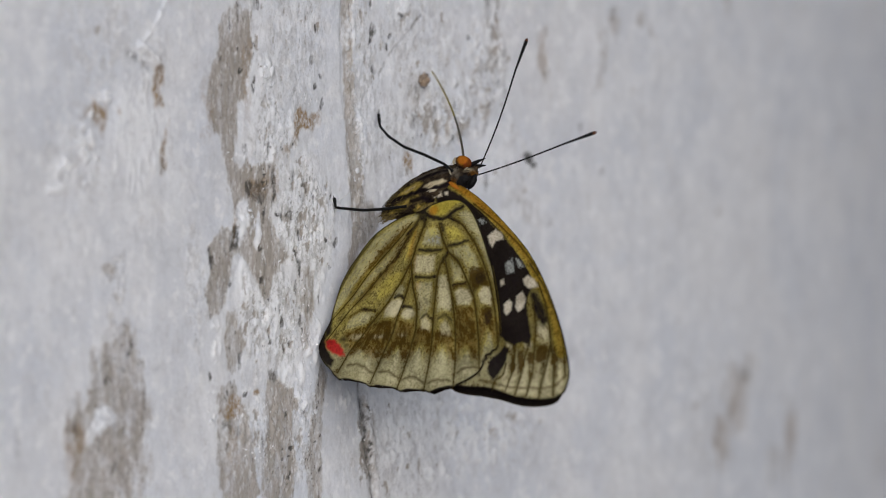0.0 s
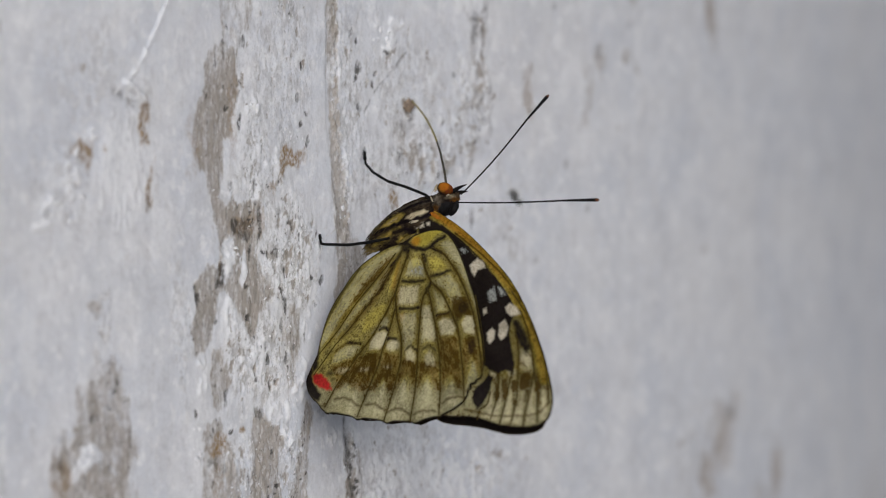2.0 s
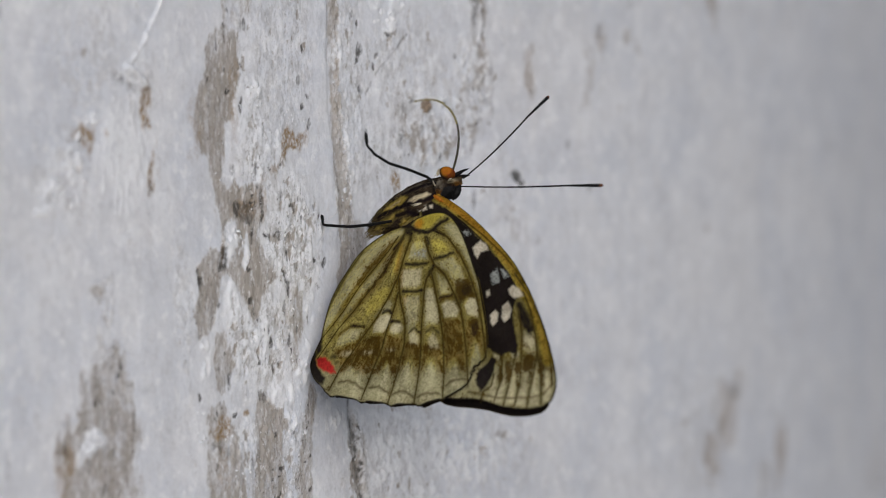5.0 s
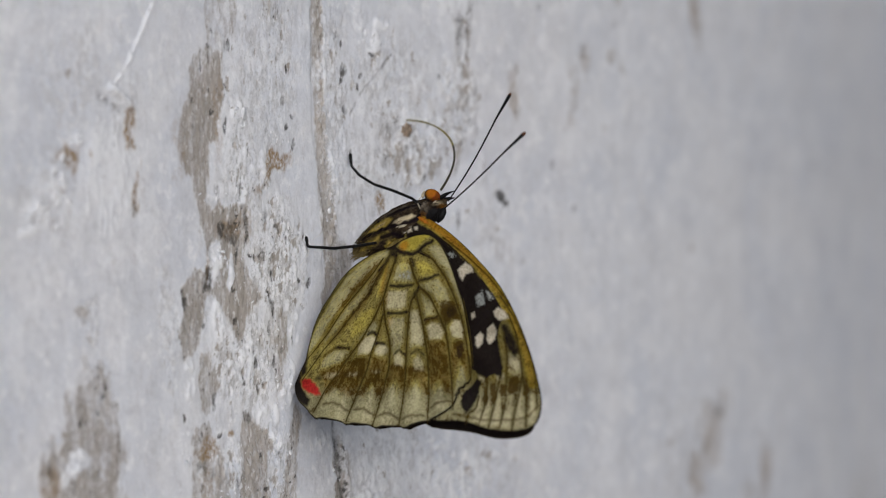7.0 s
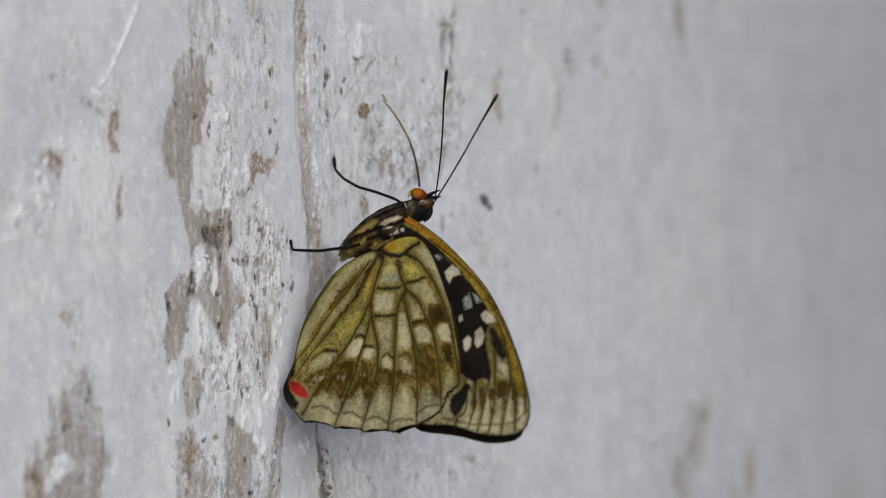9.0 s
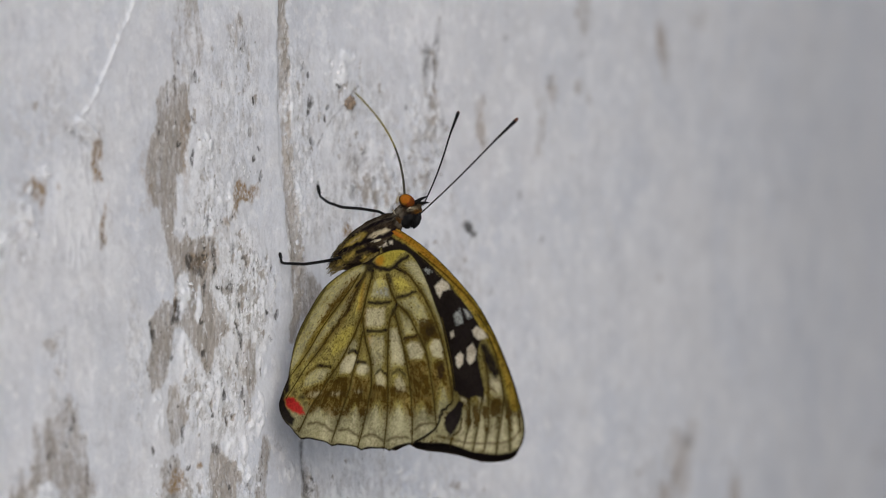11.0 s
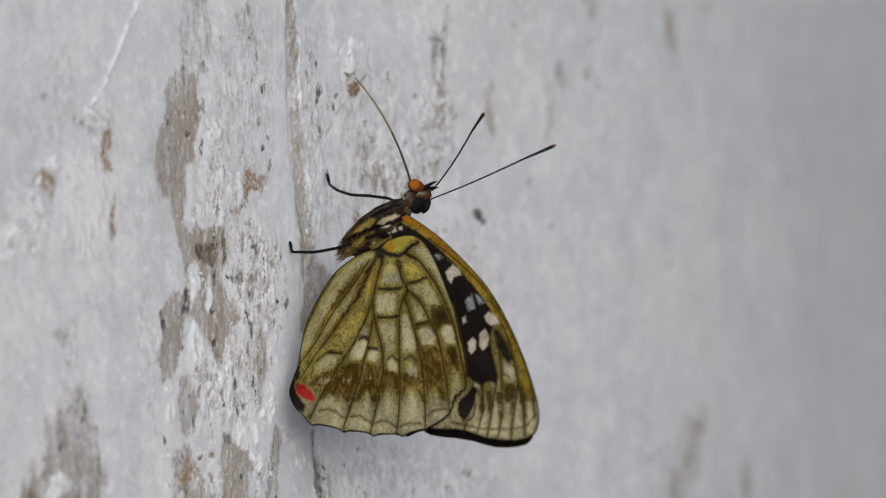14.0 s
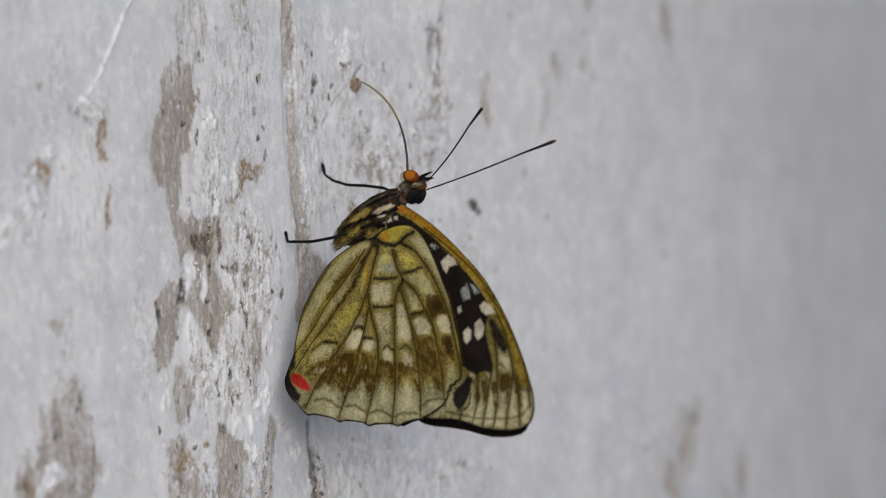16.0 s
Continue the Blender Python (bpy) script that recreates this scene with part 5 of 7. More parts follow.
    # yellow and gold washes
    yellow = 0.52 * patches(xw, zw, 0.5, (4.81, -5.81, 6.69, -5.25, 8.47, -6.14, 9.95, -7.71, 8.83, -8.18, 6.42, -8.36), (2.18, -6.57, 2.58, -5.4, 3.75, -5.61, 4.57, -7.18, 2.73, -7.94), (-6.93, -11.99, -5.85, -10.82, -6.55, -13.56, -8.89, -17.07, -10.23, -19.02, -9.71, -16.48), (-1.03, -6.35, -0.13, -5.38, 0.12, -8.32, -0.14, -11.05, -0.85, -12.8, -1.19, -9.48))
    yellow = np.maximum(yellow, 0.9 * patch(xw, zw, 0.35, 1.37, -2.65, 2.16, -3.64, 3.61, -4.04, 4.62, -3.57, 5.33, -2.79, 6.23, -1.82, 7.41, -1.15, 6.54, -0.75, 4.58, -1.02, 2.42, -1.39, 1.43, -1.97))
    yellow = np.maximum(yellow, 0.45 * patches(xw, zw, 0.7, (15.75, -11.71, 17.28, -14.04, 19.49, -19.8, 20.8, -23.63, 19.6, -22.68, 17.73, -17.88), (-4.85, -15.91, -2.04, -13.48, -0.01, -13.49, -0.42, -15.53, -2.66, -18.44, -5.09, -19.61)))
    yellow = np.maximum(yellow, (0.24 + 0.5 * (fan - 0.5)) * (1 - low))
    orange = 0.8 * spots(xw, zw, (2.23, -2.95, 0.95, 0.95, 0)) + 0.5 * patch(xw, zw, 0.5, -0.75, -6.55, -0.04, -5.77, 0.21, -8.71, 0.12, -11.63, -0.65, -11.24)
    orange = np.maximum(orange, 0.42 * patches(xw, zw, 0.4, (0.65, -11.05, 1.4, -10.86, 1.8, -13.98, 1.24, -13.98), (2.05, -15.54, 3.13, -15.34, 3.41, -16.51, 2.65, -17.09)))
    orange = np.maximum(orange, 0.30 * band)
    orange = np.maximum(orange, 0.30 * stripes)
    ash = (0.30 + 0.55 * (fbm(x / 0.6, z / 0.6, 57, 3) - 0.3)) * patch(x, z, 0.5, 2.37, -7.36, 4.57, -7.18, 5.48, -9.13, 2.33, -9.11)
    vein = np.maximum(0.95 * lines(x, z, 0.15, *HIND_INNER[2:], *HIND_OUTER), 0.75 * lines(x, z, 0.14, *HIND_INNER[:2]))
    vein = np.maximum(vein, 0.72 * lines(xw, zw, 0.26, (-7.51, -30.2, -5.77, -29.9, -4.08, -30.37, -2.25, -31.42), (-1.19, -31.12, 0.78, -30.92, 2.94, -31.96), (3.56, -32.24, 4.96, -31.56, 6.35, -31.74, 7.88, -32.59), (8.66, -32.59, 10.36, -31.81, 12.62, -31.98), (13.76, -30.73, 15.17, -29.67, 17.32, -29.47), (17.78, -28.61, 18.77, -27.17, 20.1, -26.31)))
    red = 0.95 * patch(xw, zw, 0.35, -13.06, -26.15, -12.15, -25.66, -10.92, -26.04, -8.83, -27.59, -8.39, -28.46, -9.34, -28.76, -10.99, -28.09, -12.29, -27.41)
    dark = dark * (1 - 0.9 * np.clip(red * 1.4, 0, 1))
    white = 0.72 * bars(x, z, 0.16, (17.72, -15.96, 19.44, -19.61, 20.58, -22.68, 21.24, -25.06))
    return dict(cream=cream, pale=pale, dusk=dusk, dark=dark, yellow=yellow, orange=orange, white=white, red=red, ash=ash, fan=fan, vein=vein)


def fore_pattern(x, z, inset):
    xw = x + 0.4 * (fbm(x / 0.9, z / 0.9, 61, 4) - 0.5)
    zw = z + 0.45 * (fbm(x / 0.9, z / 0.9, 62, 4) - 0.5)
    fan = fan_noise(x, z, 5.75, 1.87, 65)
    low = smooth(z, -25.11, -28.47)
    dark = 0.97 * patches(xw, zw, 0.35, (3.36, 0.86, 5.97, 0.23, 8.54, -1.17, 12.52, -3.94, 16.83, -7.28, 20.58, -10.2, 22.89, -12.62, 24.31, -14.54, 23.65, -17.41, 24.3, -19.8, 26.04, -23.62, 26.04, -25.52, 24.56, -24.76, 22.95, -25.34, 21.29, -24.77, 19.27, -23.63, 14.4, -12.09, 9.26, -4.3, 5.21, -1.32),
                          (21.42, -25.35, 22.36, -26.11, 22.38, -27.63, 21.79, -29.34, 21.15, -30.87, 20.43, -31.54, 19.19, -29.93, 19.18, -28.03, 20.28, -27.07))
    dark = np.maximum(dark, 0.80 * patch(xw, zw, 0.5, 23.65, -15.98, 25.03, -16.27, 27.05, -18.47, 28.48, -20.95, 27.91, -22.28, 26.31, -20.95, 24.89, -19.04))
    dark = np.maximum(dark, lines(x, z, 0.42, (6.29, -0.16, 10.15, -2.36, 15.12, -5.61, 19.09, -8.45, 22.47, -11.27, 25.29, -14.07)) * 0.85)
    dark = np.maximum(dark, 0.8 * np.clip(1.15 - inset / 0.28, 0, 1))
    dark = np.maximum(dark, 0.9 * patch(xw, zw, 0.4, 1, 1.28, 3.17, 1.64, 5.48, 0.44, 7.59, -0.96, 5.98, -1.72, 2.2, -1.88))
    white = 0.85 * patches(0.5 * (x + xw), 0.5 * (z + zw), 0.36, (1.74, 0.09, 2.68, 0.37, 3.07, -0.32, 2.1, -0.5), (2.97, 0.57, 3.85, 0.65, 4.01, -0.04, 3.36, -0.13), (13.44, -6.96, 14.59, -5.71, 15.94, -6.3, 16.66, -7.47, 15.28, -7.75, 14.89, -8.91, 14.04, -8.13), (22.03, -14.15, 22.73, -13.38, 24.2, -14.06, 25.12, -15.21, 23.61, -15.79, 22.47, -15.11), (19.51, -18.46, 20.3, -17.6, 21.09, -18.18, 21.2, -19.61, 20.43, -20.57, 19.82, -19.8),
                          (21.51, -17.12, 22.49, -16.17, 23.43, -17.41, 23.45, -18.94, 22.58, -19.9, 21.68, -18.85), (17.72, -14.52, 18.41, -14.14, 18.87, -15.2, 18.19, -15.58))
    ash = 0.72 * patches(xw, zw, 0.4, (17.83, -11.63, 19, -10.48, 19.53, -11.35, 20.32, -12.89, 19.33, -13.37, 18.6, -13.08), (19.55, -10.48, 20.47, -10.68, 21.99, -12.04, 20.61, -12.22), (10.56, -4.11, 11.63, -3.93, 12.61, -4.81, 11.7, -5.19))
    ash = ash * (1 - 0.7 * bars(x, z, 0.14, (19.26, -10.19, 20.63, -13.28)))
    cream = 0.75 * patches(xw, zw, 0.4, (26.39, -22.28, 27.31, -21.52, 28.48, -21.9, 29.3, -23.61, 28.64, -24.56, 27.21, -23.99), (24.78, -24.76, 26.52, -24.76, 26.56, -25.9, 25.21, -25.71), (21.5, -24.77, 22.9, -25.15, 22.95, -26.29, 21.98, -25.92))
    teeth = cones(xw, zw, (22.42, -27.82, 22.77, -32.19, 1.0), (24.6, -28.46, 23.96, -32.65, 0.95), (26.25, -28.07, 26.31, -32.92, 1.05), (28.74, -27.96, 28.41, -33.09, 1.05), (30.13, -27.58, 31, -33.07, 0.9), (32.39, -27.77, 33.47, -32.57, 0.9))
    cream = np.maximum(cream, 0.66 * teeth)
    pale = 0.34 + 0.42 * low
    pale = np.maximum(pale, 0.72 * patches(xw, zw, 0.5, (26.09, -20.95, 28.48, -20.95, 29.94, -24.56, 29.16, -25.89, 26.91, -24.57), (30.7, -23.61, 31.89, -24.55, 33.59, -29.27, 33.36, -33.05, 31.87, -29.28), (24.52, -24.57, 26.65, -24.38, 26.95, -26.66, 25.21, -26.66), (25.4, -15.98, 27.27, -17.51, 29.35, -20.95, 28.48, -20.95)))
    dusk = 0.30 + 0.7 * (fan - 0.5)
    dusk = np.maximum(dusk, (1.05 + 1.3 * (fan - 0.5)) * patches(xw, zw, 0.5, (22.38, -25.72, 23.43, -25.53, 24.51, -29.33, 23.81, -30.09, 22.99, -28.39), (24.04, -26.29, 25.38, -26.47, 26.03, -28.37, 25.51, -29.89, 24.77, -30.47), (25.97, -26.66, 27.08, -26.28, 27.68, -29.88, 27.35, -31.77, 26.47, -29.32),
                                                                (27.3, -25.33, 29.34, -24.75, 29.93, -28.35, 29.62, -30.81, 28.64, -28.36, 27.73, -28.17), (30.16, -25.51, 31.15, -25.12, 32.09, -28.34, 32, -30.79, 30.8, -28.34)))
    dusk = np.maximum(dusk, (0.42 + 0.5 * (fan - 0.5)) * patches(xw, zw, 0.6, (26.91, -24.57, 31.89, -23.6, 33.38, -28.33, 27.99, -28.36), (25.62, -15.98, 28.55, -18.85, 31.46, -23.6, 30.16, -23.61, 28.01, -19.8)))
    dusk = np.maximum(dusk, lines(xw, z, 0.6, *FORE_VEINS) * 0.58)
    edge = stroke(x, z, 3.62, 2.4, 6.76, 0.87, 11.54, -2.03, 16.96, -5.98, 21.8, -10.47, 26.34, -15.78, 29.83, -21.32, 32.2, -26.25)
    dusk = dusk * (0.45 + 0.55 * smooth(edge, 0.7, 1.2)) * (1 - 0.7 * teeth)
    orange = np.clip(1.35 - edge / 0.8, 0, 1) * (0.30 + 0.34 * smooth(z, -14, 2))
    pale = pale * smooth(edge, 0.6, 1.3)
    yellow = np.maximum(0.22 * np.clip(1.3 - edge / 0.85, 0, 1), (0.20 + 0.4 * (fan - 0.5)) * (1 - 0.6 * low))
    dark = np.where(edge < 1.0, dark * smooth(edge, 0.6, 1.0), dark)
    vein = np.maximum(0.9 * lines(x, z, 0.15, *FORE_VEINS), 0.7 * lines(xw, zw, 0.24, (18, -31.46, 20.63, -31.92, 24.14, -32.46, 27.28, -32.44, 30.52, -32.41, 32.83, -31.64, 33.76, -30.03)))
    vein = np.maximum(vein, 0.85 * bars(x, z, 0.16, (9.25, -1.37, 14.68, -4.64, 19.42, -7.97, 23.26, -11.37, 26.56, -14.84, 29.57, -19.04)))
    return dict(cream=cream, pale=pale, dusk=dusk, dark=dark, yellow=yellow, orange=orange, white=white, red=0 * x, ash=ash, fan=fan, vein=vein)


hind_near, hind_height = wing("hindwing", hind_outline, (3.36, -19.52), -1, 0.85, UNDERSIDE, 0.04, hind_pattern, 150, 660, hind_scallop, 0.45, HIND_INNER + HIND_OUTER)
tagged(hind_near, "olive and cream hindwing underside with red spot")
fore_near, fore_height = wing("forewing", fore_outline, (18.34, -18.61), -1, 0.40, UNDERSIDE, 0.07, fore_pattern, 130, 600, None, 0.15, FORE_VEINS)
tagged(fore_near, "forewing underside with black band and cream spots")
fore_far, _ = wing("forewing", far_outline, (18.34, -18.61), 1, 0.25, UPPERSIDE, 0.12, None, 12, 120, None, 0.15)
tagged(fore_far, "dark brown upperside of the far forewing")
hind_far, _ = wing("hindwing", [(px, pz + 0.45) for px, pz in hind_outline], (3.36, -19.52), 1, 0.65, UPPERSIDE, 0.10, None, 12, 180, hind_scallop, 0.3)
tagged(hind_far, "dark brown upperside of the far hindwing")
veins(hind_near, hind_height, -1, *HIND_INNER, *HIND_OUTER, radius=0.085)
veins(fore_near, fore_height, -1, *FORE_VEINS, radius=0.07)
costa_path = [Vector((p.x, -0.32, p.z)) for p in spline([(px, 0, pz) for px, pz in ((2.89, 2.6), (6.7, 1.17), (11.25, -1.73), (16.67, -5.69), (21.51, -10.18), (25.95, -15.49), (29.38, -20.75))], 40)]
part("costa", tube(costa_path, lambda t: 0.34 * (1 - 0.75 * t), 8), COSTA, fore_near, "olive-orange leading edge of the wing")

# thorax, abdomen and their scale tufts
def coat(ob, pattern):
    """Scale masks on a body part."""
    co = np.empty(len(ob.data.vertices) * 3, dtype=np.float32)
    ob.data.vertices.foreach_get("co", co)
    co = co.reshape(-1, 3).astype(float) * 1000
    x, z = co[:, 0], co[:, 2]
    masks = dict.fromkeys(("cream", "pale", "dusk", "dark", "yellow", "orange", "white", "red", "ash", "vein"), 0 * x)
    masks.update(pattern(x + 0.5 * (fbm(x / 0.8, z / 0.8, 71, 4) - 0.5), z + 0.5 * (fbm(x / 0.8, z / 0.8, 72, 4) - 0.5)))
    masks["fan"] = fbm(x / 0.5 + z / 0.9, z / 0.5 - x / 0.9, 73, 4)
    for key, values in masks.items():
        put_channel(ob, key, values)


def chest_pattern(x, z):
    yellow = 0.85 * patches(x, z, 0.35, (-5.55, -1.19, -4.15, 0.57, -1.73, 1.82, -0.43, 1.6, -1.37, 0.34, -3.39, -0.72), (-1.94, -3, -1.27, -2.02, 0.22, -1.65, 0.64, -2.44, -0.56, -3.11))
    yellow = np.maximum(yellow, 0.6 * patches(x, z, 0.4, (-5.62, -2.76, -3.45, -1.41, -1.14, -0.65, -0.55, -1.24, -2.63, -2.01, -4.52, -3.56), (-7.07, -4.32, -6.08, -2.75, -5.07, -3.16, -6.02, -4.92)))
    pale = 0.55 * patches(x, z, 0.4, (1.41, 3.84, 2.79, 4.7, 4.54, 4.87, 4.89, 4.38, 3.22, 3.81, 2, 3.24), (-4.11, 1.36, -1.53, 2.9, 0.87, 4.24, 1.41, 3.84, -0.75, 2.49, -2.88, 0.95), (3.9, 3.8, 4.93, 4.18, 6.06, 3.18, 5.84, 2.2, 4.62, 2.61))
    cream = 0.85 * patches(x, z, 0.32, (-0.33, 0.72, 0.79, 1.68, 2.62, 2.54, 3.34, 2.34, 2.24, 1.27, 0.64, 0.41), (-1.68, -4.08, -0.46, -3.5, 0.87, -3.42, 0.78, -4, -0.68, -4.48))
    cream = np.maximum(cream, 0.5 * patch(x, z, 0.35, -4.42, -0.21, -2.88, 0.95, -1.43, 1.52, -1.88, 0.54, -3.48, -0.32))
    white = 0.8 * patches(x, z, 0.28, (1.28, -0.38, 2.54, -0.01, 3.13, -0.6, 1.85, -0.88), (2.22, 0.39, 2.94, 0.67, 3.17, 0.18), (4.21, 4.39, 4.73, 4.57, 5.14, 3.78, 4.62, 3.59))
    dark = 0.85 * bars(x, z, 0.34, (-6.32, -1.77, -3.62, -0.72, -0.87, 0.13, 0.84, 0.51, 2.87, 1.46, 4.04, 2.23), (-4.02, 0.96, -1.39, 2.3, 1.28, 3.45, 3.13, 4.21), (-2.27, -1.62, -0.19, -0.86, 1.94, -1.27))
    return dict(yellow=0.8 * yellow, pale=np.maximum(pale, 0.5 * yellow), cream=np.maximum(cream, 0.3 * yellow), white=white, dark=dark, orange=0.42 * yellow)


thorax = part("thorax", lump((5.06, 4.92), (-8.29, -3.82), 2.95, 1.9, 3, 0.07, 0.72, 6), BODY_COAT, butterfly, "black thorax with yellow and cream stripes")
coat(thorax, chest_pattern)
abdomen = part("abdomen", lump((1.06, -0.21), (-9.63, -18.51), 1.6, 1.1, 5), YELLOW_HAIR, butterfly, "dull yellow abdomen")


CHEST_A, CHEST_B, CHEST_FAT, CHEST_DEEP = Vector((5.06, 4.92)), Vector((-8.29, -3.82)), 2.95, 1.9


def chest(px, pz):
    """Half thickness of the thorax at a place."""
    axis = CHEST_B - CHEST_A
    d = Vector((px, pz)) - (CHEST_A + CHEST_B) / 2
    s = d.dot(axis.normalized()) / (axis.length / 2)
    q = d.dot(Vector((-axis.y, axis.x)).normalized()) / CHEST_FAT
    return CHEST_DEEP * math.sqrt(max(0.0, 1 - s * s - q * q))


def stripe(a, b, width, mat, owner, seed, lift=None, label=""):
    """A patch of coloured scales lying on the body, with loose hairs."""
    bm = lump(a, b, width, 0.16, seed, 0.22, 0.55)
    for v in bm.verts:
        v.co.y -= (lift if lift is not None else chest(v.co.x * 1000, v.co.z * 1000)) * MM
    rng = random.Random(seed)
    a, b = Vector((a[0], 0, a[1])), Vector((b[0], 0, b[1]))
    along = (a - b).normalized()
    across = Vector((-along.z, 0, along.x))
    for _ in range(int(26 * width * (b - a).length)):
        root = b.lerp(a, rng.uniform(-0.05, 0.95)) + across * rng.uniform(-1.1, 1.1) * width
        high = lift if lift is not None else chest(root.x, root.z)
        root.y = -high - 0.02
        tip = root + along * rng.uniform(0.35, 0.8) + across * rng.uniform(-0.12, 0.12) + Vector((0, -rng.uniform(0.05, 0.3), 0))
        tube([root, root.lerp(tip, 0.5) + Vector((0, -0.05, 0)), tip], lambda t: 0.045 * (1 - 0.7 * t), 4, bm)
    return part("scale_patch", bm, mat, owner, label)


def fur(a, b, width, count, seed, mat, owner, label, reach=0.8, high=None):
    """Short hairs lying back along the body, rooted on its surface."""
    rng = random.Random(seed)
    bm = bmesh.new()
    a, b = Vector((a[0], 0, a[1])), Vector((b[0], 0, b[1]))
    along = (b - a).normalized()
    across = Vector((-along.z, 0, along.x))
    for _ in range(count):
        root = a.lerp(b, rng.random()) + across * rng.uniform(-width, width)
        if high is None and chest(root.x, root.z) < 0.5:
            continue
        root.y = -(high if high is not None else chest(root.x, root.z)) + 0.05
        tip = root + along * reach * rng.uniform(0.5, 1.2) + across * rng.uniform(-0.16, 0.16) + Vector((0, -rng.uniform(0.0, 0.12), 0))
        tube([root, root.lerp(tip, 0.5) + Vector((0, -0.09, 0)), tip], lambda t: 0.034 * (1 - 0.75 * t), 4, bm)
    return part("tuft", bm, mat, owner, label)


stripe((0.77, 0.09), (1.99, 0.66), 0.17, CREAM_HAIR, thorax, 5)
stripe((-2.42, -3.69), (-0.52, -3.13), 0.2, CREAM_HAIR, thorax, 8)
stripe((3.66, 2.2), (5.95, 0.99), 0.30, ORANGE_HAIR, thorax, 10, 0.8, "orange scales at the forewing base")
fur((2.79, 5.06), (-7.29, -3.24), 2.4, 70, 1, BLACK_HAIR, thorax, "fine black hairs")
fur((2.2, 4.68), (-7.66, -3.63), 2.2, 60, 2, BROWN_HAIR, thorax, "fine brown hairs")
fur((-1.97, 2.19), (-6.06, -0.7), 0.5, 50, 3, YELLOW_HAIR, thorax, "yellow hairs", 0.6)
fur((-4.61, -0.13), (-7.97, -4.21), 1.2, 70, 4, YELLOW_HAIR, thorax, "dull yellow hairs", 0.9)
fur((-4.38, 1.84), (-8.2, -3.23), 0.8, 160, 6, BROWN_HAIR, thorax, "brown hairs of the hind edge", 1.0)
part("tuft", tuft((-4.51, -2.49), (-8.29, -4.8), 0.9, 150, 8, -1, 1.2, 0.5), TAN_HAIR, thorax, "tan hair fringe")

# head
def face_pattern(x, z):
    # the pale spots are grey glints of the dark head, put into its colour
    pale = 0.75 * spots(x, z, (4.32, 4.25, 0.68, 0.91, 30), (5.4, 3.44, 0.56, 0.4, 0), (3.37, 3.48, 0.56, 0.81, 20))
    return dict(pale=pale, cream=0.8 * spots(x, z, (6.93, 4.59, 0.56, 0.25, 20), (3.58, 5.05, 0.34, 0.51, 30)), orange=0.45 * spots(x, z, (7.74, 3.99, 0.68, 0.51, 0), (4.04, 2.49, 0.9, 0.4, 0)), dark=0.5 * spots(x, z, (6.3, 3.43, 1.35, 1.01, 0)))


def eye_pattern(x, z):
    lit = patch(x, z, 0.35, 4.86, 5.83, 5.21, 6.71, 6.25, 7.09, 7.57, 6.67, 8.32, 5.88, 8.28, 5.09, 7.38, 4.62, 5.85, 4.93)
    # the dark mask puts the ball's shading into the colour, growing outwards
    return dict(orange=1.0 * lit, red=0.30 * lit, dark=0.62 * smooth(np.hypot((x - 5.5) / 1.4, (z - 5.95) / 1.0), 0.72, 1.05))


head = part("head", lump((8.17, 5.06), (2.38, 2.91), 1.7, 1.25, 8, 0.10, 0.75, 5), BODY_COAT, butterfly, "black head with grey glints painted on")
coat(head, face_pattern)
part("cheek", lump((6.8, 5.18), (5.37, 1.58), 1.6, 1.1, 9, 0.10), BLACK_HORN, head)
part("folded_foreleg", lump((8.0, 4.3), (7.2, 1.5), 0.7, 0.6, 15, 0.10, 0.6), BLACK_HORN, head, "small folded black foreleg")
eye_bm = bmesh.new()
bmesh.ops.create_uvsphere(eye_bm, u_segments=40, v_segments=24, radius=1)
ex, ez = 5.74, 5.89
for v in eye_bm.verts:
    flat = 1.08 if v.co.z > 0 else 1.25
    v.co = Vector((ex + v.co.x * 1.5, -0.85 + v.co.y * 1.05, ez + v.co.z * flat - 0.30 * v.co.x)) * MM
eye = part("eye", eye_bm, BODY_COAT, head, "orange compound eye with edge shading in its colour")
coat(eye, eye_pattern)
stripe((3.9, 5.4), (4.05, 6.7), 0.34, CREAM_HAIR, head, 12, 1.0)
# two thin cream flecks stand in for grey-white highlights
stripe((6.77, 4.3), (7.36, 4.68), 0.10, CREAM_HAIR, head, 13, 1.7)
stripe((3.48, 4.46), (4.27, 3.46), 0.10, CREAM_HAIR, head, 14, 1.45)
for (tx, tz), off in (((9.45, 6.8), -0.4), ((9.31, 5.92), 0.4)):
    bx, bz = 6.93, 5.57
    path = spline([(bx, off, bz), ((bx + tx) / 2, off * 1.2, (bz + tz) / 2 + 0.1), (tx, off, tz)], 10)
    part("palp", tube(path, lambda t: 0.40 * (1 - t) ** 0.9 + 0.06, 8), BLACK_HORN, head, "pointed black palp")
fur((7.43, 5.37), (3.6, 3.47), 1.0, 90, 5, BLACK_HAIR, head, "black hairs", 0.5, 1.1)
fur((7.78, 3.79), (6.92, 1.65), 0.7, 80, 7, BLACK_HAIR, head, "black hairs", 0.5, 0.8)


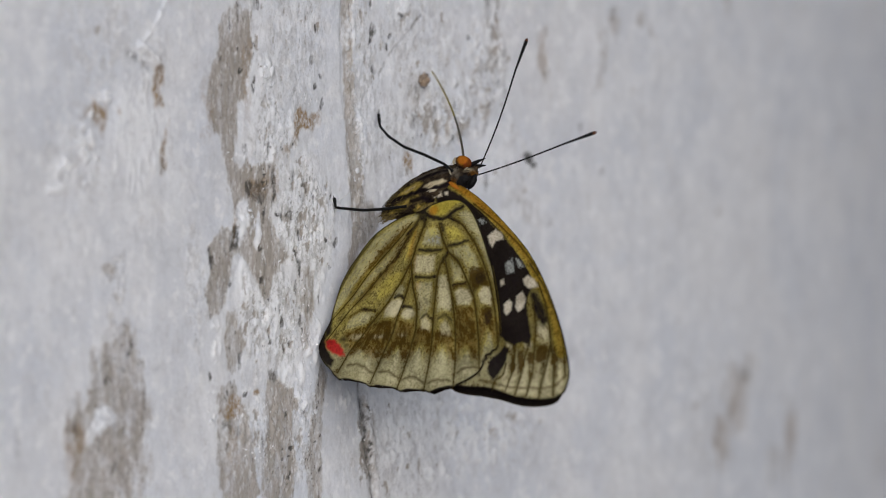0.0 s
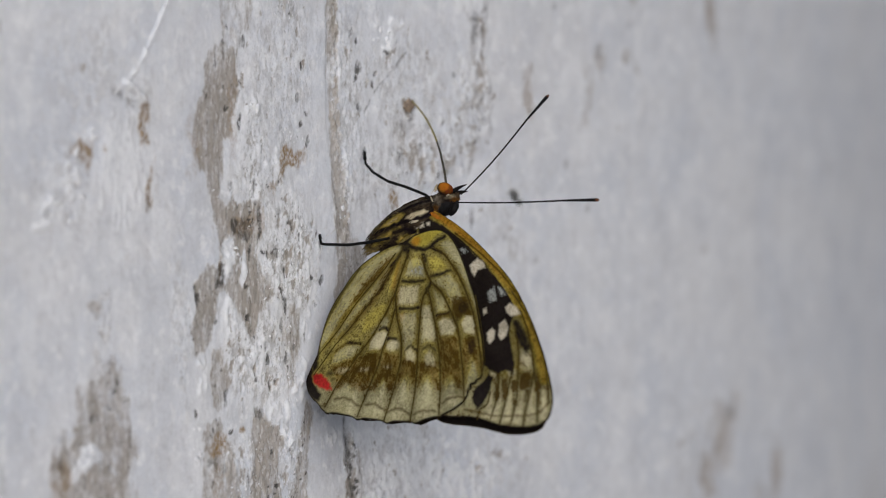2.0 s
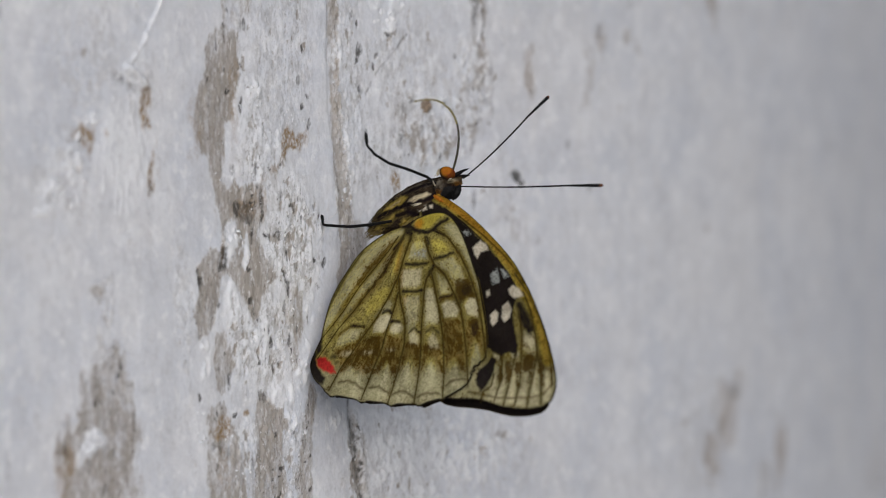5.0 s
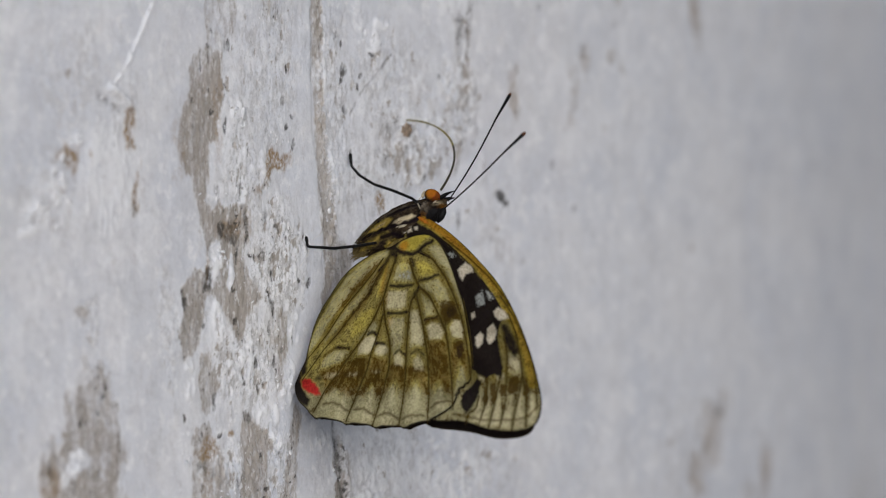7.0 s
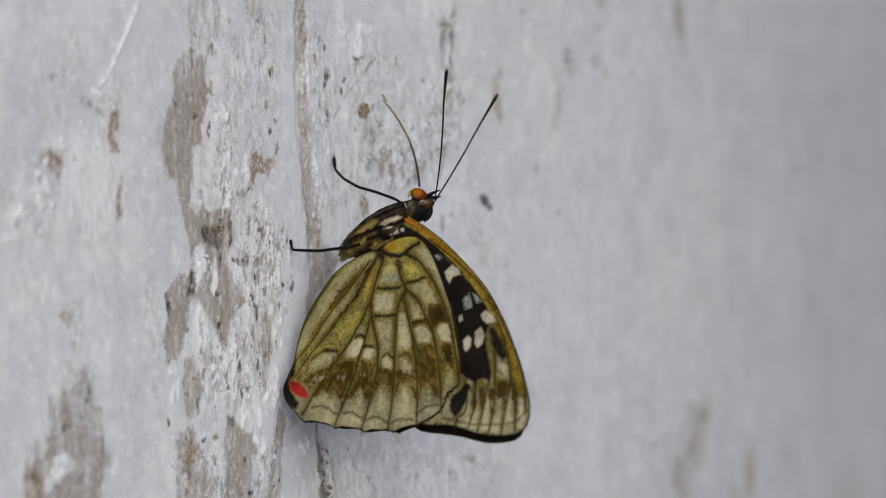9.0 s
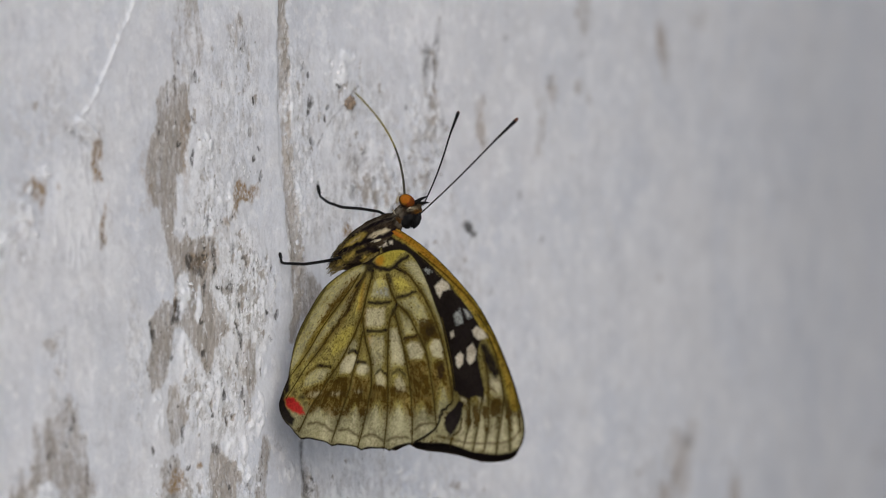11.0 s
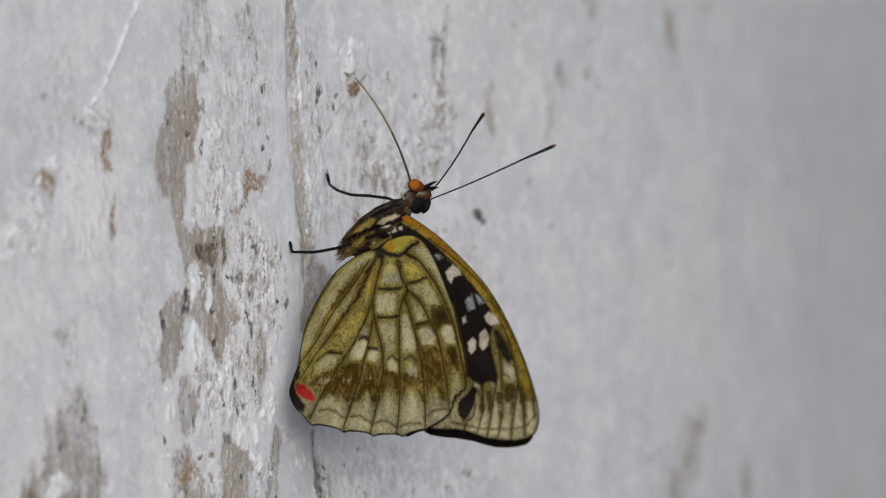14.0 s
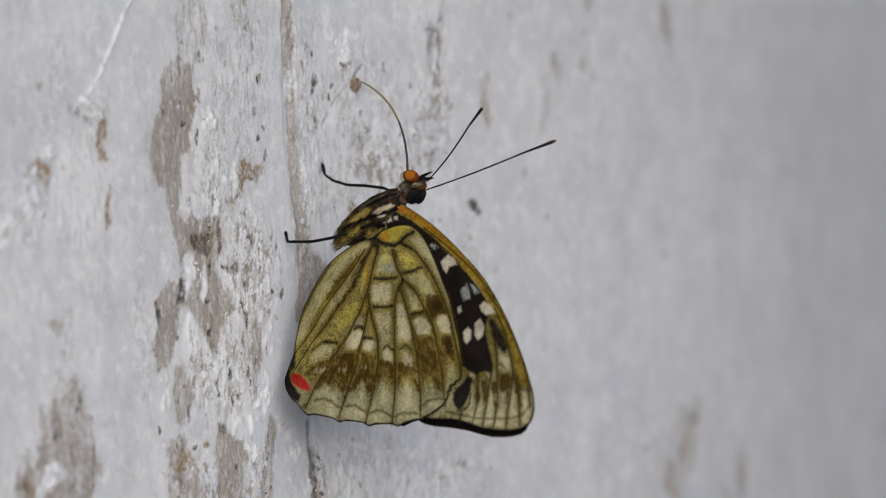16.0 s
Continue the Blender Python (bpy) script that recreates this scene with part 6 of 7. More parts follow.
def antenna(bend):
    length = 24.7
    path = [Vector((bend * math.sin(math.pi * min(1, k / 30)) * (1 - 0.3 * k / 40), 0, length * k / 40)) for k in range(41)]
    stalk = part("antenna", tube(path[:40], lambda t: 0.12 + 0.04 * t + 0.16 * max(0, (t - 0.72) / 0.28) ** 1.3, 8), BLACK_HORN, butterfly, "thin black clubbed antenna")
    part("club_tip", tube([path[39], path[39].lerp(path[40], 0.5), path[40]], lambda t: 0.31 * (1 - t * t * 0.8), 8), RUST_TIP, stalk, "rust-brown antenna tip")
    return stalk


antenna_far = antenna(0.35)
antenna_near = antenna(0.2)


def leg(points, label):
    joints = [Vector(p) for p in points]
    path = []
    for one, two in zip(joints, joints[1:]):
        path += [one.lerp(two, k / 8) for k in range(8)]
    path.append(joints[-1])
    path = [path[0]] + [path[k] * 0.5 + (path[k - 1] + path[k + 1]) * 0.25 for k in range(1, len(path) - 1)] + [path[-1]]
    limb = part("leg", tube(path, lambda t: 0.17 + 0.08 * math.sin(math.pi * t) + (0.10 if t < 0.12 else 0) + 0.14 * max(0, t - 0.6), 8), BLACK_HORN, butterfly, label)
    rng = random.Random(len(label))
    bm = bmesh.new()
    for k in range(60):
        p = path[rng.randrange(2, len(path) - 2)]
        d = Vector((rng.uniform(-1, 1), rng.uniform(-1, 1), rng.uniform(-1, 1))).normalized()
        tube([p, p + d * 0.28, p + d * 0.42], lambda t: 0.035 * (1 - 0.6 * t), 4, bm)
    part("bristles", bm, BLACK_HORN, limb)
    bm = bmesh.new()
    for s in (-1, 1):
        tube([path[0], path[0] + Vector((-0.15, 0.25 * s, 0.3)), path[0] + Vector((-0.35, 0.35 * s, 0.35))], lambda t: 0.07 * (1 - 0.7 * t), 5, bm)
    part("claw", bm, BLACK_HORN, limb)
    return limb


leg_fore = leg([(0, 0, 0), (1.34, -0.83, -2.35), (4.22, -1.98, -4.44), (8.2, -2.8, -6.42), (12.63, -3.53, -7.77), (17.27, -4, -9.41), (19.39, -4.21, -10.71)], "bent bristly black front leg")
leg_mid = leg([(-0.07, -0.24, 0.5), (0.45, 0.04, -1.07), (5.08, 1.12, -1.04), (9.03, 1.8, -0.45), (12.37, 2.31, 0.27)], "slender black middle leg")

# the proboscis: a chain of short rigid pieces
LINKS, LINK_LEN = 14, 2.55
proboscis = []
for k in range(LINKS):
    s = k / (LINKS - 1)
    r0, r1 = 0.21 - 0.07 * s, 0.21 - 0.07 * (s + 1 / LINKS)
    bm = tube([Vector((0, 0, (j / 6 - 0.5) * LINK_LEN)) for j in range(7)], lambda t: (r0 + (r1 - r0) * t) * (1 if 0.02 < t < 0.98 else 0.9), 8)
    proboscis.append(part("proboscis_segment", bm, OLIVE_BLACK if s < 0.45 else STRAW, butterfly, "straw-yellow sucking tube" if s >= 0.45 else "dark sucking tube"))


# wet lime loosened at the tip of the proboscis
bm = bmesh.new()
bmesh.ops.create_icosphere(bm, subdivisions=4, radius=1)
for v in bm.verts:
    n = 1 + 0.5 * noise.noise(v.co * 2.2) + 0.3 * noise.noise(v.co * 6 + Vector((3, 1, 0)))
    v.co = Vector((v.co.x * 1.3 * n, v.co.y * 0.42 * n, v.co.z * 1.05 * n)) * MM
droplet = part("droplet", bm, DROP, butterfly, "brownish wet crumb of lime at the proboscis tip")

def sip_rows():
    """Bezier controls of the proboscis in the butterfly's space, millimetres: time, root, two handles, tip."""
    early = [
        (0, 5.2, -0.51, 6.62, -0.36, 4.58, 14.25, -7.95, 9.74, 21.7, -14.77, 13.6, 27.29),
        (0.5, 5.11, -0.38, 6.57, -0.51, 4.22, 14.54, -8.15, 9.13, 21.54, -14.97, 12.51, 27.52),
        (1.5, 5.38, -0.29, 6.83, -0.49, 4.11, 15.61, -7.95, 9.55, 22.34, -15.17, 13.2, 27.45),
        (3, 5.38, -0.4, 7.08, -0.13, 4.47, 15.48, -7.61, 9.7, 22.88, -15.16, 13.33, 27.53),
        (5.5, 6.03, 0.13, 6.72, 2.8, 6.29, 16.62, -4.28, 11.52, 25.32, -15.25, 14.88, 24.79),
        (5.8, 5.91, -0.29, 7.57, 1.51, 5.07, 16.56, -5.43, 9.94, 25.67, -15.09, 13.45, 26.72),
        (5.9, 5.58, -0.3, 6.98, 0.73, 4.22, 15.87, -7.35, 8.15, 23.65, -15.05, 11.86, 26.55)]
    probing = [
        (6, 5.87, -0.12, 7.05, 2.44, 4.44, 16.54, -3.64, 8.95, 24.5, -15.02, 11.51, 21.97),
        (6.5, 5.47, -0.32, 6.84, 1.4, 2.33, 16.37, -6.9, 4.15, 22.73, -15.21, 7.85, 19.11),
        (6.8, 5.65, -0.17, 6.72, 0.13, 3.36, 13.95, -7.57, 6.79, 20.4, -15.28, 8.64, 25.12),
        (7, 6.23, 0.17, 6.91, 4.98, 8.24, 17.58, -4.8, 13.08, 24.36, -15.32, 16.54, 26.15),
        (7.2, 5.97, -0.21, 7.41, 4.21, 6.52, 17.79, -3.55, 12.45, 22.71, -15.32, 14.12, 24.31),
        (7.3, 6.55, 0.55, 6.52, 6.13, 9.5, 19.21, -4.57, 15.64, 24.27, -15.28, 20.06, 25.98),
        (7.5, 5.75, 0.15, 6.03, -0.55, 5.43, 13.42, -8.38, 11.31, 20.28, -15.32, 15.78, 25.45)]
    sweep = [
        (7.6, 6.02, 0.38, 5.97, 2.15, 6.33, 16.58, -5.98, 12.34, 23.01, -15.35, 16.2, 25.58),
        (7.8, 5.41, -0.3, 6.63, -1.37, 4.75, 14.25, -9.17, 10.84, 21.2, -15.43, 16.01, 26.34),
        (8, 5.65, -0.24, 6.96, -0.11, 5.11, 15.08, -6.97, 10.87, 23.91, -15.51, 15.24, 26.27),
        (8.2, 5.19, -0.47, 6.73, 0.26, 4.35, 15.19, -7.29, 9.03, 22.58, -15.6, 11.75, 27.1),
        (8.3, 5.38, -0.51, 7.23, 1.08, 3.57, 16.08, -6.34, 7.64, 22.22, -15.61, 10.19, 22.85),
        (8.5, 5.14, -0.32, 6.27, 0.64, 3.28, 14.42, -5.83, 6.7, 22.24, -15.7, 7.16, 25.52),
        (8.7, 5.31, -0.5, 7.2, -0.47, 4.81, 15.13, -8.06, 10.39, 22.71, -15.92, 13.54, 29.03)]
    late = [
        (10.8, 5.05, -0.72, 8.37, -0.2, 4.56, 17, -6.78, 11, 22.6, -18.39, 11.82, 26.06),
        (11, 4.99, -0.57, 7.67, -0.87, 5.42, 16.41, -9.1, 11.71, 22.88, -18.73, 14.28, 29.2),
        (11.5, 4.64, -0.83, 7.89, -2.53, 3.52, 16.19, -11.03, 8.6, 22.9, -18.46, 12.23, 28.58),
        (12, 4.62, -0.92, 8.38, -1.93, 4.32, 15.47, -10.05, 9.68, 23.02, -18.17, 12.93, 28.93),
        (12.5, 4.4, -0.97, 7.91, -1.99, 3.99, 15.25, -10.31, 8.86, 22.71, -18.06, 12.1, 28.54),
        (13, 4.49, -0.86, 7.63, -2, 4.13, 15.13, -10.27, 9.18, 22.6, -18.1, 12.5, 28.32)]
    last = [
        (14, 4.52, -0.93, 8.04, -1.87, 3.98, 15.52, -10.04, 8.94, 23.05, -18.09, 11.98, 28.77),
        (14.5, 4.54, -0.82, 7.62, -2.06, 3.91, 15.08, -10.36, 8.72, 22.61, -17.86, 12.15, 28.25),
        (15, 4.63, -0.74, 7.53, -1.03, 4.32, 15.13, -9.54, 8.82, 22.08, -17.82, 11.39, 27.89),
        (15.5, 4.67, -0.72, 7.52, -0.7, 4.51, 15.2, -8.28, 9.61, 22.32, -17.74, 11.55, 27.33),
        (16, 4.78, -0.66, 7.52, -0.56, 5.31, 17.42, -9.12, 11.31, 23.79, -17.99, 15.21, 27.31)]
    return early + probing + sweep + late + last


def motions():
    walk(butterfly, [
        (0, pose(-0.0257, -0.01532, 1.20869, -20.86, 1.44, -88.28)),
        (0.5, pose(-0.02635, -0.01544, 1.20941, -20.44, 0.66, -89.14)),
        (1, pose(-0.02699, -0.01563, 1.2097, -19.32, 0.27, -90.24)),
        (1.5, pose(-0.02698, -0.0155, 1.20967, -19.77, -0.02, -90.19)),
        (2, pose(-0.02697, -0.01555, 1.20972, -19.79, -0.09, -89.9)),
        (2.5, pose(-0.02683, -0.0155, 1.20963, -19.74, -0.18, -89.98)),
        (3, pose(-0.02696, -0.01556, 1.20963, -20, -0.16, -90.16)),
        (5.5, pose(-0.02691, -0.01565, 1.20947, -20, 0, -90)),
        (6, pose(-0.02692, -0.01557, 1.20942, -20.51, -0.08, -89.6)),
        (6.5, pose(-0.02673, -0.01561, 1.20944, -19.53, 0.09, -89.91)),
        (7, pose(-0.02686, -0.01569, 1.2093, -19.96, 0.17, -89.94)),
        (7.5, pose(-0.02618, -0.01577, 1.20924, -20.17, 0.67, -89.36)),
        (8, pose(-0.02634, -0.01589, 1.20937, -20.12, 0.61, -89.52)),
        (8.5, pose(-0.02676, -0.01598, 1.2094, -19.32, 0.5, -89.72)),
        (11, pose(-0.02836, -0.01826, 1.21215, -13.3, 1.33, -90.77)),
        (11.5, pose(-0.02872, -0.0182, 1.21231, -12.28, 1.46, -90.01)),
        (12, pose(-0.02861, -0.01811, 1.21254, -12.17, 1.32, -89.58)),
        (12.5, pose(-0.02824, -0.01798, 1.21245, -12.47, 1.44, -89.47)),
        (13, pose(-0.02825, -0.01795, 1.21258, -12.13, 1.36, -89.83)),
        (13.5, pose(-0.0285, -0.01806, 1.21253, -12.84, 1.26, -89.5)),
        (14, pose(-0.02821, -0.01803, 1.2125, -12.92, 1.5, -89.35)),
        (14.5, pose(-0.02809, -0.01786, 1.21252, -12.96, 1.31, -89.45)),
        (15, pose(-0.02806, -0.01785, 1.21262, -12.86, 1.4, -89.21)),
        (15.5, pose(-0.02795, -0.0178, 1.2126, -13.19, 1.38, -89.19)),
        (16, pose(-0.02816, -0.01802, 1.21259, -12.89, 1.43, -89.41))])
    head_rows = [(0, pose(0, 0, -0.00025)), (0.5, pose(0, 0, 0.00025)), (1, pose(0, 0, 0.0003)), (3, pose(0, 0, 0.00025)), (5.5, pose(0, 0, 0)), (6.5, pose(0, 0, 0)), (7, pose(0, 0, -0.0001)), (7.5, pose(0, 0, -0.0001)), (8.5, pose(0, 0, 0.0001)), (11, pose(0, 0, 0.00125)), (12, pose(0, 0, 0.00145)), (14, pose(0, 0, 0.00135)), (16, pose(0, 0, 0.0012))]
    walk(head, head_rows)
    walk(antenna_far, [
        (0, pose(0.00801, 0.0006, 0.00523, -5.19, 6.95, 36.98)),
        (0.1, pose(0.00801, 0.0006, 0.00533, -4.52, 15.17, 39.71)),
        (0.2, pose(0.00801, 0.0006, 0.00543, -2.66, 18.06, 40.82)),
        (0.3, pose(0.00801, 0.0006, 0.00553, -1.89, 19.67, 41.54)),
        (0.5, pose(0.00801, 0.0006, 0.00573, -6.38, 22.25, 42.78)),
        (0.7, pose(0.00801, 0.0006, 0.00575, -6.82, 23.62, 43.49)),
        (1, pose(0.00801, 0.0006, 0.00578, -8.76, 24.87, 44.26)),
        (1.5, pose(0.00801, 0.0006, 0.00577, -8.55, 27.58, 45.64)),
        (2, pose(0.00801, 0.0006, 0.00576, -8.32, 28.33, 45.73)),
        (2.5, pose(0.00801, 0.0006, 0.00574, -9.46, 30.02, 46.56)),
        (3, pose(0.00801, 0.0006, 0.00573, -10.96, 29.99, 46.81)),
        (5.5, pose(0.00801, 0.0006, 0.00548, -17.44, 33.27, 47.8)),
        (5.7, pose(0.00801, 0.0006, 0.00548, -15.47, 32.32, 47.49)),
        (5.9, pose(0.00801, 0.0006, 0.00548, -12.27, 25.35, 44.77)),
        (6, pose(0.00801, 0.0006, 0.00548, -9.65, 15.47, 41.28)),
        (6.1, pose(0.00801, 0.0006, 0.00548, -7.67, 8.7, 39.05)),
        (6.2, pose(0.00801, 0.0006, 0.00548, -6.07, -4.45, 35.02)),
        (6.3, pose(0.00801, 0.0006, 0.00548, -4.39, -11.77, 32.79)),
        (6.4, pose(0.00801, 0.0006, 0.00548, -0.41, -23.25, 29.06)),
        (6.5, pose(0.00801, 0.0006, 0.00548, 3.91, -30.01, 26.64)),
        (6.6, pose(0.00801, 0.0006, 0.00546, 1.73, -21.79, 29.63)),
        (6.7, pose(0.00801, 0.0006, 0.00544, -7.22, -8.45, 33.87)),
        (6.8, pose(0.00801, 0.0006, 0.00542, -14.87, 6.72, 38.38)),
        (6.9, pose(0.00801, 0.0006, 0.0054, -16.75, 12.15, 40.06)),
        (7, pose(0.00801, 0.0006, 0.00538, -15.65, 17.95, 41.95)),
        (7.1, pose(0.00801, 0.0006, 0.00538, -13.17, 20.13, 42.53)),
        (7.2, pose(0.00801, 0.0006, 0.00538, -10.88, 23.3, 43.49)),
        (7.5, pose(0.00801, 0.0006, 0.00538, -9.35, 21.76, 42.51)),
        (7.8, pose(0.00801, 0.0006, 0.00544, -5.11, 21.93, 42.61)),
        (7.9, pose(0.00801, 0.0006, 0.00546, -5.84, 21.73, 42.55)),
        (8, pose(0.00801, 0.0006, 0.00548, -8.85, 18.34, 41.42)),
        (8.1, pose(0.00801, 0.0006, 0.0055, -4.9, 12.65, 39.59)),
        (8.2, pose(0.00801, 0.0006, 0.00552, -6.22, 0.03, 35.84)),
        (8.3, pose(0.00801, 0.0006, 0.00554, -5.26, -11.71, 32.4)),
        (8.4, pose(0.00801, 0.0006, 0.00556, -4.09, -25.94, 27.82)),
        (8.5, pose(0.00801, 0.0006, 0.00558, 2.22, -33.9, 24.83)),
        (8.6, pose(0.00801, 0.0006, 0.00563, -0.66, -38.08, 23.14)),
        (8.7, pose(0.00801, 0.0006, 0.00567, -3.41, -12.88, 32.25)),
        (10.8, pose(0.00801, 0.0006, 0.00664, -32.01, 10.29, 37.94)),
        (11, pose(0.00801, 0.0006, 0.00673, -36.14, 12.23, 38.26)),
        (11.5, pose(0.00801, 0.0006, 0.00683, -38.34, 16.32, 37.92)),
        (12, pose(0.00801, 0.0006, 0.00693, -39.6, 20.29, 38.19)),
        (12.5, pose(0.00801, 0.0006, 0.00691, -39.13, 21.72, 38.46)),
        (13, pose(0.00801, 0.0006, 0.00688, -39.69, 23.69, 39.08)),
        (13.5, pose(0.00801, 0.0006, 0.00686, -39.71, 24.98, 39.44)),
        (14, pose(0.00801, 0.0006, 0.00683, -39.17, 25.62, 39.57)),
        (14.5, pose(0.00801, 0.0006, 0.00679, -39.07, 26.97, 40.17)),
        (15, pose(0.00801, 0.0006, 0.00676, -39.92, 27.73, 39.94)),
        (15.5, pose(0.00801, 0.0006, 0.00672, -39.97, 27.84, 39.96)),
        (16, pose(0.00801, 0.0006, 0.00668, -39.78, 28.51, 40.2))])
    walk(antenna_near, [
        (0, pose(0.00861, -0.001, 0.00326, 62.58, 54.02, 59.06)),
        (0.1, pose(0.00861, -0.001, 0.00336, 61.13, 54.38, 59.56)),
        (0.3, pose(0.00861, -0.001, 0.00356, 61.42, 57.01, 62.61)),
        (0.4, pose(0.00861, -0.001, 0.00366, 65.94, 61.24, 68.28)),
        (0.5, pose(0.00861, -0.001, 0.00376, 68.96, 63.66, 72.5)),
        (0.7, pose(0.00861, -0.001, 0.00378, 68.33, 64.86, 74.36)),
        (1, pose(0.00861, -0.001, 0.00381, 70.48, 67.81, 80.42)),
        (1.5, pose(0.00861, -0.001, 0.00379, 74.18, 68.73, 85.93)),
        (2, pose(0.00861, -0.001, 0.00378, 76.04, 69.45, 89.04)),
        (2.5, pose(0.00861, -0.001, 0.00377, 78.29, 70.03, 91.73)),
        (3, pose(0.00861, -0.001, 0.00376, 76.9, 69.89, 91.95)),
        (5.5, pose(0.00861, -0.001, 0.00351, 76.12, 70.06, 91.21)),
        (5.7, pose(0.00861, -0.001, 0.00351, 74.71, 69.63, 90.65)),
        (5.9, pose(0.00861, -0.001, 0.00351, 71.46, 67.7, 84.74)),
        (6, pose(0.00861, -0.001, 0.00351, 63.42, 60.14, 68.93)),
        (6.1, pose(0.00861, -0.001, 0.00351, 60.07, 53.07, 60.36)),
        (6.2, pose(0.00861, -0.001, 0.00351, 59.77, 39.04, 50.56)),
        (6.3, pose(0.00861, -0.001, 0.00351, 60.17, 29.66, 46.16)),
        (6.4, pose(0.00861, -0.001, 0.00351, 61.82, 13.71, 40.49)),
        (6.5, pose(0.00861, -0.001, 0.00351, 62.64, 1.01, 36.65)),
        (6.6, pose(0.00861, -0.001, 0.00349, 64.69, -17.29, 31.13)),
        (6.7, pose(0.00861, -0.001, 0.00347, 65.01, -24.13, 28.79)),
        (6.8, pose(0.00861, -0.001, 0.00345, 64.69, -29.79, 26.64)),
        (6.9, pose(0.00861, -0.001, 0.00343, 65.94, -10.14, 33.35)),
        (7, pose(0.00861, -0.001, 0.00341, 64.17, 34.14, 48.07)),
        (7.1, pose(0.00861, -0.001, 0.00341, 63.12, 44.99, 53.59)),
        (7.2, pose(0.00861, -0.001, 0.00341, 65.12, 55.6, 61.91)),
        (7.3, pose(0.00861, -0.001, 0.00341, 67.35, 59.85, 66.81)),
        (7.4, pose(0.00861, -0.001, 0.00341, 73.05, 63.38, 72.26)),
        (7.6, pose(0.00861, -0.001, 0.00343, 75.95, 65.19, 75.75)),
        (7.9, pose(0.00861, -0.001, 0.00349, 77.09, 65.17, 75.64)),
        (8, pose(0.00861, -0.001, 0.00351, 68.62, 56.02, 61.87)),
        (8.1, pose(0.00861, -0.001, 0.00353, 69.71, 47.22, 54.34)),
        (8.2, pose(0.00861, -0.001, 0.00355, 67.73, 17.97, 41.26)),
        (8.3, pose(0.00861, -0.001, 0.00357, 64.02, -4.81, 34.45)),
        (8.4, pose(0.00861, -0.001, 0.00359, 55.53, -23.4, 28.72)),
        (8.5, pose(0.00861, -0.001, 0.00361, 58.46, -29.81, 26.48)),
        (8.6, pose(0.00861, -0.001, 0.00365, 59.41, -12.47, 32.32)),
        (8.7, pose(0.00861, -0.001, 0.0037, 54.41, 13.15, 39.61)),
        (10.8, pose(0.00861, -0.001, 0.00466, 34.35, 33.26, 43.34)),
        (11, pose(0.00861, -0.001, 0.00476, 39.63, 37.13, 44.18)),
        (11.2, pose(0.00861, -0.001, 0.0048, 43.67, 41.12, 44.79)),
        (11.5, pose(0.00861, -0.001, 0.00486, 40.51, 44.64, 44.95)),
        (12, pose(0.00861, -0.001, 0.00496, 43.65, 50.06, 46.5)),
        (12.5, pose(0.00861, -0.001, 0.00493, 43.28, 52.45, 47.7)),
        (13, pose(0.00861, -0.001, 0.00491, 42.39, 55.48, 49.27)),
        (13.5, pose(0.00861, -0.001, 0.00488, 44.81, 57.06, 51.04)),
        (14, pose(0.00861, -0.001, 0.00486, 46.06, 58.12, 51.75)),
        (14.5, pose(0.00861, -0.001, 0.00482, 45.81, 59, 52.77)),
        (15, pose(0.00861, -0.001, 0.00478, 47.01, 60.11, 52.98)),
        (15.5, pose(0.00861, -0.001, 0.00474, 47.18, 60.42, 53.55)),
        (16, pose(0.00861, -0.001, 0.00471, 44.99, 60.59, 53.43))])
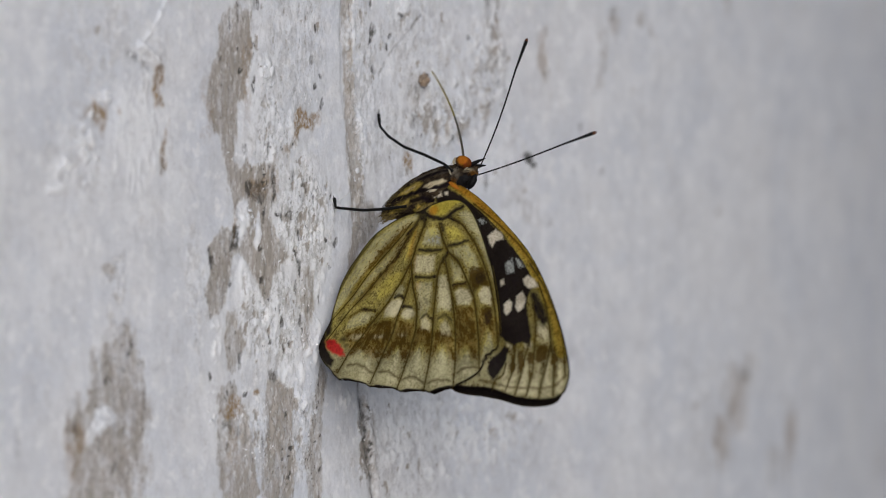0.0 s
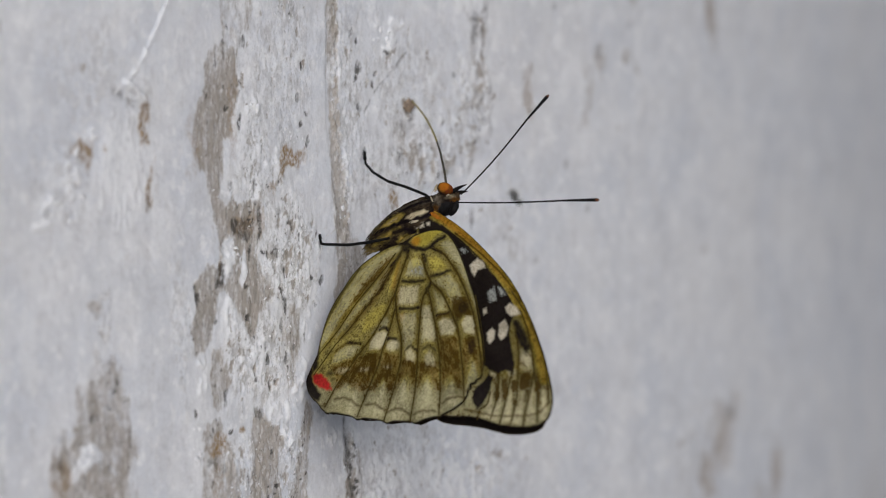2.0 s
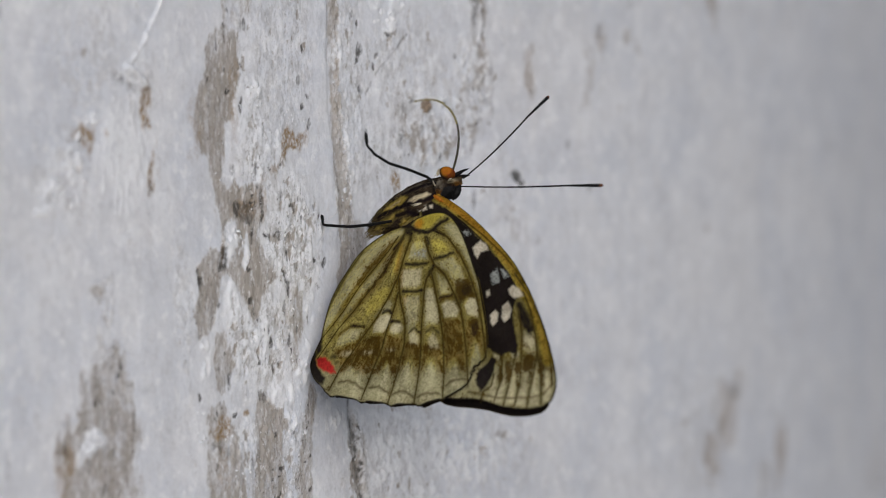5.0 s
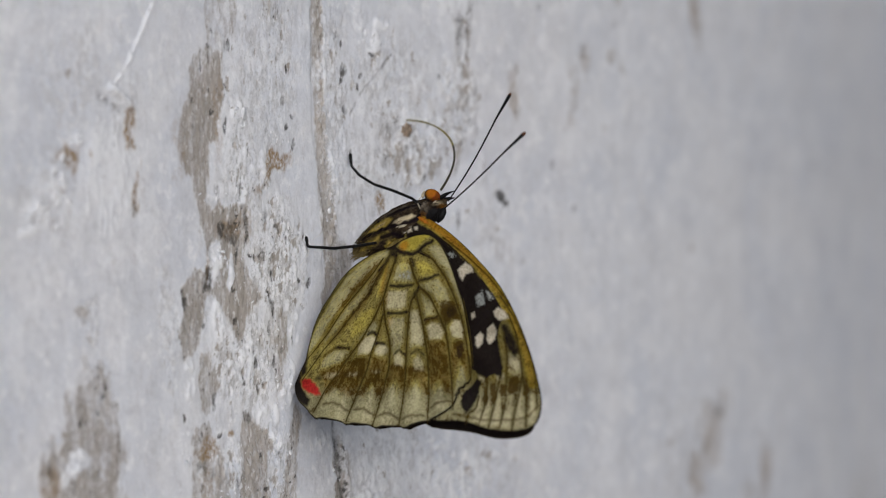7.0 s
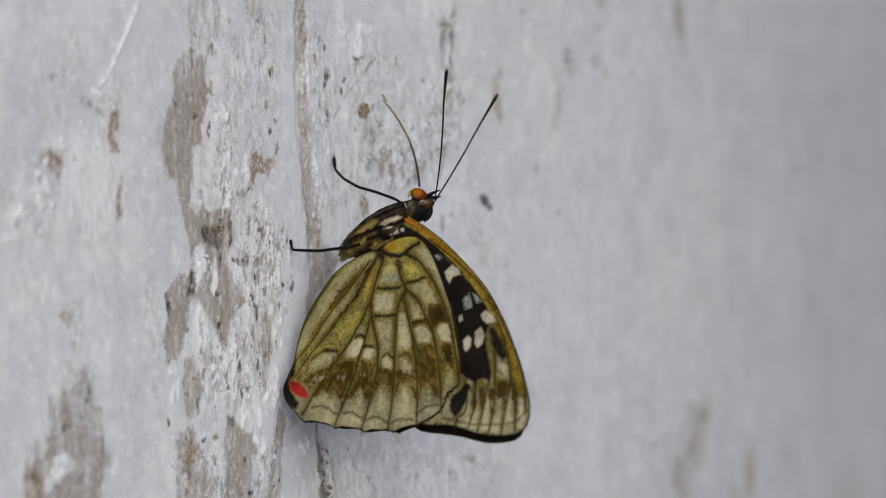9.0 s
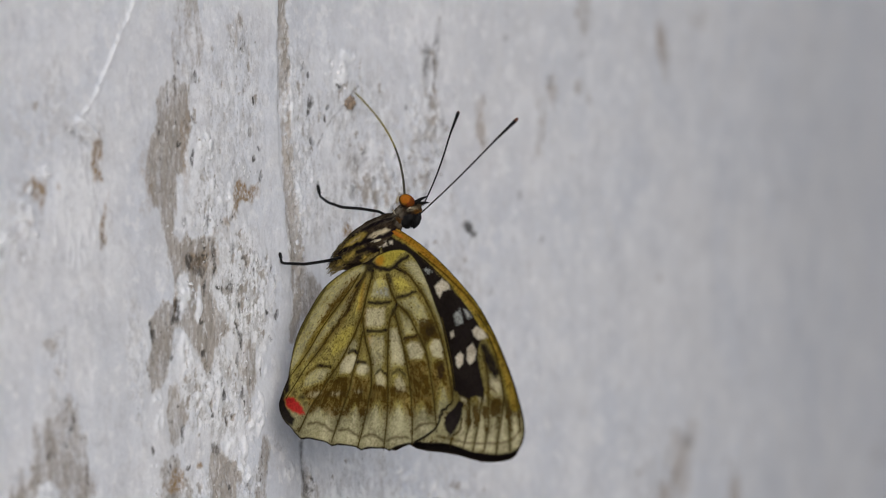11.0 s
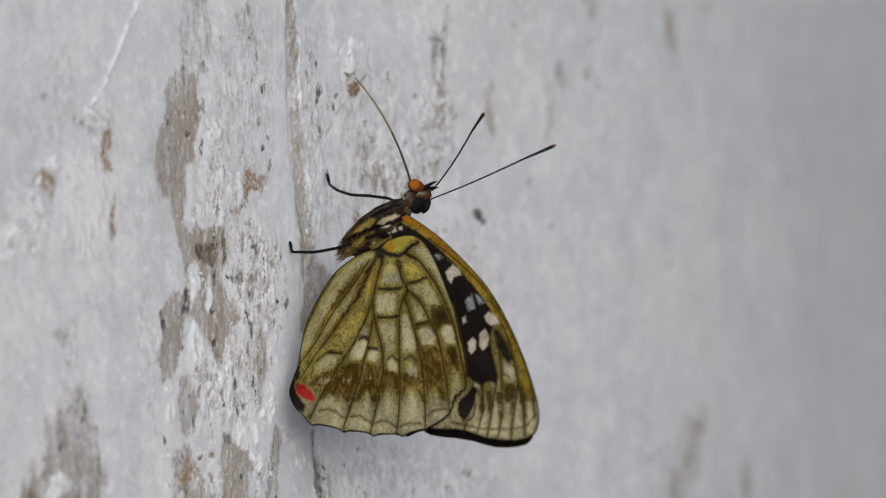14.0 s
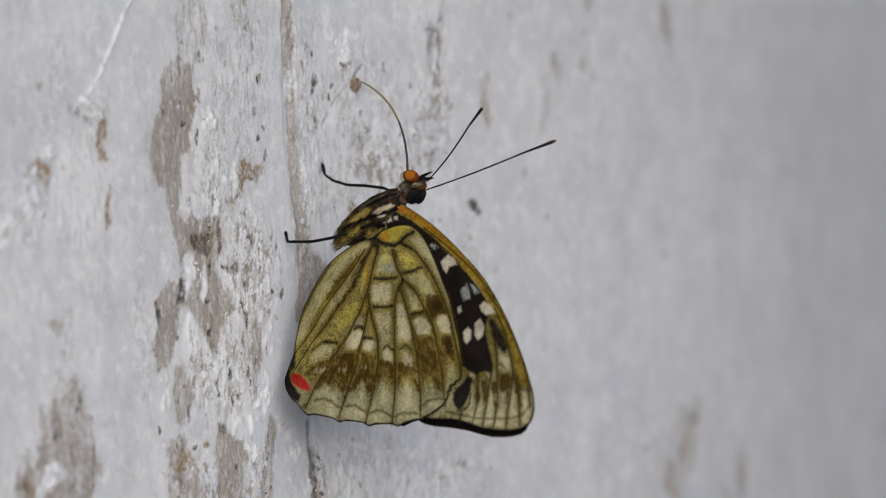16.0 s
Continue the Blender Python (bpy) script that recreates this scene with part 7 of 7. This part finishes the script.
    walk(leg_fore, [
        (0, pose(-0.01515, 0.00194, 0.01486, 1.4, 0.55, 2.29)),
        (0.5, pose(-0.01517, 0.00263, 0.0145, 0.37, -0.25, 0.77)),
        (1, pose(-0.01542, 0.0033, 0.01439, -0.49, -0.78, -0.59)),
        (1.5, pose(-0.01522, 0.00315, 0.01452, -0.26, -0.27, -0.36)),
        (2, pose(-0.01521, 0.00322, 0.01451, -0.35, -0.27, -0.53)),
        (2.5, pose(-0.01515, 0.00305, 0.01456, -0.11, -0.09, -0.17)),
        (3, pose(-0.01525, 0.00306, 0.0146, -0.12, -0.12, -0.16)),
        (5.5, pose(-0.01535, 0.00301, 0.01471, 0, 0, 0)),
        (6, pose(-0.0152, 0.00297, 0.01484, 0.12, 0.46, 0.03)),
        (6.5, pose(-0.01532, 0.00299, 0.01463, 0, -0.13, 0.04)),
        (7, pose(-0.01542, 0.00295, 0.01481, 0.12, 0.14, 0.16)),
        (7.5, pose(-0.01554, 0.00243, 0.01457, 0.63, -0.54, 1.36)),
        (8, pose(-0.01567, 0.00259, 0.0145, 0.4, -0.85, 1.06)),
        (8.5, pose(-0.01575, 0.00313, 0.01458, -0.2, -0.76, -0.07)),
        (11, pose(-0.01831, 0.0066, 0.01152, -4.89, -9.9, -5.48)),
        (11.5, pose(-0.01815, 0.00742, 0.01133, -5.72, -10.22, -7.11)),
        (12, pose(-0.01796, 0.00751, 0.01114, -5.91, -10.5, -7.4)),
        (12.5, pose(-0.01784, 0.00711, 0.01117, -5.57, -10.35, -6.75)),
        (13, pose(-0.01785, 0.0071, 0.011, -5.64, -10.73, -6.72)),
        (13.5, pose(-0.01789, 0.00729, 0.01124, -5.69, -10.22, -7.05)),
        (14, pose(-0.01787, 0.00704, 0.01115, -5.52, -10.4, -6.6)),
        (14.5, pose(-0.01769, 0.00688, 0.01116, -5.4, -10.25, -6.42)),
        (15, pose(-0.01766, 0.00697, 0.01104, -5.54, -10.49, -6.61)),
        (15.5, pose(-0.0176, 0.0068, 0.01108, -5.38, -10.35, -6.33)),
        (16, pose(-0.01786, 0.007, 0.01107, -5.52, -10.58, -6.53))])
    walk(leg_mid, [
        (0, pose(-0.01515, -0.00449, -0.00308, 0.17, -1.4, 2.78)),
        (0.5, pose(-0.01519, -0.00395, -0.00336, 0.48, -2.65, 0.32)),
        (1, pose(-0.0153, -0.00365, -0.0033, 0.49, -2.37, -1.13)),
        (1.5, pose(-0.01519, -0.00368, -0.0032, 0.4, -1.94, -0.91)),
        (2, pose(-0.01526, -0.00362, -0.00318, 0.38, -1.81, -1.22)),
        (2.5, pose(-0.0152, -0.00383, -0.00309, 0.27, -1.42, -0.22)),
        (3, pose(-0.01525, -0.00376, -0.00305, 0.25, -1.24, -0.6)),
        (5.5, pose(-0.01535, -0.00391, -0.00278, 0, 0, 0)),
        (6, pose(-0.01531, -0.00379, -0.00277, 0.01, 0.02, -0.49)),
        (6.5, pose(-0.01532, -0.00407, -0.00291, 0.09, -0.61, 0.74)),
        (7, pose(-0.01539, -0.00396, -0.00285, 0.05, -0.31, 0.22)),
        (7.5, pose(-0.01551, -0.00441, -0.00317, 0.24, -1.71, 2.07)),
        (8, pose(-0.01562, -0.00426, -0.0033, 0.36, -2.24, 1.32)),
        (8.5, pose(-0.01569, -0.00396, -0.00317, 0.31, -1.68, -0.04)),
        (11, pose(-0.0179, -0.00114, -0.00236, -0.26, 1.78, -12.35)),
        (11.5, pose(-0.01785, -0.00055, -0.00244, -0.15, 1.5, -14.59)),
        (12, pose(-0.01777, -0.00049, -0.00263, 0.09, 0.77, -14.86)),
        (12.5, pose(-0.01764, -0.00082, -0.00267, 0.12, 0.62, -13.62)),
        (13, pose(-0.0176, -0.00089, -0.00277, 0.23, 0.25, -13.36)),
        (13.5, pose(-0.01772, -0.00051, -0.0026, 0.05, 0.9, -14.78)),
        (14, pose(-0.01768, -0.00073, -0.00268, 0.13, 0.61, -13.96)),
        (14.5, pose(-0.01753, -0.00086, -0.00265, 0.09, 0.69, -13.47)),
        (15, pose(-0.01752, -0.00078, -0.00273, 0.19, 0.39, -13.78)),
        (15.5, pose(-0.01747, -0.00086, -0.00271, 0.16, 0.46, -13.49)),
        (16, pose(-0.01768, -0.00071, -0.00266, 0.11, 0.66, -14.03))])
    walk(droplet, [
        (0, pose(-0.01509, 0.01234, 0.02534, -0.78, -20.89, 88.16)),
        (0.5, pose(-0.01526, 0.01206, 0.02571, -0.34, -20.45, 89.09)),
        (1.5, pose(-0.01547, 0.01307, 0.0266, -0.05, -19.77, 90.21)),
        (3, pose(-0.01546, 0.01282, 0.02632, 0.1, -20, 90.18)),
        (5.5, pose(-0.01555, 0.01864, 0.02482, 0, -20, 90)),
        (6, pose(-0.01529, 0.01542, 0.02302, 0.23, -20.51, 89.57)),
        (6.5, pose(-0.01545, 0.0116, 0.0196, 0.05, -20.2, 89.75)),
        (7, pose(-0.01561, 0.01718, 0.02457, -0.15, -19.96, 89.94)),
        (7.5, pose(-0.01561, 0.01617, 0.02408, -0.44, -20.18, 89.31)),
        (8, pose(-0.01579, 0.01551, 0.02475, -0.44, -20.13, 89.49)),
        (8.5, pose(-0.01598, 0.00919, 0.02487, -0.41, -19.33, 89.71)),
        (10.8, pose(-0.01869, 0.013, 0.0257, -1.43, -13.76, 90.71)),
        (11, pose(-0.01897, 0.01308, 0.02742, -1.51, -13.28, 90.79)),
        (11.5, pose(-0.01872, 0.01326, 0.02718, -1.46, -12.28, 90.01)),
        (12, pose(-0.01843, 0.01351, 0.02723, -1.22, -12.18, 89.57)),
        (12.5, pose(-0.0183, 0.01318, 0.02676, -1.32, -12.48, 89.46)),
        (13, pose(-0.01837, 0.01254, 0.02679, -1.33, -12.14, 89.82)),
        (13.5, pose(-0.01831, 0.01268, 0.02663, -1.14, -12.85, 89.48)),
        (14, pose(-0.01835, 0.01206, 0.02713, -1.35, -12.93, 89.33)),
        (14.5, pose(-0.01813, 0.01261, 0.0272, -1.19, -12.97, 89.44)),
        (15, pose(-0.01808, 0.01263, 0.02713, -1.21, -12.88, 89.19)),
        (15.5, pose(-0.01801, 0.0124, 0.02687, -1.19, -13.21, 89.17)),
        (16, pose(-0.01829, 0.01396, 0.02652, -1.3, -12.91, 89.39))])
    rows = [[] for _ in proboscis]
    for t, *c in sip_rows():
        p0, p1, p2, p3 = (Vector(c[k:k + 3]) for k in (0, 3, 6, 9))
        fine = [p0 * (1 - s) ** 3 + p1 * 3 * s * (1 - s) ** 2 + p2 * 3 * s * s * (1 - s) + p3 * s ** 3 for s in (j / 80 for j in range(81))]
        run = np.concatenate([[0], np.cumsum([(b - a).length for a, b in zip(fine, fine[1:])])])
        for k in range(LINKS):
            at = run[-1] * (k + 0.5) / LINKS
            j = min(79, int(np.searchsorted(run, at)))
            mid = fine[j].lerp(fine[j + 1], 0.5)
            way = (fine[min(80, j + 2)] - fine[max(0, j - 2)]).normalized()
            rows[k].append((t, Matrix.Translation(mid * MM) @ way.to_track_quat("Z", "Y").to_matrix().to_4x4()))
    for link, keys in zip(proboscis, rows):
        walk(link, keys)
motions()
